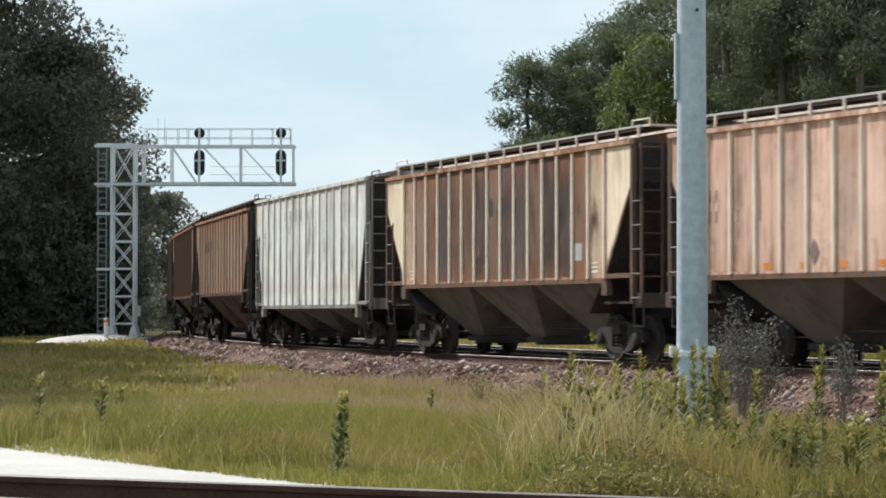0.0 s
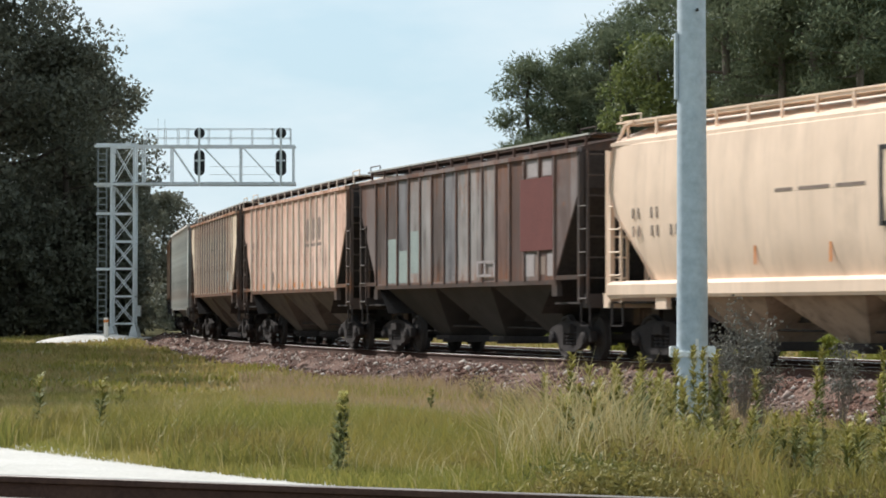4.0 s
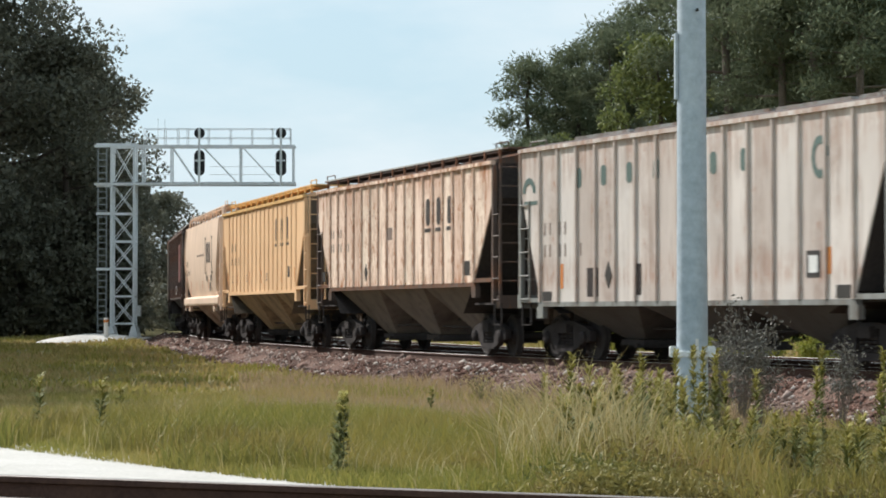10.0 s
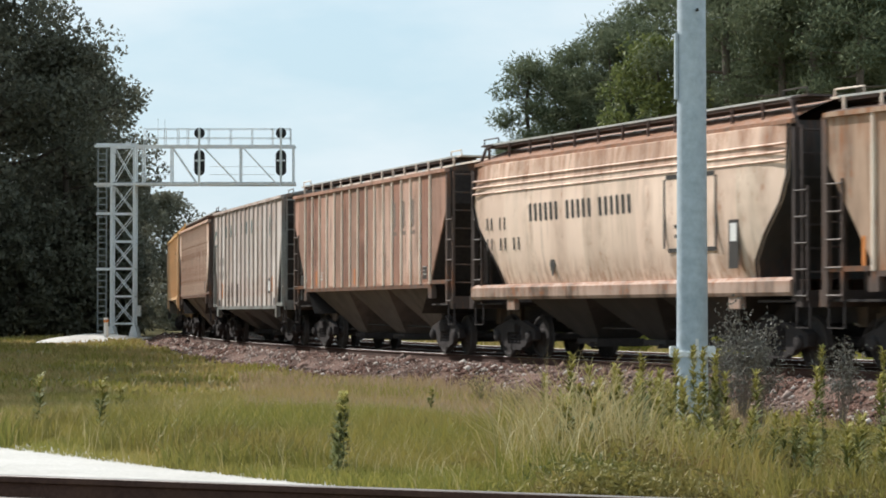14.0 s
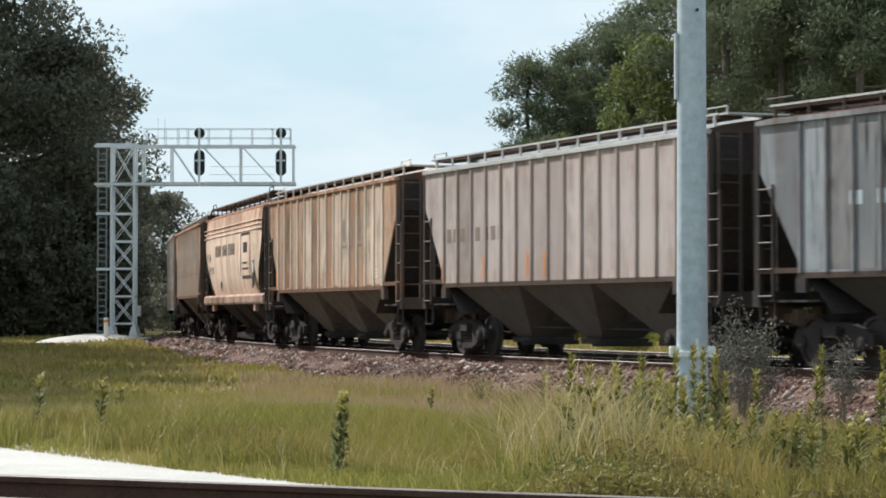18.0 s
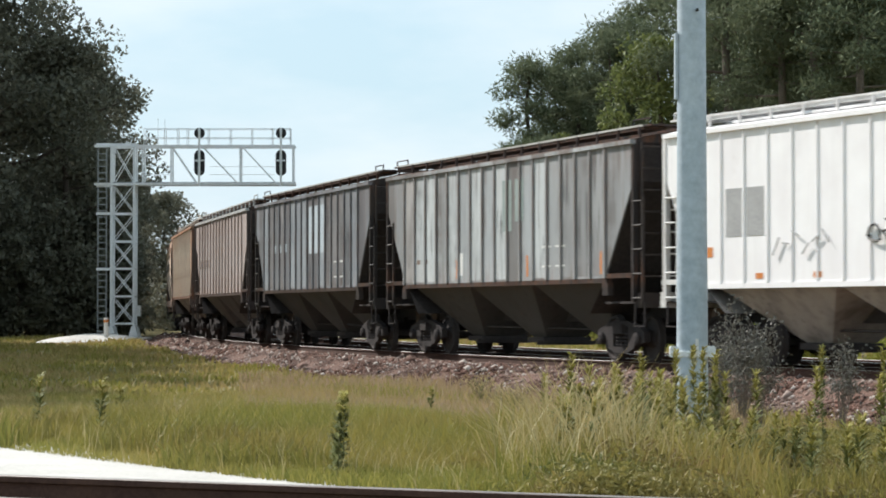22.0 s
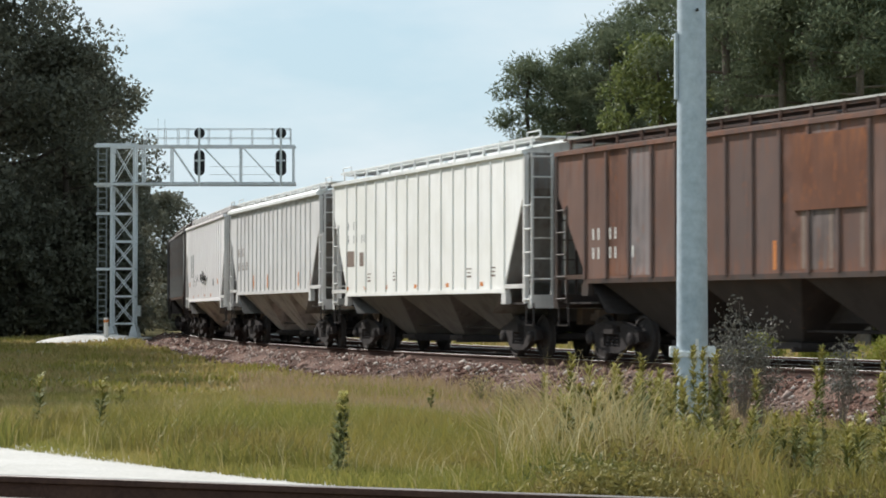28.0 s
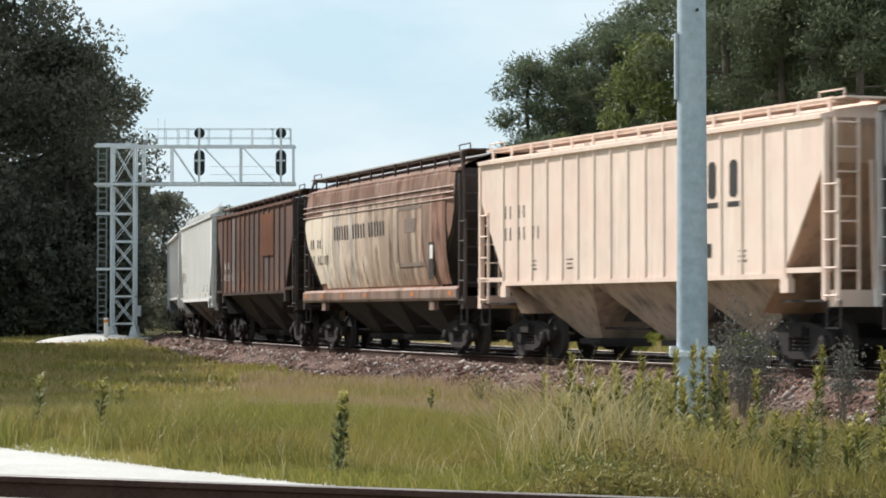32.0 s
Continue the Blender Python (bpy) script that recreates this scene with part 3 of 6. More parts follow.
def signal_bridge():
    g = new("signal_bridge")
    g.matrix_world = Matrix.Translation((-15.12, GY, -0.2))
    tagged(g, "galvanised steel cantilever signal bridge with ladder, over the tracks", "signal bridge")
    X = lambda px: gpx(px) + 15.12
    Z = lambda py: gpz(py) + 0.2
    legx, legy = (X(199), X(239)), (-0.45, 0.45)
    for x in legx:
        for y in legy:
            part("column_leg", MB().box(x - 0.058, x + 0.058, y - 0.058, y + 0.058, 0.05, Z(257)), M_GALV, g)
            part("base_plate", MB().prism([(x - 0.24, 0.0), (x + 0.24, 0.0), (x + 0.10, 0.55), (x - 0.10, 0.55)], 'y', y - 0.2, y + 0.2), M_GALV, g)
    lev = [257, 327, 379, 428, 476, 525, 573]
    for i, py in enumerate(lev):
        for y in legy:
            part("cross_bar", MB().box(legx[0], legx[1], y - 0.04, y + 0.04, Z(py) - 0.045, Z(py) + 0.045), M_GALV, g)
        for x in legx:
            part("side_bar", MB().box(x - 0.03, x + 0.03, legy[0], legy[1], Z(py) - 0.04, Z(py) + 0.04), M_GALV, g)
        if i + 1 < len(lev):
            for y in legy:
                part("x_brace", MB().tube((legx[0], y, Z(py)), (legx[1], y, Z(lev[i + 1])), 0.027, 4).tube((legx[1], y + 0.03, Z(py)), (legx[0], y + 0.03, Z(lev[i + 1])), 0.027, 4), M_GALV, g)
    part("foundation", MB().cbox(legx[0] - 0.7, legx[1] + 0.7, -1.1, 1.1, -0.5, 0.03, 0.05), M_CONC, g, "pale concrete foundation")
    ax0, ax1 = X(195), X(523)
    for y in legy:
        part("top_chord", MB().box(ax0 - (0.7 if y < 0 else 0), ax1, y - 0.07, y + 0.07, Z(260) - 0.06, Z(260) + 0.06), M_GALV, g)
        part("bottom_chord", MB().box(ax0 - (0.7 if y < 0 else 0), ax1, y - 0.07, y + 0.07, Z(327) - 0.055, Z(327) + 0.055), M_GALV, g)
        for px in (254, 304, 426, 519):
            part("truss_post", MB().box(X(px) - 0.035, X(px) + 0.035, y - 0.035, y + 0.035, Z(327), Z(260)), M_GALV, g)
        for a, b in ((306, 348), (361, 421), (431, 489)):
            part("truss_diagonal", MB().tube((X(a), y, Z(263)), (X(b), y, Z(325)), 0.03, 4), M_GALV, g)
    for py, x0, x1 in ((295, 254, 304), (309, 254, 304), (295, 370, 486), (309, 370, 486)):
        part("walkway_rail", MB().tube((X(x0), 0.1, Z(py)), (X(x1), 0.1, Z(py)), 0.012, 5), M_GALV, g)
    part("walkway", MB().box(ax0, ax1, -0.38, 0.38, Z(325), Z(325) + 0.05), M_GALVD, g, "steel grating walkway")
    for y in (-0.4, 0.4):
        for py in (229, 245):
            part("handrail", MB().tube((X(256), y, Z(py)), (X(514), y, Z(py)), 0.018, 5), M_GALV, g)
        for px in (256, 292, 315, 332, 369, 408, 446, 482, 514):
            part("handrail_post", MB().tube((X(px), y, Z(260)), (X(px), y, Z(228)), 0.02, 5), M_GALV, g)
    lx0, lx1 = X(175), X(190)
    lad = part("ladder", MB().box(lx0 - 0.03, lx0 + 0.03, -0.43, -0.37, 0.1, Z(258)).box(lx1 - 0.03, lx1 + 0.03, -0.43, -0.37, 0.1, Z(258)), M_GALVD, g, "caged steel ladder")
    nr = 30
    for i in range(nr):
        z = 0.3 + i * (Z(262) - 0.3) / (nr - 1)
        part("rung", MB().box(lx0, lx1, -0.42, -0.38, z - 0.028, z + 0.028), M_GALVD, lad)
    for py in (257, 330, 379, 477):
        part("ladder_bracket", MB().box(lx0 - 0.08, legx[0], -0.44, -0.36, Z(py) - 0.06, Z(py) + 0.06), M_GALV, g)
    part("control_box", MB().cbox(X(243), X(250), -0.3, 0.1, Z(560), Z(541), 0.02), M_GALV, g, "small grey cabinet")
    part("antenna", MB().tube((X(279), 0, Z(260)), (X(279), 0, Z(210)), 0.014, 4).tube((X(291), 0, Z(260)), (X(291), 0, Z(212)), 0.014, 4), M_GALV, g)
    for px in (354, 498):
        hd = part("signal_mast", MB().tube((X(px), -0.56, Z(331)), (X(px), -0.56, Z(229)), 0.055, 8), M_GALV, g)
        part("upper_head", MB().lathe([(0.02, -0.46), (0.25, -0.45), (0.25, -0.42), (0.13, -0.40), (0.13, -0.05), (0.02, -0.04)], 'y', 20, (X(px), 0, Z(237))), M_BLACK, hd, "black round signal target")
        cap = [(X(px) + 0.25 * math.cos(a) , (Z(276) if k < 9 else Z(303)) + 0.25 * math.sin(a)) for k, a in enumerate([math.pi * i / 8 for i in range(9)] + [math.pi + math.pi * i / 8 for i in range(9)])]
        part("lower_head", MB().prism(cap, 'y', -0.45, -0.41), M_BLACK, hd, "black oblong signal target")
        for py in (273, 288, 304):
            part("lamp_hood", MB().lathe([(0.11, -0.41), (0.12, -0.2), (0.11, 0.0)], 'y', 12, (X(px), 0, Z(py))), M_BLACK, hd)
        part("head_bracket", MB().box(X(px) - 0.2, X(px) + 0.2, -0.53, -0.47, Z(287), Z(284)), M_GALV, hd)
    return g


signal_bridge()
mk = new("marker_post")
mk.matrix_world = Matrix.Translation((-14.86, 111.8, -0.22))
tagged(mk, "short white marker post with an orange top", "marker post")
part("post", MB().lathe([(0.10, -0.3), (0.10, 0.95), (0.08, 0.98)], 'z', 12), M_LWHITE, mk)
part("band", MB().lathe([(0.105, 0.78), (0.105, 0.9)], 'z', 12), M_ORANGE, mk)

# ---------------------------------------------------------------- steel pole
PZ0 = float(ground_z(2.945, 30.0)[0])
pole = new("utility_pole")
pole.matrix_world = Matrix.Translation((2.95, 30.0, PZ0))
tagged(pole, "tall tapered grey galvanised steel pole standing in weeds", "pole")
part("shaft", MB().lathe([(0.19, -0.3), (0.187, 1.2), (0.168, 5.4), (0.14, 11.5), (0.10, 11.55)], 'z', 28), M_POLE, pole, smooth=True)
part("band", MB().lathe([(0.196, 1.20), (0.199, 1.21), (0.199, 1.27), (0.196, 1.28)], 'z', 28), M_GALV, pole)
part("lug", MB().cbox(-0.27, -0.17, -0.06, 0.05, 1.20, 1.33, 0.015), M_GALV, pole)
part("lug", MB().cbox(0.17, 0.27, -0.06, 0.05, 1.20, 1.33, 0.015), M_GALV, pole)
part("tag", MB().box(0.02, 0.055, -0.212, -0.185, 1.24, 1.42).box(0.03, 0.045, -0.22, -0.18, 1.20, 1.24), M_LWHITE, pole, "narrow white tag")
part("hand_hole_cover", MB().cbox(-0.20, -0.165, -0.07, 0.07, 4.25, 5.05, 0.012), M_POLE, pole, "raised grey cover plate")
part("bolt", MB().lathe([(0.018, -0.21), (0.018, -0.16)], 'y', 8, (0.05, 0, 5.3)), M_BLACK, pole)

# ---------------------------------------------------------------- hopper cars
BOGIE_X, WHEEL_R, AXLE_X = 5.75, 0.457, 0.865
SHARED = {}


def shared(key, build):
    if key not in SHARED:
        SHARED[key] = build()
    return SHARED[key]


def wheelset_mesh():
    mb = MB()
    for s in (-1, 1):
        pr = [(0.09, 0.69), (0.16, 0.69), (0.17, 0.72), (0.38, 0.725), (0.40, 0.70), (0.484, 0.70), (0.484, 0.728), (0.457, 0.735), (0.45, 0.82), (0.40, 0.825), (0.38, 0.78), (0.18, 0.775), (0.14, 0.84), (0.08, 0.84)]
        mb.lathe([(r, s * a) for r, a in pr], 'y', 28)
        mb.lathe([(0.10, s * 0.92), (0.10, s * 1.12), (0.06, s * 1.14)], 'y', 12)
    mb.lathe([(0.08, -0.95), (0.08, 0.95)], 'y', 12)
    # three balance marks on the wheel plates
    for s in (-1, 1):
        for k in range(3):
            a = k * 2.094
            mb.box(0.28 * math.cos(a) - 0.03, 0.28 * math.cos(a) + 0.03, s * 0.77, s * 0.79, 0.28 * math.sin(a) - 0.03, 0.28 * math.sin(a) + 0.03)
    return mb.mesh("wheelset", M_WHEEL, True)


def sideframe_mesh():
    mb = MB()
    y0, y1 = 0.93, 1.07
    # frame with a spring opening, in three pieces
    mb.prism([(-1.12, 0.40), (-0.98, 0.36), (-0.74, 0.40), (-0.60, 0.26), (-0.36, 0.20), (-0.36, 0.80), (-0.62, 0.74), (-0.95, 0.67), (-1.12, 0.60)], 'y', y0, y1)
    mb.prism([(1.12, 0.40), (0.98, 0.36), (0.74, 0.40), (0.60, 0.26), (0.36, 0.20), (0.36, 0.80), (0.62, 0.74), (0.95, 0.67), (1.12, 0.60)], 'y', y0, y1)
    mb.box(-0.36, 0.36, y0, y1, 0.17, 0.30)
    mb.box(-0.36, 0.36, y0, y1, 0.70, 0.80)
    for x in (-0.2, 0.0, 0.2):
        for k in range(4):
            mb.lathe([(0.075, 0.31 + k * 0.07), (0.085, 0.335 + k * 0.07), (0.075, 0.36 + k * 0.07)], 'z', 8, (x, 1.0, 0))
    for s in (-1, 1):
        mb.lathe([(0.13, 1.04), (0.13, 1.13), (0.07, 1.16)], 'y', 10, (s * AXLE_X, 0, WHEEL_R))
    return mb.mesh("sideframe", M_BOGIE)


def bolster_mesh():
    mb = MB().box(-0.2, 0.2, -1.15, 1.15, 0.55, 0.74).box(-0.3, 0.3, -0.3, 0.3, 0.70, 0.86)
    mb.box(-0.55, -0.45, -0.9, 0.9, 0.35, 0.5).box(0.45, 0.55, -0.9, 0.9, 0.35, 0.5)
    return mb.mesh("bogie", M_BOGIE)


WHEELSETS = []


def add_bogie(car, x):
    b = part("bogie", shared("bolster", bolster_mesh), None, car, "dark cast-iron four-wheel bogie", at=pose(x, 0, 0))
    part("sideframe", shared("sideframe", sideframe_mesh), None, b)
    part("sideframe", shared("sideframe", sideframe_mesh), None, b, at=pose(0, 0, 0, 0, 0, 180))
    for s in (-1, 1):
        w = part("wheelset", shared("wheelset", wheelset_mesh), None, b, "steel wheels and axle", at=pose(s * AXLE_X, 0, WHEEL_R))
        WHEELSETS.append((w, s * AXLE_X))


def coupler_mesh():
    mb = MB().box(7.3, 8.05, -0.09, 0.09, 0.80, 0.95)
    mb.prism([(8.0, -0.16), (8.22, -0.18), (8.33, -0.05), (8.22, 0.04), (8.27, 0.16), (8.05, 0.17)], 'z', 0.74, 1.02)
    mb.box(7.2, 7.5, -0.28, 0.28, 0.72, 1.08)
    return mb.mesh("coupler", M_COUPLER)


def hose_mesh():
    mb = MB()
    pts = [(7.45, 0.42, 0.85), (7.7, 0.44, 0.62), (7.95, 0.36, 0.42), (8.2, 0.2, 0.34)]
    for a, b in zip(pts, pts[1:]):
        mb.tube(a, b, 0.025, 6)
    return mb.mesh("brake_hose", M_UNDER)


def ladder(parent, mat, a, b, z0, z1, n, normal, name="ladder"):
    """Two stiles at plan points a and b with n rungs between z0 and z1."""
    mb = MB()
    for p in (a, b):
        mb.box(p[0] - 0.024, p[0] + 0.024, p[1] - 0.024, p[1] + 0.024, z0, z1)
    lad = part(name, mb, mat, parent)
    p, q = Vector((a[0] + normal[0] * 0.03, a[1] + normal[1] * 0.03, 0)), Vector((b[0] + normal[0] * 0.03, b[1] + normal[1] * 0.03, 0))
    rm = shared(("rung", mat.name, tuple(p), tuple(q)), lambda: MB().tube(p, q, 0.017, 5).mesh("rung", mat))
    for i in range(n):
        part("rung", rm, None, lad, at=pose(0, 0, z0 + 0.08 + i * (z1 - z0 - 0.16) / (n - 1)))


def flush(y, z0, z1):
    """Where paint lies on a side: a flat one at y, or a curved one given as a function of height."""
    return max(y(z0), y(z1), y((z0 + z1) / 2)) + 0.003 if callable(y) else y


def bulge(z, zb=1.55):
    """Half-width of a rounded car's side at height z."""
    return float(np.interp(z - zb, [0, 0.3, 0.75, 1.3, 1.75, 2.15, 2.45, 2.6], [1.36, 1.45, 1.515, 1.545, 1.545, 1.53, 1.505, 1.49]))


def bars(parent, mat, specs, name="lettering", y=1.502):
    """Flat painted bars and blocks on the near side: x0, x1, z0, z1."""
    for x0, x1, z0, z1 in specs:
        f = flush(y, z0, z1)
        part(name, MB().box(x0, x1, f, f + 0.004, z0, z1), mat, parent)


def bold_block(w, h, slant=0.0):
    """Outline of a plain bold block with cut corners, in a field of width w and height h; x runs rearwards."""
    a, b, c = 0.17 * w, 0.83 * w, 0.16 * w
    pts = [(a + c, 0), (b - c, 0), (b, c), (b, h - c), (b - c, h), (a + c, h), (a, h - c), (a, c)]
    return [(x - slant * z, z) for x, z in pts]


def block_letters(parent, mat, x, z, w, h, n, gap, under=True, y=1.502, slant=0.0):
    """A brand's large letters as plain bold blocks: n of them, from the front rearwards."""
    f = flush(y, z, z + h)
    for k in range(n):
        x0 = x - k * (w + gap)
        part("lettering", MB().prism([(x0 - a, z + b) for a, b in bold_block(w, h, slant)], 'y', f, f + 0.004), mat, parent)
        if under:
            part("underline", MB().box(x0 - w, x0, f, f + 0.004, z - h * 0.25, z - h * 0.11), mat, parent)


def running_gear(car, dark):
    for s in (-1, 1):
        add_bogie(car, s * BOGIE_X)
        part("coupler", shared("coupler", coupler_mesh), None, car, at=pose(0, 0, 0, 0, 0, 0 if s > 0 else 180))
        part("brake_hose", shared("hose", hose_mesh), None, car, at=pose(0, 0, 0, 0, 0, 0 if s > 0 else 180))
    part("centre_sill", MB().box(-7.35, 7.35, -0.2, 0.2, 0.78, 1.12), M_UNDER, car)
    part("air_cylinder", MB().lathe([(0.05, 5.3), (0.2, 5.32), (0.2, 6.0), (0.05, 6.02)], 'x', 12, (0.75, 0.35, 1.30)), M_UNDER, car)
    part("brake_rigging", MB().tube((-4.0, 0.5, 0.62), (4.2, 0.5, 0.66), 0.025, 5).tube((-4.0, -0.5, 0.62), (4.2, -0.5, 0.66), 0.025, 5), M_UNDER, car)


def hopper_bays(car, mat, zb, n, reach, bottom=0.32, hw=1.40):
    """n funnels from the side sill down to their gates."""
    pitch = 2 * reach / n
    for k in range(n):
        x0, x1 = -reach + k * pitch, -reach + (k + 1) * pitch
        xm = (x0 + x1) / 2
        b0, b1 = xm - 0.40, xm + 0.40
        lo = 0.45
        mb = MB()
        mb.face((x0, hw, zb), (x1, hw, zb), (b1, lo, bottom + 0.12), (b0, lo, bottom + 0.12))
        mb.face((x0, -hw, zb), (x1, -hw, zb), (b1, -lo, bottom + 0.12), (b0, -lo, bottom + 0.12))
        mb.face((x0, -hw, zb), (x0, hw, zb), (b0, lo, bottom + 0.12), (b0, -lo, bottom + 0.12))
        mb.face((x1, -hw, zb), (x1, hw, zb), (b1, lo, bottom + 0.12), (b1, -lo, bottom + 0.12))
        mb.face((x0, -hw, zb), (x1, -hw, zb), (x1, hw, zb), (x0, hw, zb))
        bay = part("hopper_bay", mb, mat, car)
        part("discharge_gate", MB().box(b0 - 0.08, b1 + 0.08, -lo - 0.1, lo + 0.1, bottom, bottom + 0.115).box(b0 - 0.02, b0 + 0.05, -lo - 0.22, lo + 0.22, bottom - 0.05, bottom + 0.04), M_UNDER, bay)


def roof_gear(car, mat, zt, half, walk_y=1.02, lift=0.30, posts=15, edge=None):
    for s in (-1, 1):
        rw = part("roof_walk", MB().box(-half, half, s * walk_y - 0.24, s * walk_y + 0.24, zt + lift - 0.05, zt + lift + 0.02), P_ROOFD if edge else mat, car, "dark grating walkway" if edge else "painted grating walkway")
        part("walk_edge", MB().box(-half, half, s * (walk_y + 0.25) - 0.012, s * (walk_y + 0.25) + 0.012, zt + lift + 0.008, zt + lift + 0.045), edge or mat, rw)
        lo, hi = zt - 0.02, zt + lift + 0.02
        bk = shared(("bracket", mat.name, zt, lift, walk_y, s), lambda: MB().box(-0.025, 0.025, s * (walk_y + 0.25) - 0.02, s * (walk_y + 0.25) + 0.02, lo, hi).box(-0.02, 0.02, s * walk_y - 0.2, s * walk_y + 0.2, hi - 0.04, hi).mesh("bracket", mat))
        for i in range(posts):
            part("bracket", bk, None, rw, at=pose(-half + 0.15 + i * (2 * half - 0.3) / (posts - 1), 0, 0))
    for s in (-1, 1):
        part("crossover_walk", MB().box(s * half - 0.35, s * half + 0.25, -1.26, 1.26, zt + lift, zt + lift + 0.035), mat, car)
        part("grab_rail", MB().tube((s * (half + 0.2), 1.2, zt + lift), (s * (half + 0.2), 1.2, zt + lift + 0.16), 0.016, 5).tube((s * (half + 0.2), 1.2, zt + lift + 0.16), (s * (half - 0.6), 1.2, zt + lift + 0.16), 0.016, 5).tube((s * (half - 0.6), 1.2, zt + lift + 0.16), (s * (half - 0.6), 1.2, zt + lift), 0.016, 5), mat, car)
    for k in range(5):
        x = -half + (k + 0.5) * 2 * half / 5
        part("hatch", MB().cbox(x - half / 5 + 0.12, x + half / 5 - 0.12, -0.32, 0.32, zt + 0.2, zt + 0.34, 0.04), mat, car)


def end_gear(car, mat, half, zt, zb, y=1.47, platform=1.18):
    """Corner posts, end sills, steps and ladders at both ends."""
    e = half + 0.16
    for s in (-1, 1):
        part("end_sill", MB().box(s * e - 0.10, s * e + 0.10, -1.45, 1.45, platform - 0.12, platform + 0.16), mat, car)
        part("end_platform", MB().box(min(s * 5.7, s * e), max(s * 5.7, s * e), -1.38, 1.38, platform - 0.04, platform), M_UNDER, car)
        for t in (-1, 1):
            part("corner_post", MB().box(s * half - 0.05, s * half + 0.05, t * y - 0.05, t * y + 0.05, platform, zt - 0.05), mat, car)
            part("sill_step", MB().box(s * half - 0.48, s * half - 0.46, t * y - 0.015, t * y + 0.015, 0.72, platform).box(s * half - 0.04, s * half - 0.02, t * y - 0.015, t * y + 0.015, 0.72, platform).box(s * half - 0.48, s * half - 0.02, t * y - 0.03, t * y + 0.03, 0.70, 0.72), M_UNDER, car)
            ladder(car, mat, (s * half - 0.04, t * (y + 0.03)), (s * half - 0.46, t * (y + 0.03)), platform - 0.02, zt - 1.05, 5, (0, t))
        ladder(car, mat, (s * (e + 0.04), 1.40), (s * (e + 0.04), 0.96), platform - 0.02, zt - 0.02, 8, (s, 0), "end_ladder")
        part("end_brace", MB().tube((s * (e - 0.05), -0.6, platform), (s * half, -0.6, zt - 0.7), 0.045, 5).tube((s * (e - 0.05), 0.6, platform), (s * half, 0.6, zt - 0.7), 0.045, 5), mat, car)
    part("brake_wheel", MB().lathe([(0.25, -half - 0.31), (0.28, -half - 0.29), (0.25, -half - 0.27)], 'x', 16, (0, -0.75, 2.5)), M_UNDER, car)


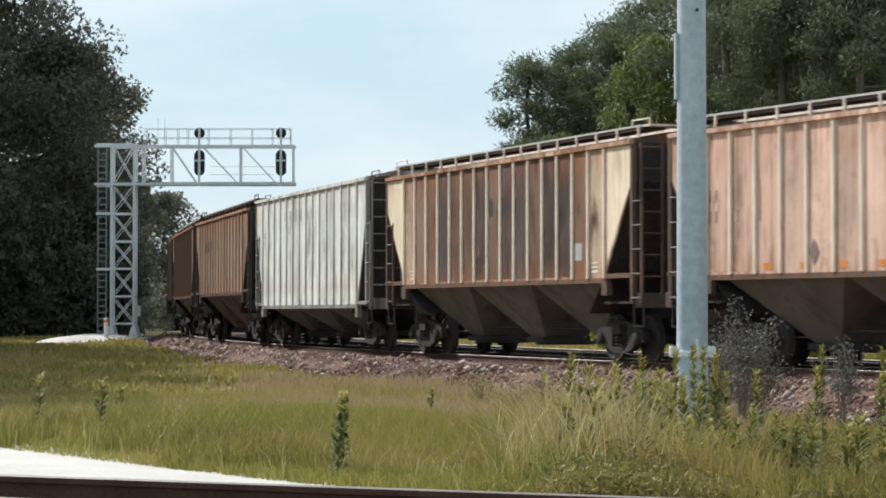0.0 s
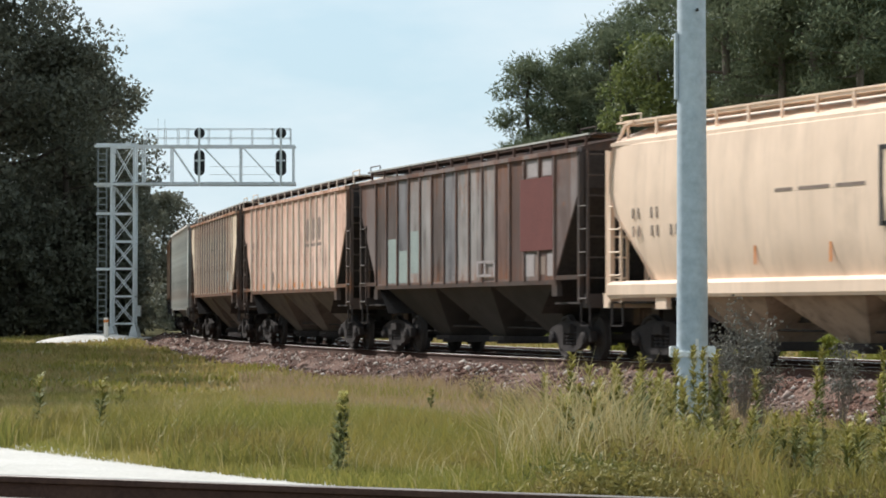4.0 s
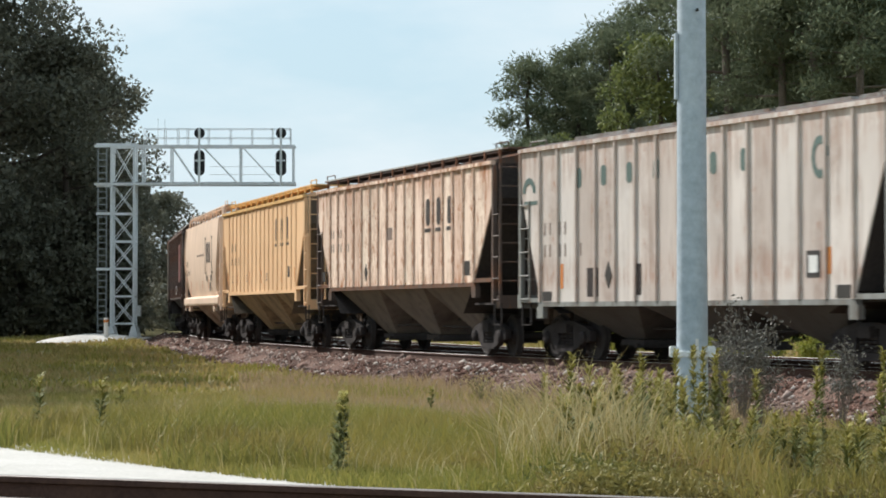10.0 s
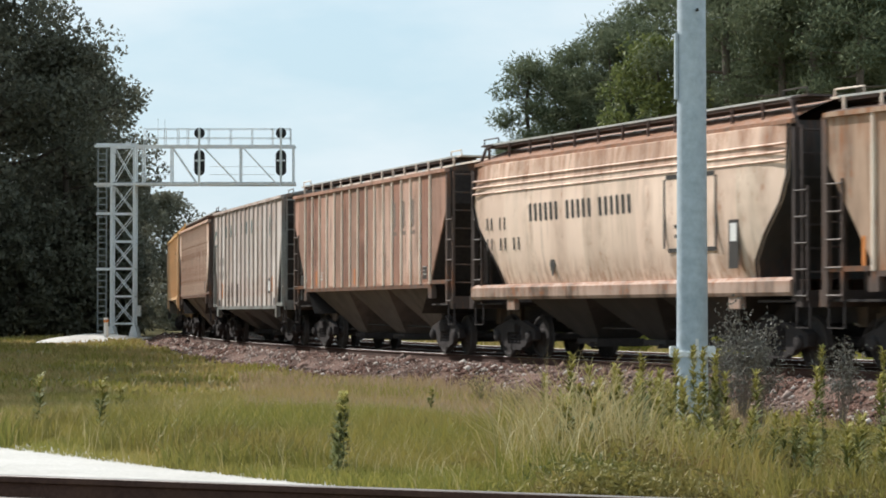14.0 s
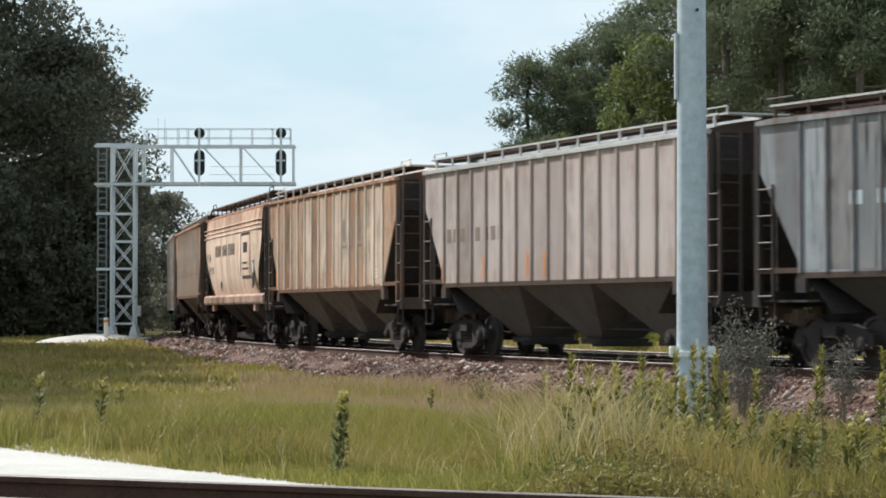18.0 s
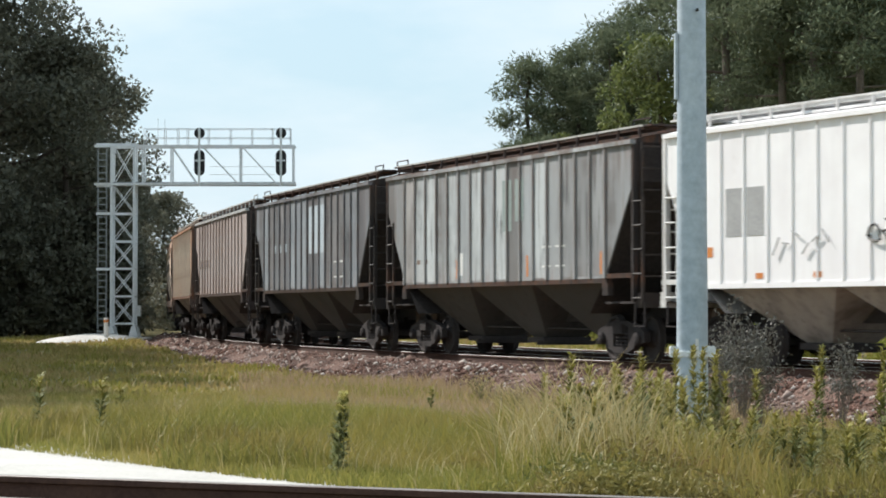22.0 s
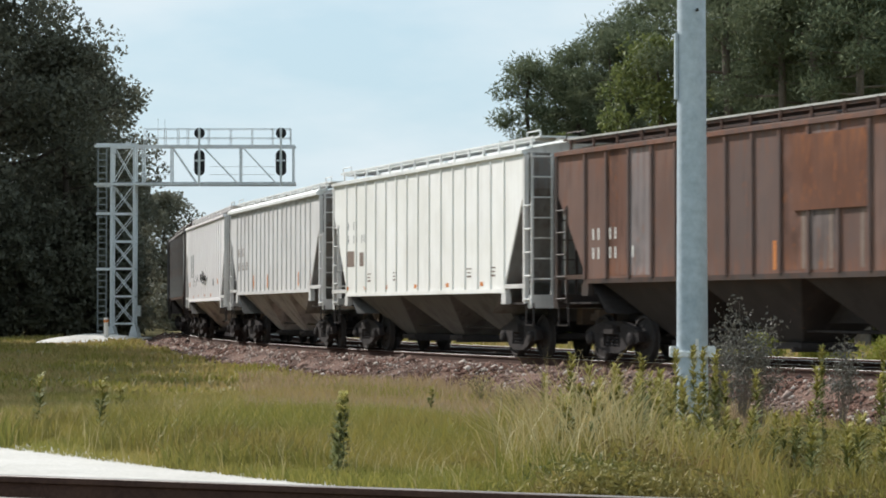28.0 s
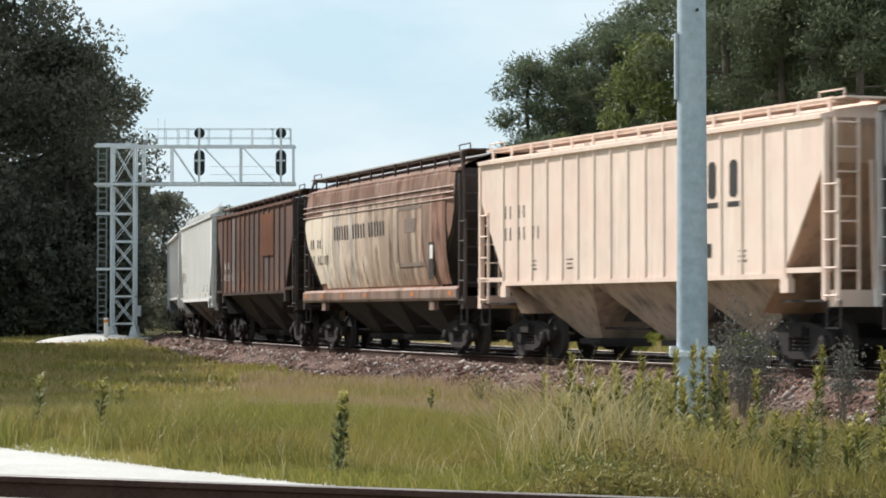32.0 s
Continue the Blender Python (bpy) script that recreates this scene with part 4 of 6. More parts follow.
def ribbed_car(mat, hopmat, label, half=7.33, zt=4.20, zb=1.60, ribs=16, cut=1.25, drop=0.75, endmat=None, panelmat=None, roofmat=None, bay_n=3, round_eave=False, sheetmat=None, rib=(0.042, 0.042), gearmat=None, lift=0.30, walkmat=None, clean=False):
    """A covered hopper with flat sides stiffened by posts and slanting open ends."""
    car = new("hopper_car")
    tagged(car, label, "freight car", "freight train cars")
    endmat, roofmat = endmat or mat, roofmat or mat
    W = 1.50
    foot = zb + 0.16
    poly = [(-half, zt), (-half, zt - drop), (-half + cut, foot), (-half + cut, zb), (half - cut, zb), (half - cut, foot), (half, zt - drop), (half, zt)]
    for s in (-1, 1):
        part("side_panel", MB().prism(poly, 'y', s * W, s * (W - 0.03)), mat, car)
        # side sill and eave rail
        part("side_sill", MB().box(-half + cut - 0.02, half - cut + 0.02, s * (W - 0.10), s * (W + 0.018), zb - 0.06, zb + 0.035), mat if clean else endmat, car)
        part("end_rail", MB().box(-half - 0.1, -half + cut, s * (W - 0.08), s * (W + 0.02), zb + 0.03, zb + 0.12), gearmat or endmat, car)
        part("end_rail", MB().box(half - cut, half + 0.1, s * (W - 0.08), s * (W + 0.02), zb + 0.03, zb + 0.12), gearmat or endmat, car)
        part("eave_rail", MB().box(-half, half, s * (W - 0.06), s * (W + 0.06), zt - 0.03, zt + 0.05), roofmat, car)
        key = ("rib", (panelmat or mat).name, zt, zb, s)
        rm = shared(key, lambda: MB().prism([(-rib[0], s * W), (-rib[0] * 0.8, s * (W + rib[1])), (rib[0] * 0.8, s * (W + rib[1])), (rib[0], s * W)], 'z', zb + 0.035, zt - 0.03).mesh("rib", panelmat or mat))
        for i in range(ribs):
            x = -(half - cut) + 0.05 + i * (2 * (half - cut) - 0.1) / (ribs - 1)
            part("rib", rm, None, car, at=pose(x, 0, 0))
        for e in (-1, 1):
            part("jacking_pad", MB().box(e * (half - cut - 0.05) - 0.14, e * (half - cut - 0.05) + 0.14, s * (W - 0.1), s * (W + 0.02), zb - 0.30, zb - 0.06), gearmat or endmat, car)
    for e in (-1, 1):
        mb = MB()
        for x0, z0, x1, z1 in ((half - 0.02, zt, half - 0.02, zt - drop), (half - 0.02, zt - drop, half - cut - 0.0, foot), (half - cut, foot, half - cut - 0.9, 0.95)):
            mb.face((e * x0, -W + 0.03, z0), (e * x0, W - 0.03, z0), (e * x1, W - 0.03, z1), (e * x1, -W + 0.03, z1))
        # the default end colour already holds the shade between cars
        part("end_sheet", mb, sheetmat or M_DARK, car)
    part("roof", MB().grid([[(x, y, zt + 0.03 + 0.24 * math.cos(y / W * 1.45)) for y in (-1.53, -1.2, -0.8, -0.4, 0, 0.4, 0.8, 1.2, 1.53)] for x in (-half, -half / 2, 0, half / 2, half)]), mat if clean and roofmat is mat else roofmat if roofmat is not mat else P_ROOFD, car, smooth=True)
    for e in (-1, 1):
        part("roof_end", MB().prism([(y, zt + 0.03 + 0.235 * math.cos(y / W * 1.45)) for y in (-1.5, -1.1, -0.6, 0, 0.6, 1.1, 1.5)] + [(1.5, zt - 0.1), (-1.5, zt - 0.1)], 'x', e * (half - 0.02), e * (half - 0.05)), endmat, car)
    if round_eave:
        for s in (-1, 1):
            part("eave_cap", MB().prism([(s * 1.46, zt - 0.02), (s * 1.60, zt - 0.02), (s * 1.60, zt + 0.06), (s * 1.5, zt + 0.14), (s * 1.3, zt + 0.16)], 'x', -half - 0.02, half + 0.02), roofmat, car)
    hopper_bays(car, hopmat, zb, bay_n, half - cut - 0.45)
    roof_gear(car, walkmat or gearmat or (roofmat if roofmat is not mat else endmat if endmat is not mat else mat), zt, half - 0.05, lift=lift, edge=None if clean else M_WALK)
    end_gear(car, gearmat or endmat, half, zt, zb)
    running_gear(car, M_UNDER)
    return car


def rounded_car(mat, hopmat, label, half=6.95, zt=4.14, zb=1.55, sillmat=None, roofmat=None, seams=(), endmat=None, gearmat=None, uppermat=None):
    """A covered hopper with smooth bulging sides and curved ends."""
    car = new("hopper_car")
    tagged(car, label, "freight car", "freight train cars")
    roofmat, sillmat = roofmat or mat, sillmat or mat
    prof = [(1.36, zb), (1.45, zb + 0.3), (1.515, zb + 0.75), (1.545, zb + 1.3), (1.545, zb + 1.75), (1.53, zb + 2.15), (1.505, zb + 2.45), (1.49, zt + 0.02), (1.38, zt + 0.09)]

    def x_end(z):
        return half - 1.35 * float(smooth01((zb + 1.75 - z) / 1.7)) - 0.05 * float(smooth01((z - zt + 0.5) / 0.5))

    for s in (-1, 1):
        rows_ = []
        for i in range(25):
            u = -1 + 2 * i / 24
            rows_.append([(u * x_end(z), s * (y - 0.06 * max(0, abs(u) - 0.88) / 0.12), z) for y, z in prof])
        cutrow = 6 if seams else len(prof)
        part("side_panel", MB().grid([r[:cutrow] for r in rows_]), mat, car, smooth=True)
        if seams:
            part("upper_side", MB().grid([r[cutrow - 1:] for r in rows_]), uppermat or roofmat, car, smooth=True)
        part("side_sill", MB().prism([(s * 1.34, zb - 0.30), (s * 1.50, zb - 0.30), (s * 1.53, zb - 0.24), (s * 1.53, zb - 0.05), (s * 1.44, zb + 0.02), (s * 1.34, zb + 0.02)], 'x', -half - 0.08, half + 0.08), sillmat, car)
        part("eave_rail", MB().box(-half - 0.02, half + 0.02, s * 1.36, s * 1.47, zt + 0.03, zt + 0.10), roofmat, car)
        for dz in seams:
            yy = 1.53 - 0.03 * (dz - 2.1)
            part("weld_seam", MB().prism([(s * yy, zb + dz), (s * (yy + 0.03), zb + dz + 0.02), (s * yy, zb + dz + 0.05)], 'x', -half + 0.05, half - 0.05), uppermat or roofmat, car)
        for e in (-1, 1):
            part("jacking_pad", MB().box(e * 5.0 - 0.2, e * 5.0 + 0.2, s * 1.36, s * 1.47, zb - 0.52, zb - 0.29), sillmat, car)
    for e in (-1, 1):
        rows_ = [[(e * (x_end(z) - 0.03 + 0.10 * (1 - (k / 4.0) ** 2)), y * k / 4.0, z) for k in range(-4, 5)] for y, z in prof]
        part("end_sheet", MB().grid(rows_), endmat or hopmat, car, smooth=True)
    part("roof", MB().grid([[(x, y, zt + 0.07 + 0.46 * math.cos(y / 1.42 * 1.5)) for y in (-1.4, -1.1, -0.7, -0.35, 0, 0.35, 0.7, 1.1, 1.4)] for x in (-half, 0, half)]), roofmat, car, smooth=True)
    for e in (-1, 1):
        part("grab_pipe", MB().cord([(e * (half + 0.16), 1.36, zt - 0.75), (e * (half + 0.14), 1.36, zt - 0.1), (e * (half - 0.25), 1.3, zt + 0.42), (e * (half - 0.5), 1.24, zt + 0.49)], 0.035, 6), gearmat or roofmat, car)
    hopper_bays(car, hopmat, zb - 0.2, 3, 4.7, hw=1.34)
    roof_gear(car, gearmat or roofmat, zt, half - 0.1, walk_y=0.98, lift=0.48, posts=13, edge=M_WALK if seams else None)
    end_gear(car, gearmat or sillmat, half + 0.10, zt, zb, y=1.42)
    running_gear(car, M_UNDER)
    return car


def reporting_bars(car, mat, x, z, h=0.17, y=1.502):
    """Reporting mark and number, as plain thin bars."""
    w = h * 0.60
    for row, (n, dz) in enumerate(((4, h * 1.7), (6, 0.0))):
        for k in range(n):
            x0 = x - (k // 2) * 0.72 - (k % 2) * (w + 0.09)
            bars(car, mat, [(x0 - w * 0.5 - 0.032, x0 - w * 0.5 + 0.032, z + dz, z + dz + h)], y=y)


def stencil_set(car, mat, xs, z, y=1.502):
    for x in xs:
        bars(car, mat, [(x - 0.30, x, z, z + 0.04), (x - 0.26, x, z + 0.09, z + 0.12), (x - 0.30, x, z + 0.18, z + 0.205)], "stencil", y=y)


def weathered(name, base, seed):
    rust = 0.18 if base[2] > 0.93 * base[0] else 0.5
    return mat_paint(name, base, rust, 0.8, seed, 0.4, dirt=tuple(x * 0.45 for x in base), streak=1.0)


def panel_set(car, mats, ribs, seed, zb=1.60, zt=4.20, x_from=-9, x_to=9):
    """Body panels between the posts, each with its own faded or repainted coat."""
    rr = random.Random(seed)
    pitch = 12.06 / (ribs - 1)
    for i in range(ribs - 1):
        x0 = -6.03 + i * pitch
        m = rr.choice(mats)
        if m is not None and x_from < x0 < x_to:
            part("body_panel", MB().box(x0 + 0.04, x0 + pitch - 0.04, 1.4985, 1.5035, zb + 0.08, zt - 0.05), m, car)


def diamond(car, mat, x, z, r, y=1.502):
    f = flush(y, z, z)
    part("placard", MB().prism([(x - r * 0.6, z), (x, z - r), (x + r * 0.6, z), (x, z + r)], 'y', f, f + 0.012), mat, car, "dark diamond placard")


def reflectors(car, xs, z, w=0.10, h=0.28, y=1.502):
    for x in xs:
        bars(car, M_ORANGE, [(x - w / 2, x + w / 2, z, z + h)], "reflector", y=y)


CARS = []


def add(car, s):
    CARS.append((car, s))
    return car


def shade_dirty(name, base, seed):
    """Paint of the funnels, caked with road dirt and dimmed for the shade beneath."""
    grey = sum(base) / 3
    # k darkens the coat in place of the shade under the body
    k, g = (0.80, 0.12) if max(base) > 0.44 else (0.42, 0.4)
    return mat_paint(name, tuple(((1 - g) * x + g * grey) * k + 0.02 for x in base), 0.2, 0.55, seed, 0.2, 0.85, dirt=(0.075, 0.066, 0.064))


# end gear as dark as the shade at the car ends, set by colour
P_DEND = mat_paint("shade_dark_end_paint", (0.060, 0.049, 0.047), 0.2, 0.3, 0.5)
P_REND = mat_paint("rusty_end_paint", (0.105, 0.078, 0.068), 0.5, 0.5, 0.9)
# roofs and walkways: the shade under the grating painted in as a dark coat
P_ROOFD = mat_paint("shade_dark_roof_paint", (0.07, 0.054, 0.048), 0.3, 0.4, 0.7)
C_BROWN = (0.20, 0.122, 0.096)
P_BROWN = mat_paint("brown_paint", C_BROWN, 0.5, 0.5, 1.0, panel=0.60, ribs=16)
H_BROWN = shade_dirty("brown_hopper", C_BROWN, 1.2)
for s in (-85.3, -69.0, -52.8):
    add(ribbed_car(P_BROWN, H_BROWN, "rust-brown ribbed covered hopper car, weathered", endmat=P_DEND), s)

C_TAN = (0.34, 0.235, 0.175)
P_TAN = mat_paint("tan_brown_paint", C_TAN, 0.6, 0.6, 2.0, panel=0.70, ribs=16)
c = add(ribbed_car(P_TAN, shade_dirty("tan_hopper", C_TAN, 2.2), "tan-brown ribbed covered hopper car with dark lettering", endmat=P_DEND), -36.5)
block_letters(c, M_LBLACK, 4.3, 3.1, 0.42, 0.38, 6, 0.25, False)

P_GREYEND = mat_paint("grimy_grey_end_paint", (0.24, 0.245, 0.235), 0.4, 0.7, 3.6)
C_PALE = (0.70, 0.71, 0.68)
P_PALE = mat_paint("pale_grey_paint", C_PALE, 0.35, 0.55, 3.0, streak=0.8, panel=0.25)
c = add(ribbed_car(P_PALE, shade_dirty("pale_hopper", (0.25, 0.24, 0.23), 3.2), "pale grey ribbed covered hopper car with grey lettering and streaks", half=7.10, zt=4.33, zb=1.15, cut=0.95, ribs=15, lift=0.06, endmat=P_GREYEND), -20.43)
block_letters(c, M_LGREY, 3.0, 3.55, 0.40, 0.34, 6, 0.30, False)
reporting_bars(c, M_LGREY, 6.0, 2.9)

P_RIBS = mat_paint("worn_post_paint", (0.84, 0.71, 0.60), 0.35, 0.18, 4.8)
C_MIX = (0.42, 0.285, 0.205)
P_MIX = mat_paint("patchy_brown_paint", C_MIX, 0.75, 0.95, 4.4, 0.4, dirt=(0.10, 0.052, 0.04), streak=0.9, panel=0.85, tint=(0.62, 0.52, 0.43), ribs=16)
P_MIXEND = mat_paint("cream_panel_paint", (0.74, 0.62, 0.48), 0.35, 0.35, 4.5)
c = add(ribbed_car(P_MIX, shade_dirty("mix_hopper", (0.36, 0.27, 0.21), 4.2), "patchy brown and cream ribbed covered hopper car, streaked with rust", panelmat=P_RIBS, endmat=P_REND, walkmat=P_RIBS), -4.05)
for e in (-1, 1):
    part("repainted_panel", MB().prism([(e * 7.32, 4.15), (e * 7.32, 3.47), (e * 6.15, 1.95), (e * 6.15, 4.15)], 'y', 1.50, 1.506), P_MIXEND, c, "cream repainted end panel")
bars(c, M_LGREY, [(-4.9, -4.55, 2.0, 2.35)], "stencil_panel")
panel_set(c, (weathered("purple_brown_panel", (0.070, 0.052, 0.050), 4.1), weathered("brown_panel", (0.15, 0.092, 0.072), 4.3), weathered("purple_brown_panel", (0.095, 0.068, 0.064), 4.6)), 16, 41, x_from=-4.5, x_to=2.9)
panel_set(c, (weathered("brown_panel", (0.24, 0.15, 0.11), 4.7), None, None), 16, 42, x_from=2.9)
stencil_set(c, M_LWHITE, (-5.4, 5.6), 1.75)
block_letters(c, M_LBLACK, 0.4, 3.05, 0.42, 0.38, 3, 0.25, False)
reflectors(c, (-6.0, 6.0, 2.0, -2.0), 1.72, 0.2, 0.14)

C_PINK = (0.72, 0.49, 0.40)
P_PINK = mat_paint("pinkish_tan_paint", C_PINK, 0.6, 0.40, 5.0, panel=0.35, ribs=16)
c = add(ribbed_car(P_PINK, shade_dirty("pink_hopper", (0.36, 0.26, 0.20), 5.2), "pinkish tan ribbed covered hopper car with dark lettering", panelmat=P_RIBS, endmat=P_REND, walkmat=P_RIBS), 12.2)
block_letters(c, M_LFADE, -2.1, 2.95, 0.52, 0.62, 3, 0.26)
panel_set(c, (weathered("pink_panel_dull", (0.57, 0.37, 0.295), 5.5), weathered("pink_panel_pale", (0.76, 0.54, 0.45), 5.7), None, None), 16, 51)
reporting_bars(c, M_LFADE, 6.0, 2.55, 0.22)
diamond(c, M_LFADE, 2.6, 1.98, 0.22)
reflectors(c, [5.2 - 1.15 * i for i in range(9)], 1.70, 0.24, 0.12)

C_DARK = (0.165, 0.135, 0.13)
P_DARK = mat_paint("dark_brown_paint", C_DARK, 0.35, 0.6, 6.0, 0.6, dirt=(0.085, 0.05, 0.043), streak=0.6, panel=0.85, pitch=0.85, tint=(0.30, 0.285, 0.285), ribs=15)
c = add(ribbed_car(P_DARK, shade_dirty("dark_hopper", (0.07, 0.06, 0.055), 6.2), "dark grey-brown ribbed covered hopper car with a maroon patch", ribs=15, endmat=P_DEND), 28.3)
part("repainted_patch", MB().box(-6.0, -4.15, 1.50, 1.548, 2.25, 3.75), M_MAROON, c, "maroon repainted patch")
bars(c, M_WORN, [(-5.85, -5.35, 3.78, 4.12), (-5.05, -4.5, 3.78, 4.12)], "repainted_patch")
bars(c, M_LFADE, [(-5.5, -4.95, 1.75, 2.12)], "repainted_patch")
bars(c, M_WORN, [(-5.9, -5.6, 1.72, 2.2), (-4.85, -4.25, 1.72, 2.2)], "repainted_patch")
bars(c, M_AQUA, [(4.35, 5.05, 1.68, 2.75), (3.5, 4.2, 1.68, 2.45), (2.68, 3.3, 1.9, 2.9)], "repainted_patch", y=1.502)
panel_set(c, (weathered("blue_grey_panel", (0.19, 0.185, 0.195), 6.1), weathered("red_brown_panel", (0.15, 0.095, 0.082), 6.3), weathered("pale_worn_panel", (0.27, 0.25, 0.245), 6.5), weathered("dark_panel", (0.105, 0.085, 0.08), 6.7), None), 15, 61, x_from=-4.2)
bars(c, M_WORN, [(-2.6, -1.5, 2.05, 2.1), (-2.6, -2.5, 1.75, 2.1), (-2.0, -1.9, 1.75, 2.1), (-1.55, -1.45, 1.75, 2.1), (-2.4, -1.6, 1.75, 1.8)], "paint_scrawl", y=1.546)

C_BEIGE = (0.73, 0.565, 0.445)
P_BEIGE = mat_paint("beige_paint", C_BEIGE, 0.08, 0.14, 7.0)
c = add(rounded_car(P_BEIGE, shade_dirty("beige_hopper", (0.50, 0.38, 0.29), 7.2), "beige smooth-sided covered hopper car with black emblem", endmat=P_BEIGE), 44.0)
block_letters(c, M_LBLACK, -2.75, 2.72, 0.56, 0.74, 3, 0.03, False, y=bulge, slant=0.18)
for xx, dd in ((-2.35, -1), (-5.0, 1)):
    bars(c, M_LBLACK, [(xx - 0.05, xx + 0.05, 2.35, 3.65), (min(xx, xx + dd * 0.25), max(xx, xx + dd * 0.25), 3.57, 3.65), (min(xx, xx + dd * 0.25), max(xx, xx + dd * 0.25), 2.35, 2.43)], "emblem", y=bulge)
bars(c, M_LBLACK, [(-2.7, -2.55, 2.1, 2.3), (-3.0, -2.85, 2.1, 2.3), (-4.4, -4.25, 2.1, 2.3), (-4.7, -4.55, 2.1, 2.3)], "emblem", y=bulge)
bars(c, M_LFADE, [(0.3, 0.85, 3.03, 3.09), (-0.85, 0.1, 3.03, 3.09), (-1.9, -1.05, 3.03, 3.09)], y=bulge)
reporting_bars(c, M_LFADE, 6.0, 2.4, 0.2, y=bulge)
bars(c, M_LBLACK, [(-3.95, -3.65, 1.75, 2.05)], "stencil_panel", y=bulge)
reflectors(c, (4.0, 1.6, -0.8, -3.4), 1.8, 0.06, 0.34, y=bulge)

C_YEL = (0.77, 0.50, 0.295)
P_YEL = mat_paint("yellow_paint", C_YEL, 0.06, 0.12, 8.0)
P_YROOF = mat_paint("yellow_roof_paint", (0.70, 0.45, 0.20), 0.15, 0.2, 8.3)
c = add(ribbed_car(P_YEL, shade_dirty("yellow_hopper", (0.48, 0.34, 0.18), 8.2), "clean yellow ribbed covered hopper car with black lettering", ribs=17, roofmat=P_YROOF, sheetmat=shade_dirty("yellow_end", (0.40, 0.28, 0.15), 8.6), rib=(0.030, 0.026), clean=True), 59.8)
block_letters(c, M_LBLACK, -2.6, 3.08, 0.46, 0.66, 3, 0.42)
reporting_bars(c, M_LBLACK, 5.6, 2.5, 0.26)
stencil_set(c, M_LFADE, (5.5, 4.7, 2.6, -1.0), 1.95)
reflectors(c, (6.3, 4.3, 2.0, -0.2, -3.6, -5.8), 1.85, 0.07, 0.42)
bars(c, M_LBLACK, [(-5.0, -4.72, 2.0, 2.3)], "stencil_panel")

C_CREAM = (0.83, 0.64, 0.53)
P_CREAM = mat_paint("rusty_cream_paint", C_CREAM, 0.82, 0.38, 9.0, dirt=(0.27, 0.13, 0.08), streak=0.9, panel=0.3, ribs=17)
c = add(ribbed_car(P_CREAM, shade_dirty("cream_hopper", (0.42, 0.32, 0.25), 9.2), "cream ribbed covered hopper car, heavily rusted, black lettering", ribs=17, endmat=P_REND), 76.15)
block_letters(c, M_LBLACK, -2.4, 3.0, 0.46, 0.62, 3, 0.36)
reporting_bars(c, M_LFADE, 6.0, 2.55, 0.22)
diamond(c, M_LBLACK, 2.6, 1.98, 0.22)
bars(c, M_LBLACK, [(-5.75, -5.35, 1.80, 2.12), (6.55, 6.85, 1.80, 2.05)], "stencil_panel")
bars(c, M_LFADE, [(0.3, 0.75, 2.75, 3.05)], "stencil_panel")

C_CG = (0.61, 0.55, 0.51)
P_CG = mat_paint("weathered_grey_paint", C_CG, 0.45, 0.5, 10.0, dirt=(0.26, 0.17, 0.13), panel=0.45, tint=(0.68, 0.67, 0.65))
c = add(ribbed_car(P_CG, shade_dirty("grey_hopper", (0.20, 0.18, 0.17), 10.2), "weathered grey ribbed covered hopper car with green emblem", half=7.05, zt=4.33, zb=1.15, cut=0.95, ribs=15, lift=0.06, rib=(0.036, 0.045), endmat=P_GREYEND), 92.12)
block_letters(c, M_LGREEN, 4.4, 3.45, 0.36, 0.4, 7, 0.75, False)
part("emblem", MB().prism([(6.6 - 0.32 * math.cos(a) * k, 3.45 + 0.32 * math.sin(a) * k) for k, aa in ((1, 1), (0.6, -1)) for a in ([math.pi * i / 8 for i in range(9)] if aa > 0 else [math.pi * i / 8 for i in range(8, -1, -1)])], 'y', 1.505, 1.51), M_LGREEN, c, "green curved emblem")
bars(c, M_LGREEN, [(6.2, 6.85, 3.2, 3.28)], "emblem", y=1.502)
reporting_bars(c, M_LFADE, 5.9, 2.1, 0.26)
diamond(c, M_LBLACK, 2.9, 1.7, 0.26)
bars(c, M_LBLACK, [(5.5, 5.95, 1.2, 1.4), (-5.0, -4.55, 1.55, 2.0), (-5.95, -5.5, 1.2, 1.42)], "stencil_panel")
bars(c, M_LWHITE, [(-4.92, -4.63, 1.63, 1.92)], "stencil_panel", y=1.508)
bars(c, M_DARK, [(3.35, 3.85, 1.28, 1.85), (1.5, 1.78, 1.3, 1.9)], "paint_blotch")
bars(c, M_ORANGE, [(4.95, 5.08, 1.45, 1.95), (-5.35, -5.2, 1.6, 2.05)], "rust_mark")
part("emblem", MB().prism([(-5.0 - 0.27 * math.cos(a) * k, 3.55 + 0.36 * math.sin(a) * k) for k, aa in ((1, 1), (0.62, -1)) for a in ([math.pi * i / 8 for i in range(15)] if aa > 0 else [math.pi * i / 8 for i in range(14, -1, -1)])], 'y', 1.503, 1.509), M_LGREEN, c, "green curved emblem")

C_BP = (0.44, 0.265, 0.205)
P_BP = mat_paint("dusty_brown_paint", C_BP, 0.35, 0.5, 11.0, 0.4, panel=0.45, ribs=16)
c = add(ribbed_car(P_BP, shade_dirty("dusty_hopper", (0.30, 0.21, 0.165), 11.2), "dusty pinkish brown ribbed covered hopper car with faint lettering", ribs=16, panelmat=P_RIBS, endmat=P_REND, walkmat=P_RIBS), 108.4)
block_letters(c, M_LFADE, -2.7, 3.0, 0.46, 0.66, 3, 0.34)
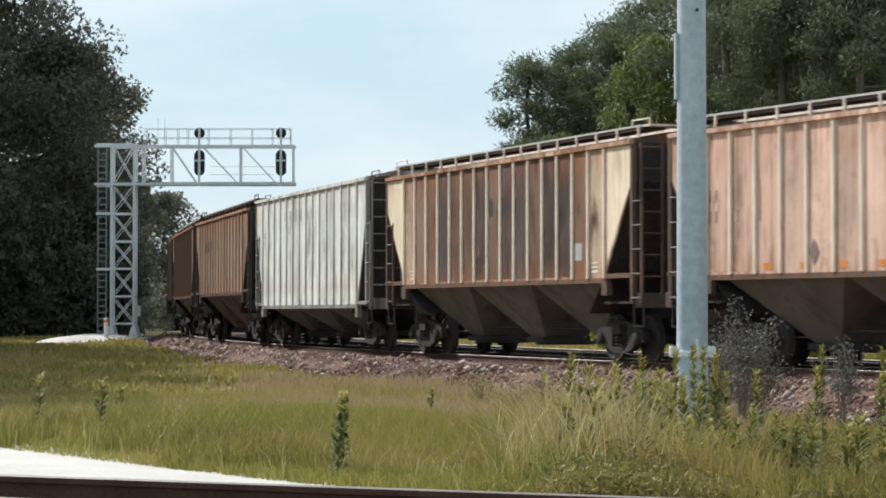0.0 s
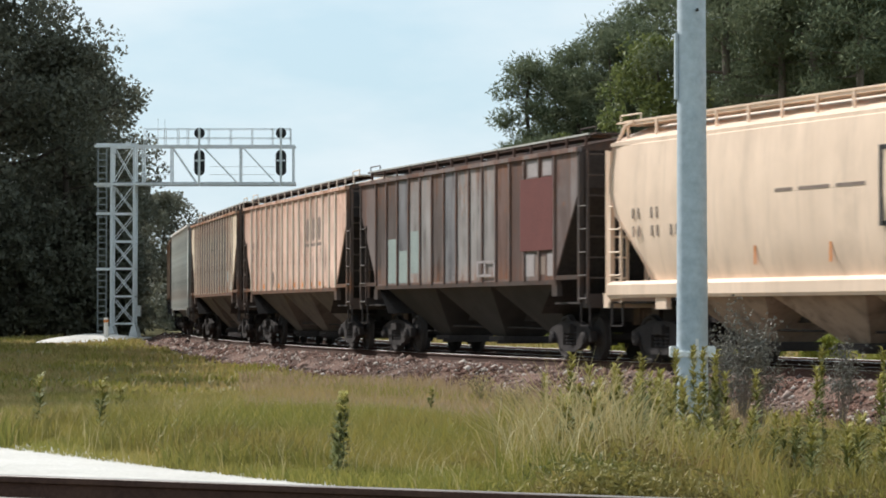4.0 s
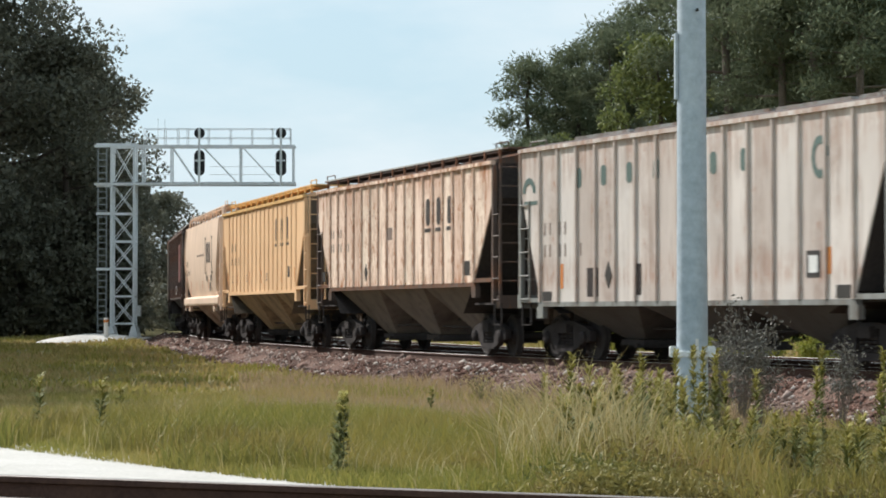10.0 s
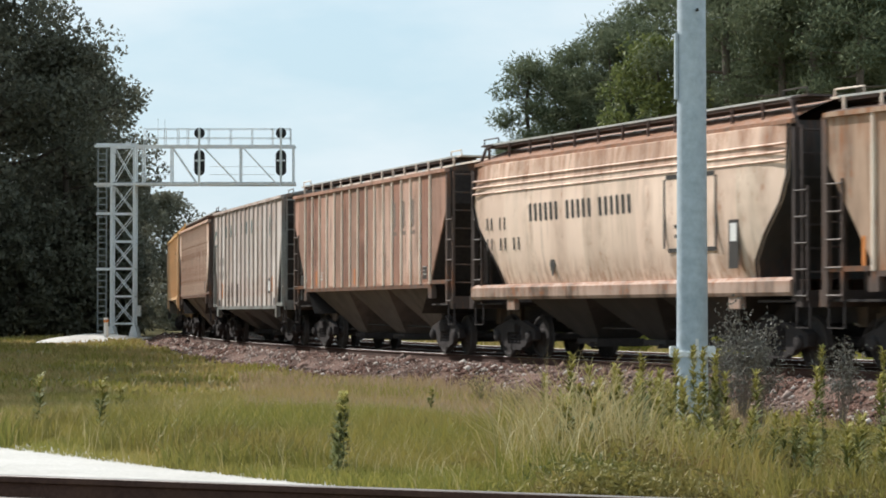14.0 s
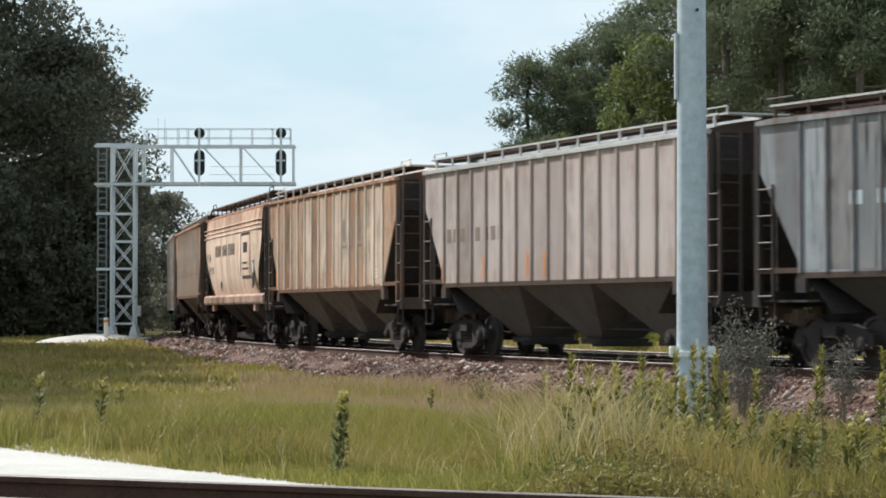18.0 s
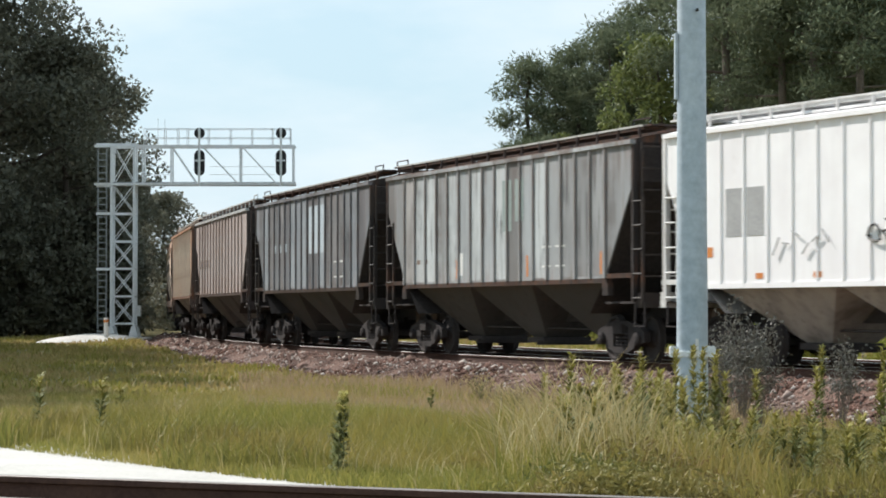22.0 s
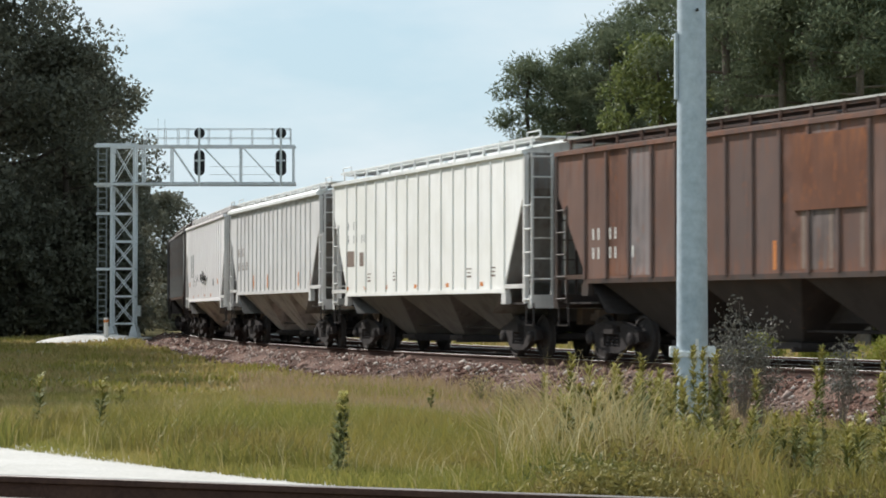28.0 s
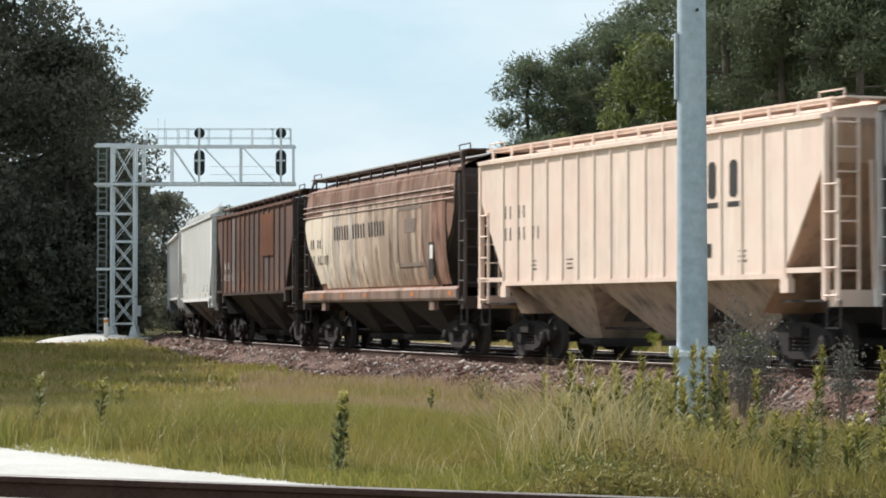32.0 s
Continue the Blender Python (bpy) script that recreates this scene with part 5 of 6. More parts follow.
panel_set(c, (weathered("dull_red_panel", (0.31, 0.175, 0.135), 11.1), weathered("pale_red_panel", (0.52, 0.35, 0.28), 11.3), None), 16, 111)
stencil_set(c, M_LWHITE, (6.2, 4.4, -5.4), 1.85)
reflectors(c, (4.8, 0.8, -2.0), 1.7, 0.10, 0.4)
bars(c, M_LBLACK, [(6.25, 6.6, 1.75, 2.0), (-5.75, -5.4, 1.75, 2.05)], "stencil_panel")

C_FL = (0.78, 0.60, 0.49)
P_FL = mat_paint("stained_cream_paint", C_FL, 0.5, 0.38, 12.0, dirt=(0.24, 0.15, 0.10), panel=0.25)
P_FLUP = mat_paint("streaked_upper_paint", (0.66, 0.48, 0.38), 0.5, 0.6, 12.7, dirt=(0.20, 0.11, 0.075), panel=0.5, pitch=1.1)
P_FLROOF = mat_paint("stained_brown_roof", (0.30, 0.18, 0.13), 0.5, 0.5, 12.4)
c = add(rounded_car(P_FL, shade_dirty("fl_hopper", (0.06, 0.05, 0.045), 12.2), "stained cream smooth-sided covered hopper car with dark lettering", half=7.0, sillmat=mat_paint("pinkish_sill_paint", (0.40, 0.29, 0.235), 0.7, 0.8, 12.9), roofmat=P_FLROOF, uppermat=P_FLUP, seams=(1.98, 2.12, 2.26), gearmat=P_DEND), 124.5)
for k, n in enumerate((6, 5, 6)):
    x = (3.85, 2.0, 0.45)[k]
    block_letters(c, M_LBLACK, x, 2.86, 0.20, 0.38, n, 0.06, False, y=bulge, slant=0.12)
reporting_bars(c, M_LBLACK, 6.2, 2.3, 0.26, y=bulge)
diamond(c, M_LBLACK, 2.8, 1.95, 0.24, y=bulge)
bars(c, M_LBLACK, [(-2.46, -2.38, 2.15, 3.42), (-4.5, -4.42, 2.15, 3.42), (-4.4, -2.48, 3.42, 3.5), (-4.4, -2.48, 2.07, 2.15), (-3.9, -3.0, 2.88, 3.2), (-3.9, -2.8, 2.34, 2.40), (-3.8, -2.8, 2.52, 2.58)], "emblem", y=bulge)
bars(c, M_LBLACK, [(-5.28, -4.92, 1.74, 2.6)], "stencil_panel", y=bulge)
bars(c, M_LWHITE, [(-5.22, -4.98, 1.80, 2.1), (-5.22, -4.98, 2.22, 2.54)], "stencil_panel", y=lambda z: bulge(z) + 0.006)

C_B9 = (0.408, 0.281, 0.204)
P_B9 = mat_paint("tan_rusty_paint", C_B9, 0.6, 0.65, 13.0, 0.4, panel=0.55, ribs=15)
c = add(ribbed_car(P_B9, shade_dirty("tan9_hopper", (0.36, 0.28, 0.23), 13.2), "tan ribbed covered hopper car with orange rust at its posts", ribs=15, panelmat=P_RIBS, endmat=P_REND, walkmat=P_RIBS), 140.0)
panel_set(c, (weathered("rusty_tan_panel", (0.29, 0.18, 0.125), 13.1), weathered("pale_tan_panel", (0.52, 0.41, 0.33), 13.2), None), 15, 131)
reflectors(c, (6.3, 4.4, 2.6, 0.8, -0.6, -2.4, -4.1), 1.70, 0.10, 0.5)
stencil_set(c, M_LWHITE, (5.4, -5.2), 1.85)
block_letters(c, M_LFADE, -1.8, 2.8, 0.46, 0.6, 3, 0.34)

C_G10 = (0.43, 0.375, 0.36)
P_G10 = mat_paint("pinkish_grey_paint", C_G10, 0.3, 0.35, 14.0, panel=0.40, ribs=15)
P_G10R = mat_paint("pale_roof_paint", (0.42, 0.43, 0.43), 0.1, 0.2, 14.3)
c = add(ribbed_car(P_G10, shade_dirty("grey10_hopper", (0.22, 0.19, 0.18), 14.2), "pinkish grey ribbed covered hopper car with a pale roof", roofmat=P_G10R, ribs=15, endmat=P_DEND), 156.9)
bars(c, M_LFADE, [(5.6 - 0.42 * i, 5.85 - 0.42 * i, 2.55, 2.85) for i in (0, 1, 2, 3.2, 4.2, 5.4, 6.4, 7.4)])
reflectors(c, (6.15, 3.6, 1.1, 0.2, -3.4), 1.72, 0.10, 0.5)

C_G11 = (0.23, 0.25, 0.275)
P_G11 = mat_paint("slate_grey_paint", C_G11, 0.2, 0.6, 15.0, 0.6, dirt=(0.105, 0.098, 0.10), streak=0.6, panel=0.8, pitch=0.75, tint=(0.27, 0.29, 0.31), ribs=17)
# its end gear is near black: the end's shade lies in the colour
c = add(ribbed_car(P_G11, shade_dirty("slate_hopper", (0.10, 0.09, 0.085), 15.2), "slate grey ribbed covered hopper car with pale blue patches", ribs=17, endmat=mat_paint("shade_black_end_paint", (0.035, 0.032, 0.032), 0.2, 0.4, 15.5)), 173.3)
panel_set(c, (weathered("slate_panel", (0.28, 0.305, 0.33), 15.1), weathered("dark_slate_panel", (0.16, 0.167, 0.178), 15.2), weathered("brown_grey_panel", (0.185, 0.182, 0.186), 15.3), None), 17, 151)
bars(c, M_BLUEPATCH, [(-0.78, -0.2, 2.6, 3.9), (-1.52, -0.92, 2.6, 3.9), (-2.25, -1.66, 2.6, 3.9)], "repainted_patch", y=1.502)
bars(c, M_BLUEPATCH, [(4.3, 4.65, 2.72, 2.95), (3.55, 3.9, 2.72, 2.95), (2.8, 3.1, 2.72, 2.95)], "repainted_patch", y=1.502)
bars(c, M_LWHITE, [(-3.8, -3.3, 1.9, 1.94), (-3.8, -3.3, 2.3, 2.34), (-4.5, -4.0, 1.9, 1.94), (-4.5, -4.0, 2.3, 2.34)], "stencil")

C_G12 = (0.33, 0.35, 0.365)
P_G12 = mat_paint("worn_grey_paint", C_G12, 0.22, 0.6, 16.0, 0.6, dirt=(0.13, 0.118, 0.112), panel=0.85, pitch=0.75, tint=(0.38, 0.40, 0.41), ribs=17)
# end paint blackened to carry the shade at the ends
c = add(ribbed_car(P_G12, shade_dirty("worn_hopper", (0.12, 0.11, 0.10), 16.2), "worn grey ribbed covered hopper car with rust marks", ribs=17, endmat=mat_paint("shade_black_end_paint", (0.035, 0.03, 0.03), 0.3, 0.4, 16.5)), 189.55)
panel_set(c, (weathered("worn_grey_panel", (0.44, 0.465, 0.475), 16.1), weathered("dull_grey_panel", (0.25, 0.255, 0.26), 16.2), weathered("brown_grey_panel", (0.32, 0.31, 0.305), 16.3), None), 17, 161)
bars(c, M_AQUA, [(-1.0, -0.45, 2.7, 3.8), (-1.7, -1.2, 2.9, 3.8)], "repainted_patch", y=1.502)
reflectors(c, (6.1, 4.6, 2.4, -1.9, -5.8), 1.72, 0.09, 0.45)
bars(c, M_LWHITE, [(-3.2, -2.7, 1.9, 1.94), (-3.2, -2.7, 2.3, 2.34), (-3.95, -3.45, 1.9, 1.94), (-3.95, -3.45, 2.3, 2.34), (2.0, 2.25, 1.8, 2.3)], "stencil")
bars(c, M_LFADE, [(4.9, 5.15, 2.1, 2.2), (4.4, 4.65, 2.1, 2.2)], "stencil")

C_W13 = (0.80, 0.775, 0.785)
P_W13 = mat_paint("bright_white_paint", C_W13, 0.04, 0.06, 17.0)
# white cars' ends: stained paint greyed further, with their shade in the colour
P_W13S = mat_paint("shade_grimy_end_paint", (0.20, 0.195, 0.19), 0.2, 0.6, 17.8)
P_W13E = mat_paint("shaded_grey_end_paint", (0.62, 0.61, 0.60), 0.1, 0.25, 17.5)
c = add(ribbed_car(P_W13, shade_dirty("white13_hopper", (0.45, 0.40, 0.36), 17.2), "bright white ribbed covered hopper car with dark scrawls", zt=4.20, zb=1.45, ribs=17, cut=1.15, endmat=P_W13E, sheetmat=P_W13S, rib=(0.030, 0.026), clean=True), 205.55)
bars(c, M_LGREY, [(4.62, 5.2, 2.3, 3.15), (3.95, 4.52, 2.3, 3.15)], "repainted_patch", y=1.502)
for k in range(5):
    x = 0.6 - 0.42 * k
    mb = MB().cord([(x + (0.2 - 0.03 * (i % 3)) * math.cos(i * 0.62 + k), 1.55, 2.2 + (0.24 - 0.02 * i) * math.sin(i * 0.62 + k) + 0.05 * (k % 2)) for i in range(12)], 0.022)
    part("paint_scrawl", mb, M_LBLACK, c, "black spray-painted scrawl")
for k in range(6):
    part("paint_scrawl", MB().tube((3.6 - 0.3 * k, 1.55, 1.95 + 0.2 * (k % 3)), (3.4 - 0.3 * k, 1.55, 2.25 - 0.12 * (k % 2)), 0.015, 4), M_LGREY, c)
reflectors(c, (5.75, -5.0), 1.95, 0.22, 0.18, y=1.502)
reflectors(c, (4.1, 2.3, -0.3, -2.6), 1.55, 0.24, 0.1, y=1.502)
bars(c, M_LBLACK, [(-3.6, -3.35, 1.9, 2.15)], "stencil_panel", y=1.502)

C_W14 = (0.605, 0.60, 0.60)
P_W14 = mat_paint("light_grey_paint", C_W14, 0.12, 0.12, 18.0)
P_W14R = mat_paint("white_roof_paint", (0.70, 0.71, 0.70), 0.05, 0.1, 18.3)
c = add(ribbed_car(P_W14, shade_dirty("light14_hopper", (0.50, 0.45, 0.42), 18.2), "light grey ribbed covered hopper car with a rounded white eave", zt=4.18, zb=1.60, ribs=18, roofmat=P_W14R, round_eave=True, sheetmat=P_W13S, rib=(0.030, 0.026), clean=True), 221.8)
reporting_bars(c, M_LFADE, 5.9, 2.3, 0.26)
reflectors(c, (3.0, 0.6, -4.3, -6.0), 1.72, 0.14, 0.4)
bars(c, M_LGREY, [(-4.6, -4.3, 1.8, 2.05)], "stencil_panel")

C_W15 = (0.80, 0.795, 0.765)
P_W15 = mat_paint("warm_white_paint", C_W15, 0.06, 0.08, 19.0)
c = add(ribbed_car(P_W15, shade_dirty("white15_hopper", (0.30, 0.27, 0.25), 19.2), "clean warm white ribbed covered hopper car with small grey panels", zt=4.32, zb=1.45, cut=1.2, ribs=15, endmat=P_W13E, roofmat=P_W14R, sheetmat=P_W13S, rib=(0.030, 0.026), clean=True), 238.1)
reporting_bars(c, M_LGREY, 6.2, 2.75, 0.2)
bars(c, M_LFADE, [(5.4, 6.1, 2.15, 2.55), (4.55, 4.9, 2.15, 2.5)], "stencil_panel")
reflectors(c, (6.0, 4.4, 2.6, 0.2, -2.2, -4.6), 1.55, 0.2, 0.09)
stencil_set(c, M_LFADE, (4.2, 2.0, -3.6, -5.2), 1.75)

C_B16 = (0.145, 0.088, 0.073)
P_B16 = mat_paint("oxide_brown_paint", C_B16, 0.45, 0.6, 20.0, 0.5, rustcol=(0.18, 0.07, 0.036), dirt=(0.12, 0.095, 0.092), panel=0.75, pitch=0.92, ribs=14)
c = add(ribbed_car(P_B16, shade_dirty("oxide_hopper", (0.075, 0.055, 0.05), 20.2), "oxide brown ribbed covered hopper car with rust-orange patches", zt=4.15, ribs=14, endmat=P_DEND), 254.5)
part("repainted_patch", MB().box(-4.15, -1.85, 1.50, 1.548, 2.68, 3.95), mat_paint("rust_patch_paint", (0.14, 0.068, 0.047), 0.7, 0.5, 20.7, dirt=(0.11, 0.05, 0.035)), c, "rust-orange repainted patch")
panel_set(c, (None, None, weathered("bare_grey_panel", (0.215, 0.185, 0.185), 20.1), weathered("bare_grey_panel", (0.15, 0.12, 0.115), 20.5), weathered("oxide_panel", (0.155, 0.086, 0.068), 20.2), weathered("sooty_brown_panel", (0.09, 0.055, 0.045), 20.3), None), 14, 203, zt=4.15)
reporting_bars(c, M_LWHITE, 5.75, 2.02, 0.22)
bars(c, M_LFADE, [(-2.2, -2.08, 1.7, 2.66), (-3.05, -2.95, 1.7, 2.66), (-4.0, -3.9, 1.7, 2.66)], "weld_mark")
bars(c, M_ORANGE, [(1.6, 1.72, 1.8, 2.3), (-1.25, -1.15, 1.7, 2.2)], "rust_mark")

def coat(z):
    """Outer face of the paint on the streaked rounded car."""
    return bulge(z) + 0.005


def coat_mark(z):
    return bulge(z) + 0.010


C_FL2 = (0.27, 0.165, 0.125)
P_FL2 = mat_paint("streaked_brown_paint", C_FL2, 0.4, 0.8, 21.0, 0.4, dirt=(0.16, 0.08, 0.055), panel=0.8, pitch=1.3)
c = add(rounded_car(P_FL2, shade_dirty("fl2_hopper", (0.06, 0.05, 0.045), 21.2), "streaked brown and cream smooth-sided covered hopper car", half=7.0, roofmat=mat_paint("dark_brown_roof", (0.28, 0.19, 0.155), 0.4, 0.9, 21.4, 0.6, dirt=(0.13, 0.085, 0.07), streak=1.0, panel=0.6, pitch=0.55, tint=(0.42, 0.31, 0.25)), sillmat=mat_paint("rusty_sill_paint", (0.27, 0.195, 0.165), 0.7, 0.8, 21.6), seams=(1.98, 2.12, 2.26), gearmat=P_DEND), 270.35)
part("repainted_patch", MB().grid([[(4.9 + u * (7.0 - 1.35 * float(smooth01((3.3 - z) / 1.7)) - 0.02 - 4.9), bulge(z) + 0.006 - 0.06 * u ** 6, z) for z in (1.75, 2.0, 2.4, 2.8, 3.2, 3.55)] for u in (0.0, 0.3, 0.6, 0.8, 0.9, 1.0)]), mat_paint("clean_cream_paint", (0.78, 0.66, 0.54), 0.15, 0.15, 21.9), c, "cream clean patch")
# the coat darkens from cream to red-brown towards the rear, strip by strip
fr = random.Random(210)
for k in range(10):
    u = k / 9.0 + fr.uniform(-0.16, 0.16)
    x1, x0 = 4.88 - k * 1.12, 4.88 - (k + 1) * 1.12
    tone = tuple((1 - u) * a + u * b for a, b in zip((0.78, 0.63, 0.50), (0.31, 0.185, 0.145)))
    part("body_panel", MB().grid([[(x, bulge(z) + 0.004, z) for z in (1.62, 1.85, 2.3, 2.85, 3.3, 3.68)] for x in (x0, x1)]), mat_paint("streaked_strip_paint", tone, 0.35, 0.95, 21.0 + k * 0.37, 0.6, dirt=tuple(v * 0.42 for v in tone), streak=1.0, panel=0.7, pitch=0.31, tint=tuple(min(0.66, v * 1.6) for v in tone)), c, smooth=True)
for k, n in enumerate((6, 5, 6)):
    x = (3.6, 1.75, 0.2)[k]
    block_letters(c, M_LBLACK, x, 2.86, 0.20, 0.38, n, 0.06, False, y=coat, slant=0.12)
reporting_bars(c, M_LBLACK, 6.1, 2.25, 0.26, y=coat_mark)
bars(c, M_LFADE, [(-2.46, -2.38, 2.15, 3.42), (-4.5, -4.42, 2.15, 3.42), (-4.4, -2.48, 3.42, 3.5), (-4.4, -2.48, 2.07, 2.15), (-3.9, -3.0, 2.88, 3.2)], "emblem", y=coat)
reflectors(c, (6.75, 5.0, 2.9, 0.6, -3.6, -6.6), 1.36, 0.22, 0.1, y=1.532)
bars(c, M_LBLACK, [(-5.38, -5.02, 1.74, 2.6)], "stencil_panel", y=coat)
bars(c, M_LWHITE, [(-5.32, -5.08, 1.80, 2.1), (-5.32, -5.08, 2.22, 2.54)], "stencil_panel", y=coat_mark)

C_BG18 = (0.84, 0.645, 0.55)
P_BG18 = mat_paint("cream_pink_paint", C_BG18, 0.12, 0.12, 22.0)
P_BG18E = mat_paint("cream_rust_end_paint", (0.50, 0.33, 0.23), 0.5, 0.4, 22.5)
c = add(ribbed_car(P_BG18, shade_dirty("cream18_hopper", (0.56, 0.43, 0.34), 22.2), "clean cream ribbed covered hopper car with black lettering", ribs=17, endmat=P_BG18, sheetmat=P_BG18E, rib=(0.030, 0.026), clean=True), 286.3)
block_letters(c, M_LBLACK, -2.4, 3.0, 0.44, 0.66, 3, 0.36)
reporting_bars(c, M_LFADE, 6.0, 2.5, 0.27)
bars(c, M_LBLACK, [(-3.4, -3.1, 1.95, 2.2)], "stencil_panel")
stencil_set(c, M_LFADE, (4.6, 2.8, -4.4), 1.85)

add(ribbed_car(P_G12, shade_dirty("last_hopper", (0.14, 0.12, 0.11), 23.2), "worn grey ribbed covered hopper car, rust marks"), 302.6)

# ---------------------------------------------------------------- movement
TRAIN_V, TRAIN_A = 8.663, 0.01228


def run_at(t):
    return TRAIN_V * t + 0.5 * TRAIN_A * t * t


def car_pose(s):
    ax, ay = on_line(s + BOGIE_X, NEAR_MID)
    bx, by = on_line(s - BOGIE_X, NEAR_MID)
    return Matrix.Translation(((ax + bx) / 2, (ay + by) / 2, 0)) @ Matrix.Rotation(math.atan2(ay - by, ax - bx), 4, 'Z')


def motions():
    for car, s in CARS:
        walk(car, [(k * 0.5, car_pose(run_at(k * 0.5) - s)) for k in range(65)])
    # wheels roll without slipping
    for wheel, x in WHEELSETS:
        walk(wheel, [(k / 15.0, pose(x, 0, WHEEL_R) @ Matrix.Rotation(run_at(k / 15.0) / WHEEL_R, 4, 'Y')) for k in range(481)])

# ---------------------------------------------------------------- plants


def leaf_quads(pos, length, width, rg, up=0.0, out=None):
    """Pointed leaves as bent diamonds: two triangles each, turned at random."""
    n = len(pos)
    d = rg.normal(0, 1, (n, 3))
    if out is not None:
        d = d * 0.7 + out
    d[:, 2] += up
    d /= np.linalg.norm(d, axis=1)[:, None] + 1e-9
    w = np.cross(d, rg.normal(0, 1, (n, 3)))
    w /= np.linalg.norm(w, axis=1)[:, None] + 1e-9
    nr = np.cross(d, w)
    L = (length * rg.uniform(0.65, 1.3, n))[:, None]
    Wd = (width * rg.uniform(0.7, 1.25, n))[:, None]
    a = pos - d * L * 0.5
    b = pos + w * Wd * 0.5 + nr * L * 0.08
    c = pos + d * L * 0.5 - nr * L * 0.10
    e = pos - w * Wd * 0.5 + nr * L * 0.08
    co = np.stack([a, b, c, e], 1).reshape(-1, 3)
    k = 4 * np.arange(n)[:, None]
    f = np.stack([k[:, 0], k[:, 0] + 1, k[:, 0] + 2, k[:, 0], k[:, 0] + 2, k[:, 0] + 3], 1).reshape(-1, 3)
    return co, f


def shell(n, centre, radii, rg, inner=0.45):
    d = rg.normal(0, 1, (n, 3))
    d /= np.linalg.norm(d, axis=1)[:, None]
    r = rg.uniform(inner ** 2, 1.0, n) ** 0.5
    return np.array(centre) + d * r[:, None] * np.array(radii), d


def make_tree(name, height, kind, seed, label):
    rg = np.random.default_rng(seed)
    rr = random.Random(seed)
    tree = new(name)
    tagged(tree, label, "tree")
    trunk = MB()
    p, r = Vector((0, 0, -0.3)), height * 0.017 + 0.05
    nodes_ = [p.copy()]
    steps = 7
    for i in range(steps):
        q = p + Vector((rr.uniform(-0.18, 0.18), rr.uniform(-0.18, 0.18), (height * 0.95 + 0.3) / steps))
        r1 = r * (0.84 if i < 5 else 0.6)
        trunk.tube(p, q, r, 9, r1)
        p, r = q, r1
        nodes_.append(p.copy())
    blobs = []

    def at_height(z):
        for a, b in zip(nodes_, nodes_[1:]):
            if a.z <= z <= b.z:
                return a.lerp(b, (z - a.z) / (b.z - a.z))
        return nodes_[-1]

    if kind == 'tall':
        n_limb = 22
        z_lo, reach, leaf, per, mat = 0.58, 0.14, (0.26, 0.052), 250, M_PINE
    elif kind == 'pine':
        n_limb = 31
        z_lo, reach, leaf, per, mat = 0.10, 0.22, (0.26, 0.052), 250, M_PINE
    elif kind == 'oak':
        n_limb = 40
        z_lo, reach, leaf, per, mat = 0.06, 0.27, (0.29, 0.17), 185, M_OAK
    else:
        n_limb = 36
        z_lo, reach, leaf, per, mat = 0.08, 0.17, (0.20, 0.11), 230, M_BROAD
    for i in range(n_limb):
        u = (i + rr.uniform(0, 0.9)) / n_limb
        z = height * (z_lo + (1 - z_lo) * u)
        a = at_height(min(z, height * 0.93))
        w = i * 2.4 + rr.uniform(-0.5, 0.5)
        if kind in ('pine', 'tall'):
            ln = height * reach * (1.05 - 0.78 * u) * rr.uniform(0.6, 1.2)
            rise = rr.uniform(0.0, 0.5)
        else:
            ln = height * reach * math.sqrt(max(0.05, 1 - (1.75 * u - 0.72) ** 2)) * (rr.uniform(0.65, 1.12) if kind == 'oak' else rr.uniform(0.3, 1.35))
            rise = rr.uniform(0.1, 0.7)
        b = a + Vector((math.cos(w) * ln, math.sin(w) * ln, rise * ln * 0.6))
        mid = a.lerp(b, 0.55) + Vector((0, 0, -0.06 * ln))
        limb_r = max(0.02, height * (0.0022 if kind == 'tall' else 0.0045) * (1.2 - u))
        trunk.tube(a, mid, limb_r * 1.3, 5, limb_r).tube(mid, b, limb_r, 5, limb_r * 0.4)
        base = rr.uniform(0.85, 1.3) * (height / 15)
        if kind in ('pine', 'tall'):
            blobs.append((b, base * 0.85, 0.6))
            blobs.append((mid.lerp(b, 0.3) + Vector((rr.uniform(-0.5, 0.5), rr.uniform(-0.5, 0.5), 0.2)), base * 0.75, 0.6))
        else:
            blobs.append((b, base * (1.15 if kind == 'oak' else 0.85), 0.8))
            blobs.append((mid + Vector((rr.uniform(-0.6, 0.6), rr.uniform(-0.6, 0.6), rr.uniform(0, 0.5))), base * (1.25 if kind == 'oak' else 0.95), 0.8))
    blobs.append((nodes_[-1] + Vector((0, 0, 0.1)), 0.6 * height / 15, 1.2))
    cos_, fs_, n0 = [], [], 0
    for c_, rad, flat in blobs:
        m = int(per * (0.7 + 0.6 * rr.random()) * (height / 15) ** (1.7 if height > 15 else 1.0))
        pts, d = shell(m, c_, (rad, rad, rad * flat), rg, 0.3)
        if kind in ('pine', 'tall'):
            pts = pts + rg.normal(0, 0.22 * rad, pts.shape)
        co, f = leaf_quads(pts, leaf[0], leaf[1], rg, 0.15, d * 0.6)
        cos_.append(co)
        fs_.append(f + n0)
        n0 += len(co)
    part("trunk", trunk, M_PALEBARK if kind == 'tall' else M_BARK, tree, smooth=True)
    part("crown", big_mesh("crown", np.concatenate(cos_), np.concatenate(fs_), mat), None, tree)
    return tree


def gz1(x, y):
    return float(ground_z(x, y)[0])


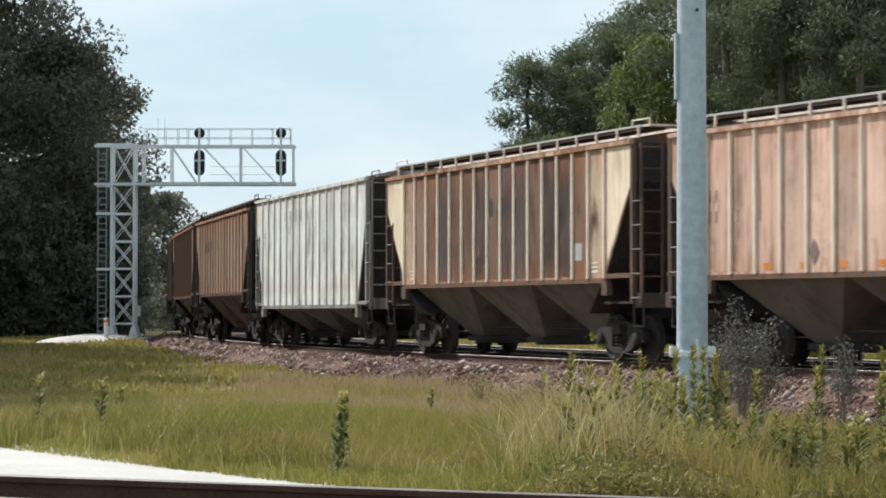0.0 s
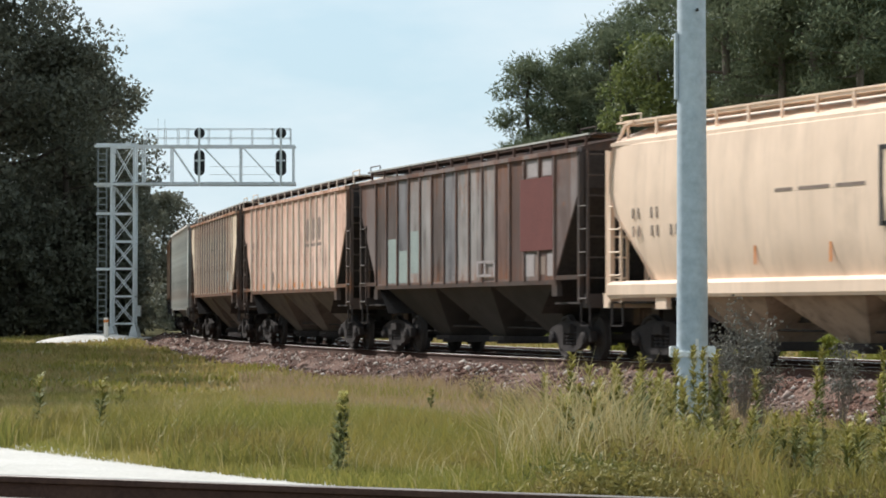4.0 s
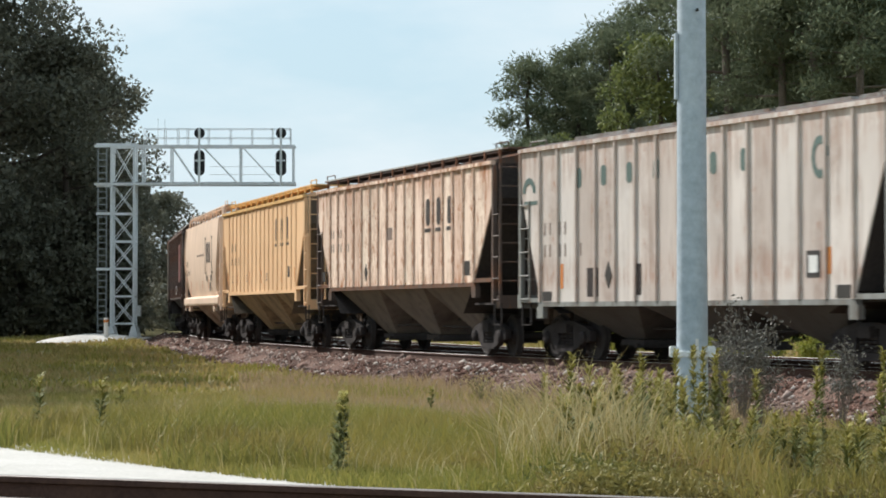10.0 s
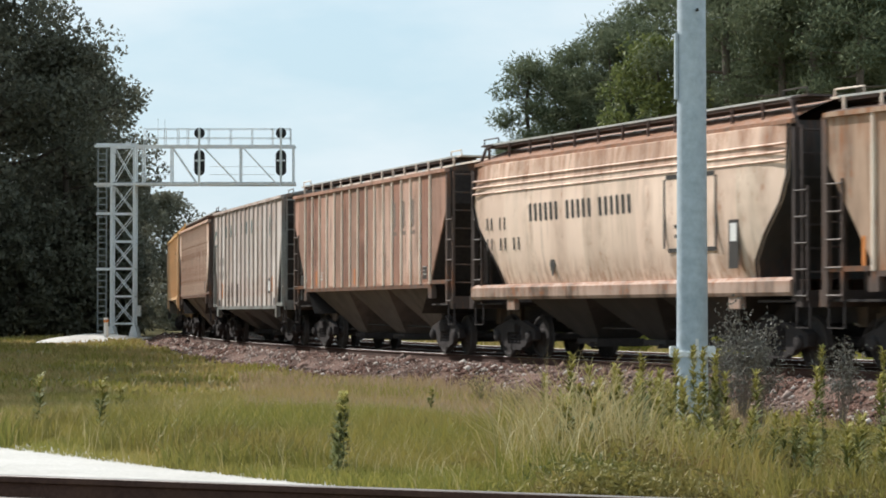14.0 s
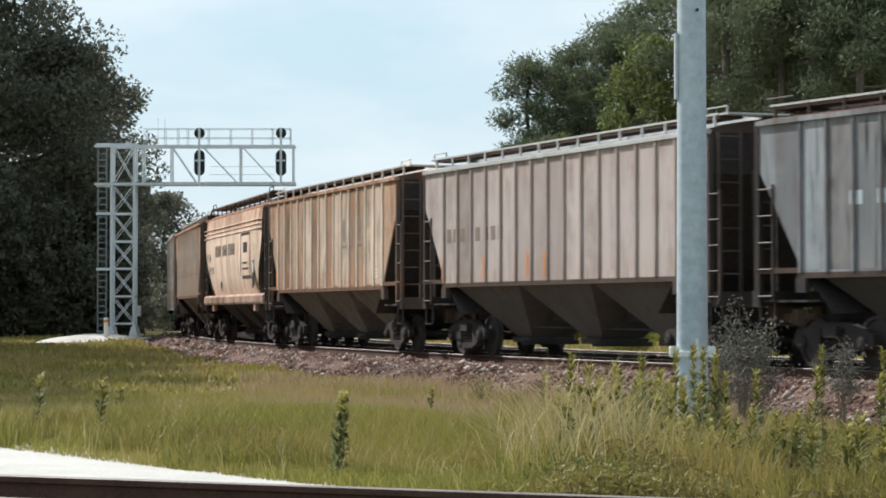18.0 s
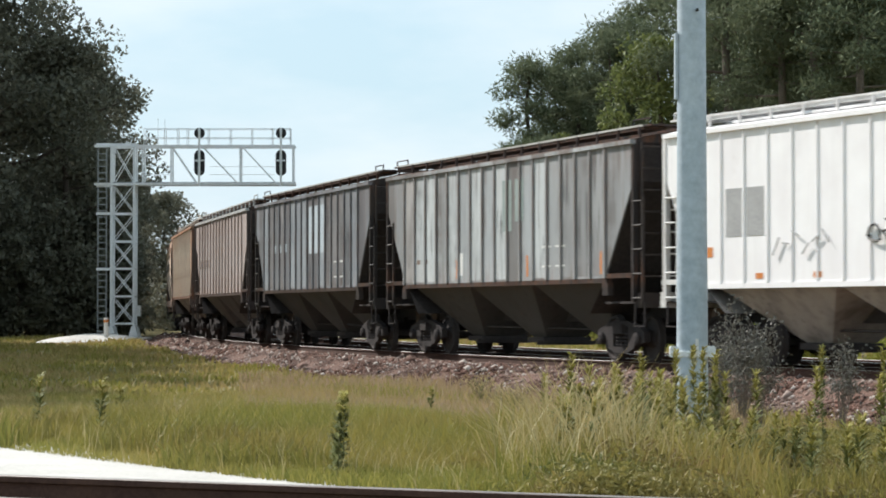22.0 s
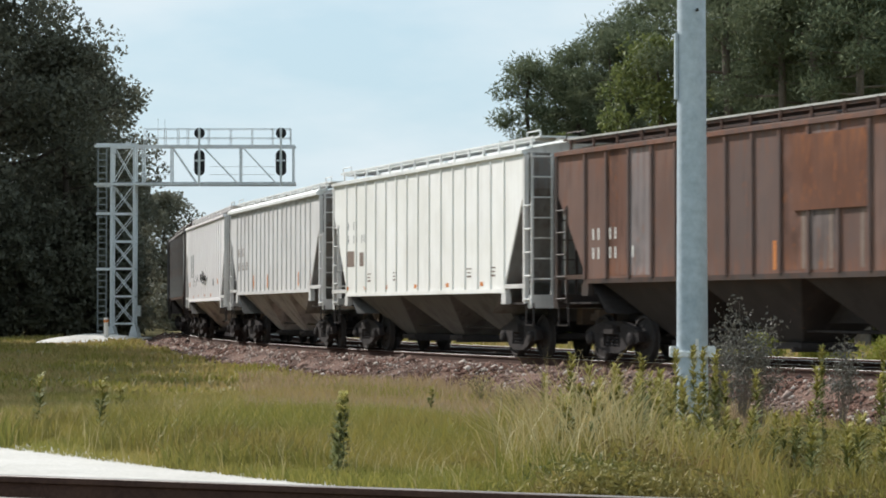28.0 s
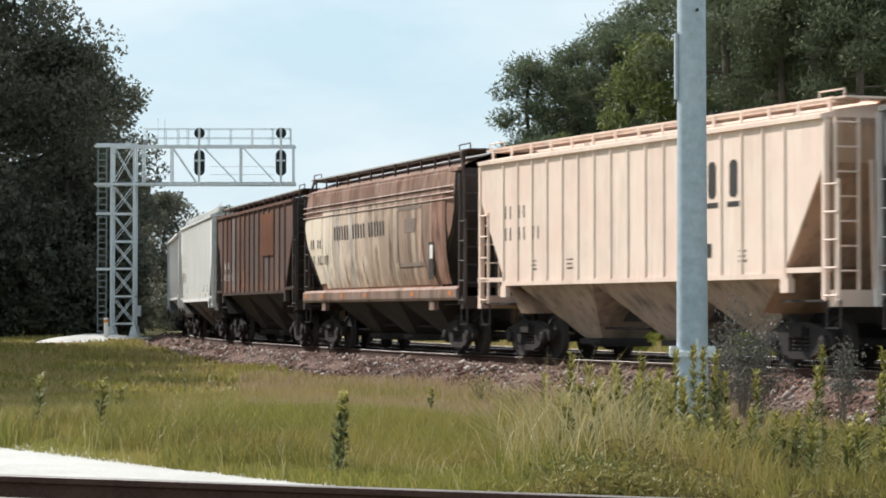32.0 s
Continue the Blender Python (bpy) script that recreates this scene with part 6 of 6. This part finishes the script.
def plant_at(x, y, turn):
    return Matrix.Translation((x, y, gz1(x, y))) @ Matrix.Rotation(radians(turn), 4, 'Z')


def set_tree(tree, x, y, turn):
    tree.matrix_world = plant_at(x, y, turn)
    return tree


PINES = [make_tree("pine_tree", h, 'pine', 100 + i, "dark green pine with an uneven crown at the wood's edge") for i, h in enumerate((12.6, 14.6, 16.8, 13.6, 21.0))]
OAKS = [make_tree("oak_tree", h, 'oak', 200 + i, "dense dark broad-crowned tree in shade beside the line") for i, h in enumerate((23.5, 16.0, 11.0, 7.0))]
BROADS = [make_tree("broadleaf_tree", h, 'broad', 300 + i, "lighter green leafy tree among the pines") for i, h in enumerate((12.2, 8.5, 5.0))]
for ob in PINES:
    ob["group"] = "pines of the far wood"
for ob in OAKS:
    ob["group"] = "dark trees by the signal bridge"
for ob in BROADS:
    ob["group"] = "leafy trees of the far wood"
# the wood beyond the tracks
set_tree(PINES[0], 3.8, 110, 10)
set_tree(PINES[1], 8.2, 112, 60)
set_tree(PINES[2], 12.8, 108, 200)
set_tree(PINES[3], 6.1, 113, 130)
set_tree(PINES[4], 14.6, 117, 40)
for v, x, y, a in ((2, 10.3, 119, 20), (2, 15.6, 112, 75), (1, 17.6, 106, 160), (4, 18.2, 114, 250), (1, 13.9, 121, 310), (3, 10.8, 104, 95), (0, 4.9, 114, 200), (3, 7.0, 110, 15), (4, 21.5, 110, 45), (2, 20.3, 103, 10), (3, 15.0, 101, 220), (0, 6.4, 122, 280), (2, 26.5, 112, 130), (4, 16.0, 110, 330), (4, 19.4, 106, 190), (3, 8.7, 126, 15), (1, 14.2, 98, 145), (1, 18.3, 97, 35), (2, 23.4, 100, 300)):
    copy_thing(PINES[v], plant_at(x, y, a))
TALL = [make_tree("pine_tree", h, 'tall', 150 + i, "tall pine with a bare pale trunk at the wood's edge") for i, h in enumerate((17.5, 15.5))]
for ob in TALL:
    ob["group"] = "pines of the far wood"
LOW = make_tree("pine_tree", 8.6, 'pine', 160, "low bushy young pine at the wood's edge")
LOW["group"] = "pines of the far wood"
set_tree(LOW, 4.6, 105, 0)
for x, y, a in ((6.0, 107, 140), (3.5, 107, 250), (7.2, 104, 60)):
    copy_thing(LOW, plant_at(x, y, a))
set_tree(TALL[0], 13.7, 92, 0)
set_tree(TALL[1], 15.7, 94, 120)
for v, x, y, a in ((0, 11.0, 97, 70), (1, 14.9, 90, 200), (0, 16.6, 93, 300), (1, 12.5, 93, 30)):
    copy_thing(TALL[v], plant_at(x, y, a))
set_tree(BROADS[0], 8.4, 99, 30)
set_tree(BROADS[1], 12.2, 97, 80)
set_tree(BROADS[2], 6.2, 99, 140)
for v, x, y, a in ((1, 18.5, 93, 20), (2, 9.3, 96, 260), (2, 13.8, 91, 40), (1, 5.2, 106, 170), (2, 17.2, 90, 75), (1, 9.6, 101, 200)):
    copy_thing(BROADS[v], plant_at(x, y, a))
# the dark trees on the near side of the bend
set_tree(OAKS[0], -24.4, 136, 0)
set_tree(OAKS[1], -20.3, 137, 70)
set_tree(OAKS[2], -24.4, 196, 10)
set_tree(OAKS[3], -22.4, 133, 200)
for v, x, y, a in ((1, -26.6, 106, 45), (1, -27.5, 96, 145), (2, -29.0, 115, 235), (2, -24.4, 88, 300), (1, -30.0, 126, 15), (0, -26.6, 138, 300), (0, -30.5, 133, 120), (1, -24.0, 147, 150), (1, -21.4, 152, 300), (2, -19.6, 141, 30), (3, -26.5, 131, 20), (3, -19.2, 145, 90), (3, -18.9, 138, 250), (2, -22.6, 204, 200), (3, -20.6, 198, 50), (3, -23.6, 188, 140), (3, -25.5, 127, 330), (2, -24.8, 168, 160), (3, -21.0, 160, 10), (3, -21.6, 172, 75)):
    copy_thing(OAKS[v], plant_at(x, y, a))
# trees beside the field, whose shade falls on the grass
for v, x, y, a in ((2, -15.2, 51.5, 60), (2, -16.5, 58.0, 170), (1, -21.5, 79.0, 20), (1, -20.0, 70.0, 100), (1, -23.5, 97.0, 0), (1, -22.0, 88.0, 50)):
    copy_thing(OAKS[v], plant_at(x, y, a))

# thickets under the trees


def thicket(name, spots_, mat, leaf, per, seed, label):
    rg = np.random.default_rng(seed)
    cc, ff_, n0 = [], [], 0
    for x, y, h, r in spots_:
        z = gz1(x, y)
        pts, d = shell(per, (x, y, z + h * 0.45), (r, r, h * 0.6), rg, 0.35)
        pts = pts[pts[:, 2] > z]
        co, f = leaf_quads(pts, leaf, leaf * 0.55, rg, 0.2)
        cc.append(co)
        ff_.append(f + n0)
        n0 += len(co)
    return tagged(new(name, big_mesh(name, np.concatenate(cc), np.concatenate(ff_), mat)), label, "undergrowth", kind="stuff")


ur = random.Random(21)
thicket("undergrowth", [(-18.6 - 22 * ur.random(), 132 + 30 * ur.random(), ur.uniform(2.0, 4.5), ur.uniform(1.2, 2.2)) for k in range(90)], M_OAK, 0.34, 420, 31, "dark undergrowth beneath the shady trees")
thicket("undergrowth", [(-19.5 - 12 * ur.random(), 175 + 60 * ur.random(), ur.uniform(2.5, 5.0), ur.uniform(1.6, 2.6)) for k in range(60)], M_OAK, 0.4, 380, 32, "dark undergrowth farther along the bend")
thicket("undergrowth", [(2.5 + 26 * ur.random(), 92 + 34 * ur.random(), ur.uniform(2.0, 4.0), ur.uniform(1.3, 2.2)) for k in range(90)], M_BROAD, 0.32, 380, 33, "green undergrowth at the wood's edge")

# far woods that close the horizon
rg = np.random.default_rng(77)
fc, ff, n0 = [], [], 0
for i in range(420):
    a = -1.25 + 2.5 * i / 420
    dist = 330 + 60 * math.sin(i * 1.7) + 25 * math.sin(i * 0.37)
    x, y = math.sin(a) * dist, math.cos(a) * dist
    h = 7.0 + 2.0 * math.sin(i * 0.9) + rg.uniform(-1, 1)
    pts, d = shell(150, (x, y, h * 0.42 - 0.4), (4.2, 4.2, h * 0.58), rg, 0.5)
    co, f = leaf_quads(pts, 1.3, 0.8, rg, 0.1, d * 0.6)
    fc.append(co)
    ff.append(f + n0)
    n0 += len(co)
tagged(new("far_woods", big_mesh("far_woods", np.concatenate(fc), np.concatenate(ff), M_OAK)), "distant dark green woods along the horizon", "woods", kind="stuff")


def on_road(x, y):
    """True where the white road or the crossing line lies."""
    sd = (x - SPUR_P[0]) * SPUR_N[0] + (y - SPUR_P[1]) * SPUR_N[1]
    edge = np.interp(x, [-9.6, -8.2, -6.8, -5.5, -4.25, -3.05, -1.95, -0.9, 0.05, 0.6], [32.6, 29.6, 26.8, 24.3, 22.0, 19.9, 18.1, 16.5, 15.3, 14.6])
    pad = ((x + 15.9) / 2.1) ** 2 + ((y - 114.5) / 9.3) ** 2 < 1
    return (sd < 0.12) | ((x < 0.6) & (y < edge)) | pad


def patch(x, y, s, p=0.0):
    return 0.5 + 0.25 * np.sin(x * 1.3 * s + 1.7 * np.sin(y * 0.5 * s + p) + p) + 0.25 * np.sin(y * 0.9 * s + 1.3 * np.sin(x * 0.8 * s) + 2 * p)


def blades(name, n, d0, d1, power, h0, h1, width, lean, mat, label, seed, xmin=-0.2, xmax=0.2, taper=1.0, margin=-1.25, beyond=None, thin_verge=False, clump=0.0):
    """A stand of grass blades over the field between depths d0 and d1."""
    rg = np.random.default_rng(seed)
    y = d0 + (d1 - d0) * rg.uniform(0, 1, n) ** power
    x = y * rg.uniform(xmin, xmax, n)
    off, _ = line_offset(x, y)
    # thin ragged edge towards the ballast
    keep = (off < margin - 0.9 * rg.uniform(0, 1, n) ** 2 * patch(x, y, 1.5)) & ~on_road(x, y)
    if clump:
        keep &= patch(x, y, 2.1, seed) * (0.6 + 0.4 * patch(x, y, 5.3, 2.0)) > clump
    if thin_verge:
        keep &= rg.uniform(0, 1, n) > 0.85 * smooth01((x / y - 0.05) / 0.04) * smooth01((21.0 - y) / 4.0)
    if beyond is not None:
        keep = off > beyond
    x, y, off = x[keep], y[keep], off[keep]
    n = len(x)
    g = ground_z(x, y, off)
    hh = (h0 + (h1 - h0) * patch(x, y, 0.55, seed)) * rg.uniform(0.55, 1.25, n)
    a = rg.uniform(0, 6.283, n)
    ln = lean * rg.uniform(0.2, 1.3, n) * hh
    dx, dy = np.cos(a) * ln, np.sin(a) * ln
    wa = rg.uniform(-0.9, 0.9, n)
    wx, wy = np.cos(wa) * width * 0.5, np.sin(wa) * width * 0.5
    P = np.empty((n, 5, 3))
    P[:, 0] = np.stack([x - wx, y - wy, g - 0.03], 1)
    P[:, 1] = np.stack([x + wx, y + wy, g - 0.03], 1)
    P[:, 2] = np.stack([x + dx * 0.35 - wx * taper, y + dy * 0.35 - wy * taper, g + hh * 0.6], 1)
    P[:, 3] = np.stack([x + dx * 0.35 + wx * taper, y + dy * 0.35 + wy * taper, g + hh * 0.6], 1)
    P[:, 4] = np.stack([x + dx, y + dy, g + hh * 0.97], 1)
    k = 5 * np.arange(n)[:, None]
    f = np.concatenate([k + np.array([[0, 1, 3]]), k + np.array([[0, 3, 2]]), k + np.array([[2, 3, 4]])], 1).reshape(-1, 3)
    ob = new(name, big_mesh(name, P.reshape(-1, 3), f, mat))
    return tagged(ob, label, "grass", kind="stuff")


blades("grass", 135000, 14.3, 30.0, 1.15, 0.06, 0.36, 0.0075, 0.55, M_GRASSN, "tall fresh green grass of the near field", 1, thin_verge=True)
blades("grass", 105000, 24.0, 50.0, 1.1, 0.05, 0.34, 0.011, 0.65, M_GRASS, "yellow-green grass of the field", 2)
blades("grass", 52000, 44.0, 125.0, 0.9, 0.08, 0.24, 0.045, 0.7, M_GRASS, "yellowing short grass towards the tracks", 3)
blades("dry_grass", 4500, 15.0, 46.0, 1.1, 0.25, 0.46, 0.004, 0.6, M_STRAW, "thin straw-coloured dry grass stalks", 4)
blades("dry_grass", 16000, 26.0, 60.0, 1.0, 0.22, 0.42, 0.014, 0.5, M_SEED, "haze of pinkish brown grass seed heads", 7, -0.08, 0.12)
blades("tall_grass", 7000, 16.0, 28.0, 1.0, 0.25, 0.60, 0.008, 0.5, M_GRASSN, "tall rank grass round the pole", 5, 0.02, 0.13)
blades("dry_grass", 1500, 16.0, 27.0, 1.0, 0.35, 0.80, 0.006, 0.8, M_STRAW, "arching straw-coloured grass stalks", 6, 0.02, 0.11)
blades("dry_grass", 520, 16.5, 24.0, 1.0, 0.6, 1.0, 0.008, 0.7, M_STRAW, "tall arching straw-coloured grass by the pole", 9, 0.035, 0.08)
blades("grass", 26000, 52.0, 130.0, 1.0, 0.2, 0.5, 0.05, 0.6, M_GRASS, "rough yellow-green grass beyond the tracks", 8, -0.09, 0.24, beyond=9.2)

blades("grass", 60000, 15.0, 36.0, 1.1, 0.10, 0.34, 0.011, 0.55, M_TUFT, "darker green tufts of rank grass in the field", 12, clump=0.55)

# leafy herbs between the crossing line and the ballast
hg = np.random.default_rng(55)
hn = 7000
hy = 14.1 + 16.9 * hg.uniform(0, 1, hn)
hx = hy * hg.uniform(0.005, 0.2, hn)
hoff, _ = line_offset(hx, hy)
hk = (hoff < -2.4) & ~on_road(hx, hy) & (patch(hx, hy, 1.3, 2.0) > np.where(hy < 18.5, 0.26, np.where(hx / hy > 0.115, 0.40, 0.46)))
hx, hy, hoff = hx[hk], hy[hk], hoff[hk]
hz = ground_z(hx, hy, hoff)
hright = smooth01((hx / hy - 0.10) / 0.025)
hh = (0.10 + 0.30 * patch(hx, hy, 2.3, 4.0) * hg.uniform(0.3, 1.5, len(hx)) + 0.22 * (hg.uniform(0, 1, len(hx)) > 0.93)) * (1.20 - 0.55 * hright) * (0.5 + 0.5 * smooth01((hy - 16.0) / 6.0)) * (0.45 + 0.55 * smooth01((hx / hy - 0.015) / 0.045))
pp = []
for x, y, z, h in zip(hx, hy, hz, hh):
    m = int(34 + 50 * h)
    u = hg.uniform(0.1, 1.0, m)
    pp.append(np.stack([x + hg.normal(0, 0.10, m) * (1.1 - 0.5 * u), y + hg.normal(0, 0.10, m), z + h * u], 1))
hco, hf = leaf_quads(np.concatenate(pp), 0.056, 0.017, hg, 0.5)
tagged(new("herbs", big_mesh("herbs", hco, hf, M_HERB)), "low leafy yellow-green herbs crowding the verge", "herbs", kind="stuff")

# darker broad-leaved herbs in clumps over the field and the verge
cg = np.random.default_rng(56)
cn = 4600
cy = 14.4 + 21.0 * cg.uniform(0, 1, cn) ** 1.2
cx = cy * cg.uniform(-0.17, 0.19, cn)
coff, _ = line_offset(cx, cy)
ck = (coff < -2.2) & ~on_road(cx, cy) & (patch(cx, cy, 1.6, 5.0) > np.where(cx / cy > 0.03, np.where(cy < 19.0, 0.34, 0.48), 1.5))
cx, cy, coff = cx[ck], cy[ck], coff[ck]
cz = ground_z(cx, cy, coff)
ch = (0.10 + 0.26 * patch(cx, cy, 2.0, 1.0)) * (0.6 + 0.4 * smooth01((cy - 16.0) / 6.0)) * cg.uniform(0.6, 1.3, len(cx)) * (1.0 + 0.5 * smooth01((cx / cy - 0.03) / 0.04)) * (1.0 - 0.5 * smooth01((cx / cy - 0.10) / 0.025))
pp = []
for x, y, z, h in zip(cx, cy, cz, ch):
    m = int(20 + 45 * h)
    u = cg.uniform(0.1, 1.0, m)
    pp.append(np.stack([x + cg.normal(0, 0.09, m), y + cg.normal(0, 0.09, m), z + h * u], 1))
cco, cf = leaf_quads(np.concatenate(pp), 0.060, 0.021, cg, 0.4)
tagged(new("herbs", big_mesh("herbs", cco, cf, M_CLUMP)), "dark green broad-leaved herbs in loose clumps", "herbs", kind="stuff")


def make_weed(h, seed, leaves=90, spread=1.0):
    """An upright weed: a stem with narrow leaves all the way up."""
    rg = np.random.default_rng(seed)
    w = new("weed")
    tagged(w, "upright leafy weed with narrow leaves in the grass", "weed", "upright weeds")
    stem = MB()
    p = Vector((0, 0, -0.05))
    pts = [p]
    for i in range(5):
        q = p + Vector((rg.uniform(-0.02, 0.02), rg.uniform(-0.02, 0.02), (h + 0.05) / 5))
        stem.tube(p, q, 0.007 - i * 0.001, 5, 0.006 - i * 0.001)
        p = q
        pts.append(p)
    part("stem", stem, M_STEM, w)
    for nm, lo, hi, cnt, mat, ll in (("foliage", 0.08, 0.8, leaves, M_WEED, 0.15), ("young_foliage", 0.72, 1.02, leaves // 2, M_WEEDTOP, 0.11)):
        u = rg.uniform(lo, hi, cnt)
        a = rg.uniform(0, 6.283, cnt)
        base = np.stack([np.interp(u * h, [q.z for q in pts], [q.x for q in pts]), np.interp(u * h, [q.z for q in pts], [q.y for q in pts]), u * h], 1)
        out = np.stack([np.cos(a), np.sin(a), 0.25 + 0.6 * u], 1)
        out /= np.linalg.norm(out, axis=1)[:, None]
        L = ll * spread * rg.uniform(0.6, 1.2, cnt)[:, None]
        side = np.stack([-np.sin(a), np.cos(a), np.zeros(cnt)], 1) * 0.013
        mid = base + out * L * 0.5 + np.array([0, 0, 0.008])
        tip = base + out * L - np.array([0, 0, 0.02])
        co = np.stack([base, mid + side, tip, mid - side], 1).reshape(-1, 3)
        k = 4 * np.arange(cnt)[:, None]
        f = (k + np.array([[0, 1, 2, 3]]))
        part(nm, big_mesh(nm, co, f, mat), None, w)
    return w


def px_place(px, d):
    return (px - 784.0) / 4483.0 * d, d


WEEDS = [make_weed(h, 400 + i, n) for i, (h, n) in enumerate(((0.75, 110), (1.05, 150), (1.28, 190), (0.55, 80)))]
WEEDS.append(make_weed(0.60, 404, 130, 0.5))
spots = [(0, 1110, 24.0), (1, 1150, 26.5), (2, 1228, 27.5), (3, 1330, 25.0), (4, 597, 17.0)]
for (v, px, d), w in zip(spots, WEEDS):
    x, y = px_place(px, d)
    w.matrix_world = plant_at(x, y, 30 * v)
wr = random.Random(9)
more_spots = [(4, 606, 17.3), (4, 591, 17.2), (3, 210, 28.0), (1, 1133, 26.2), (1, 1170, 27.0), (2, 1195, 26.2), (1, 1212, 25.0), (2, 1243, 26.8), (1, 1270, 27.2), (2, 1262, 25.8), (1, 1285, 26.0), (2, 1452, 28.5), (1, 1440, 27.8), (1, 965, 27.0), (0, 975, 25.5), (1, 1060, 26.0), (1, 1085, 27.3), (1, 1560, 25.0), (2, 1566, 27.0), (1, 1335, 26.5), (2, 1140, 25.5), (1, 1205, 24.6)]
for k in range(46):
    px = 940 + 640 * wr.random()
    more_spots.append((wr.choice((0, 3, 3)), px, wr.uniform(17.5, 27.0)))
for k in range(66):
    more_spots.append((wr.choice((0, 0, 3, 1, 3)), 1000 + 290 * wr.random(), wr.uniform(21.0, 28.0)))
for k in range(3):
    more_spots.append((3, 40 + 880 * wr.random(), wr.uniform(21, 40)))
for v, px, d in more_spots:
    x, y = px_place(px, d)
    if not on_road(np.array([x]), np.array([y]))[0]:
        copy_thing(WEEDS[v], plant_at(x, y, wr.uniform(0, 360)))


def make_shrub(name, h, rad, n_twig, mat, leaf, per, seed, label, category, twigmat=None):
    rg = np.random.default_rng(seed)
    rr = random.Random(seed)
    sh = new(name)
    tagged(sh, label, category)
    tw = MB()
    tips = []
    for i in range(n_twig):
        a, s = rr.uniform(0, 6.283), rr.uniform(0.15, 1.0)
        b = Vector((math.cos(a) * rad * s, math.sin(a) * rad * s, h * rr.uniform(0.5, 1.0) * (1.1 - 0.35 * s)))
        m = b * 0.5 + Vector((rr.uniform(-0.06, 0.06), rr.uniform(-0.06, 0.06), h * 0.08))
        tw.tube((0, 0, -0.05), m, 0.007, 4, 0.005).tube(m, b, 0.005, 4, 0.002)
        tips += [b, m.lerp(b, 0.5), m.lerp(b, 0.8)]
        for k in range(2):
            c_ = m.lerp(b, 0.3 + 0.3 * k) + Vector((rr.uniform(-0.18, 0.18), rr.uniform(-0.18, 0.18), rr.uniform(0.05, 0.2)))
            tw.tube(m.lerp(b, 0.3 * k + 0.1), c_, 0.003, 4, 0.0015)
            tips.append(c_)
    part("branching", tw, twigmat or M_TWIG, sh)
    pts = np.concatenate([np.array(t) + rg.normal(0, 0.09, (per, 3)) * np.array((1, 1, 0.7)) for t in tips])
    co, f = leaf_quads(pts, leaf, leaf * 0.45, rg, 0.3)
    part("foliage", big_mesh("foliage", co, f, mat), None, sh)
    return sh


shr = make_shrub("shrub", 1.95, 0.6, 34, M_SHRUB, 0.062, 10, 500, "grey-green twiggy shrub at the ballast's foot", "shrub")
shr.matrix_world = plant_at(*px_place(1312, 35.5), 0)
small = make_shrub("shrub", 1.35, 0.3, 20, M_SHRUB, 0.055, 9, 501, "small grey-green twiggy shrub by the ballast", "shrub")
small.matrix_world = plant_at(*px_place(1488, 35.0), 0)
for px, d, a in ((1268, 34.5, 40), (1345, 36.0, 90)):
    copy_thing(small, plant_at(*px_place(px, d), a))
dry = make_shrub("dry_weed", 0.6, 0.4, 18, M_STRAW, 0.04, 3, 502, "dry straw-coloured weed on the ballast shoulder", "weed", M_STEM)
dry.matrix_world = plant_at(*px_place(1085, 39.0), 0)
for px, d, a in ((850, 45.0, 40), (1060, 38.0, 90), (910, 42.0, 130), (1120, 36.0, 250)):
    copy_thing(dry, plant_at(*px_place(px, d), a))

bush = make_shrub("bush", 1.15, 0.75, 34, M_BUSH, 0.10, 16, 503, "yellow-green sunlit bush beyond the tracks", "bush", M_STEM)
bush["group"] = "bushes beyond the tracks"
bx, by = on_line(-5.0, 9.9)
bush.matrix_world = plant_at(float(bx), float(by), 0)
for s, o, a in ((-9.5, 10.2, 40), (-12.5, 9.7, 130), (1.0, 10.4, 200), (6.0, 10.8, 280), (12.0, 10.2, 20), (-2.0, 10.9, 90), (19.0, 11.0, 160), (28.0, 11.5, 220), (-15.5, 10.6, 75), (-7.2, 10.4, 15), (-11.2, 10.9, 250), (-13.8, 10.3, 310), (3.6, 10.2, 60), (9.0, 10.6, 140), (15.5, 10.9, 290), (23.5, 10.8, 30)):
    x, y = on_line(s, o)
    copy_thing(bush, plant_at(float(x), float(y), a))

motions()
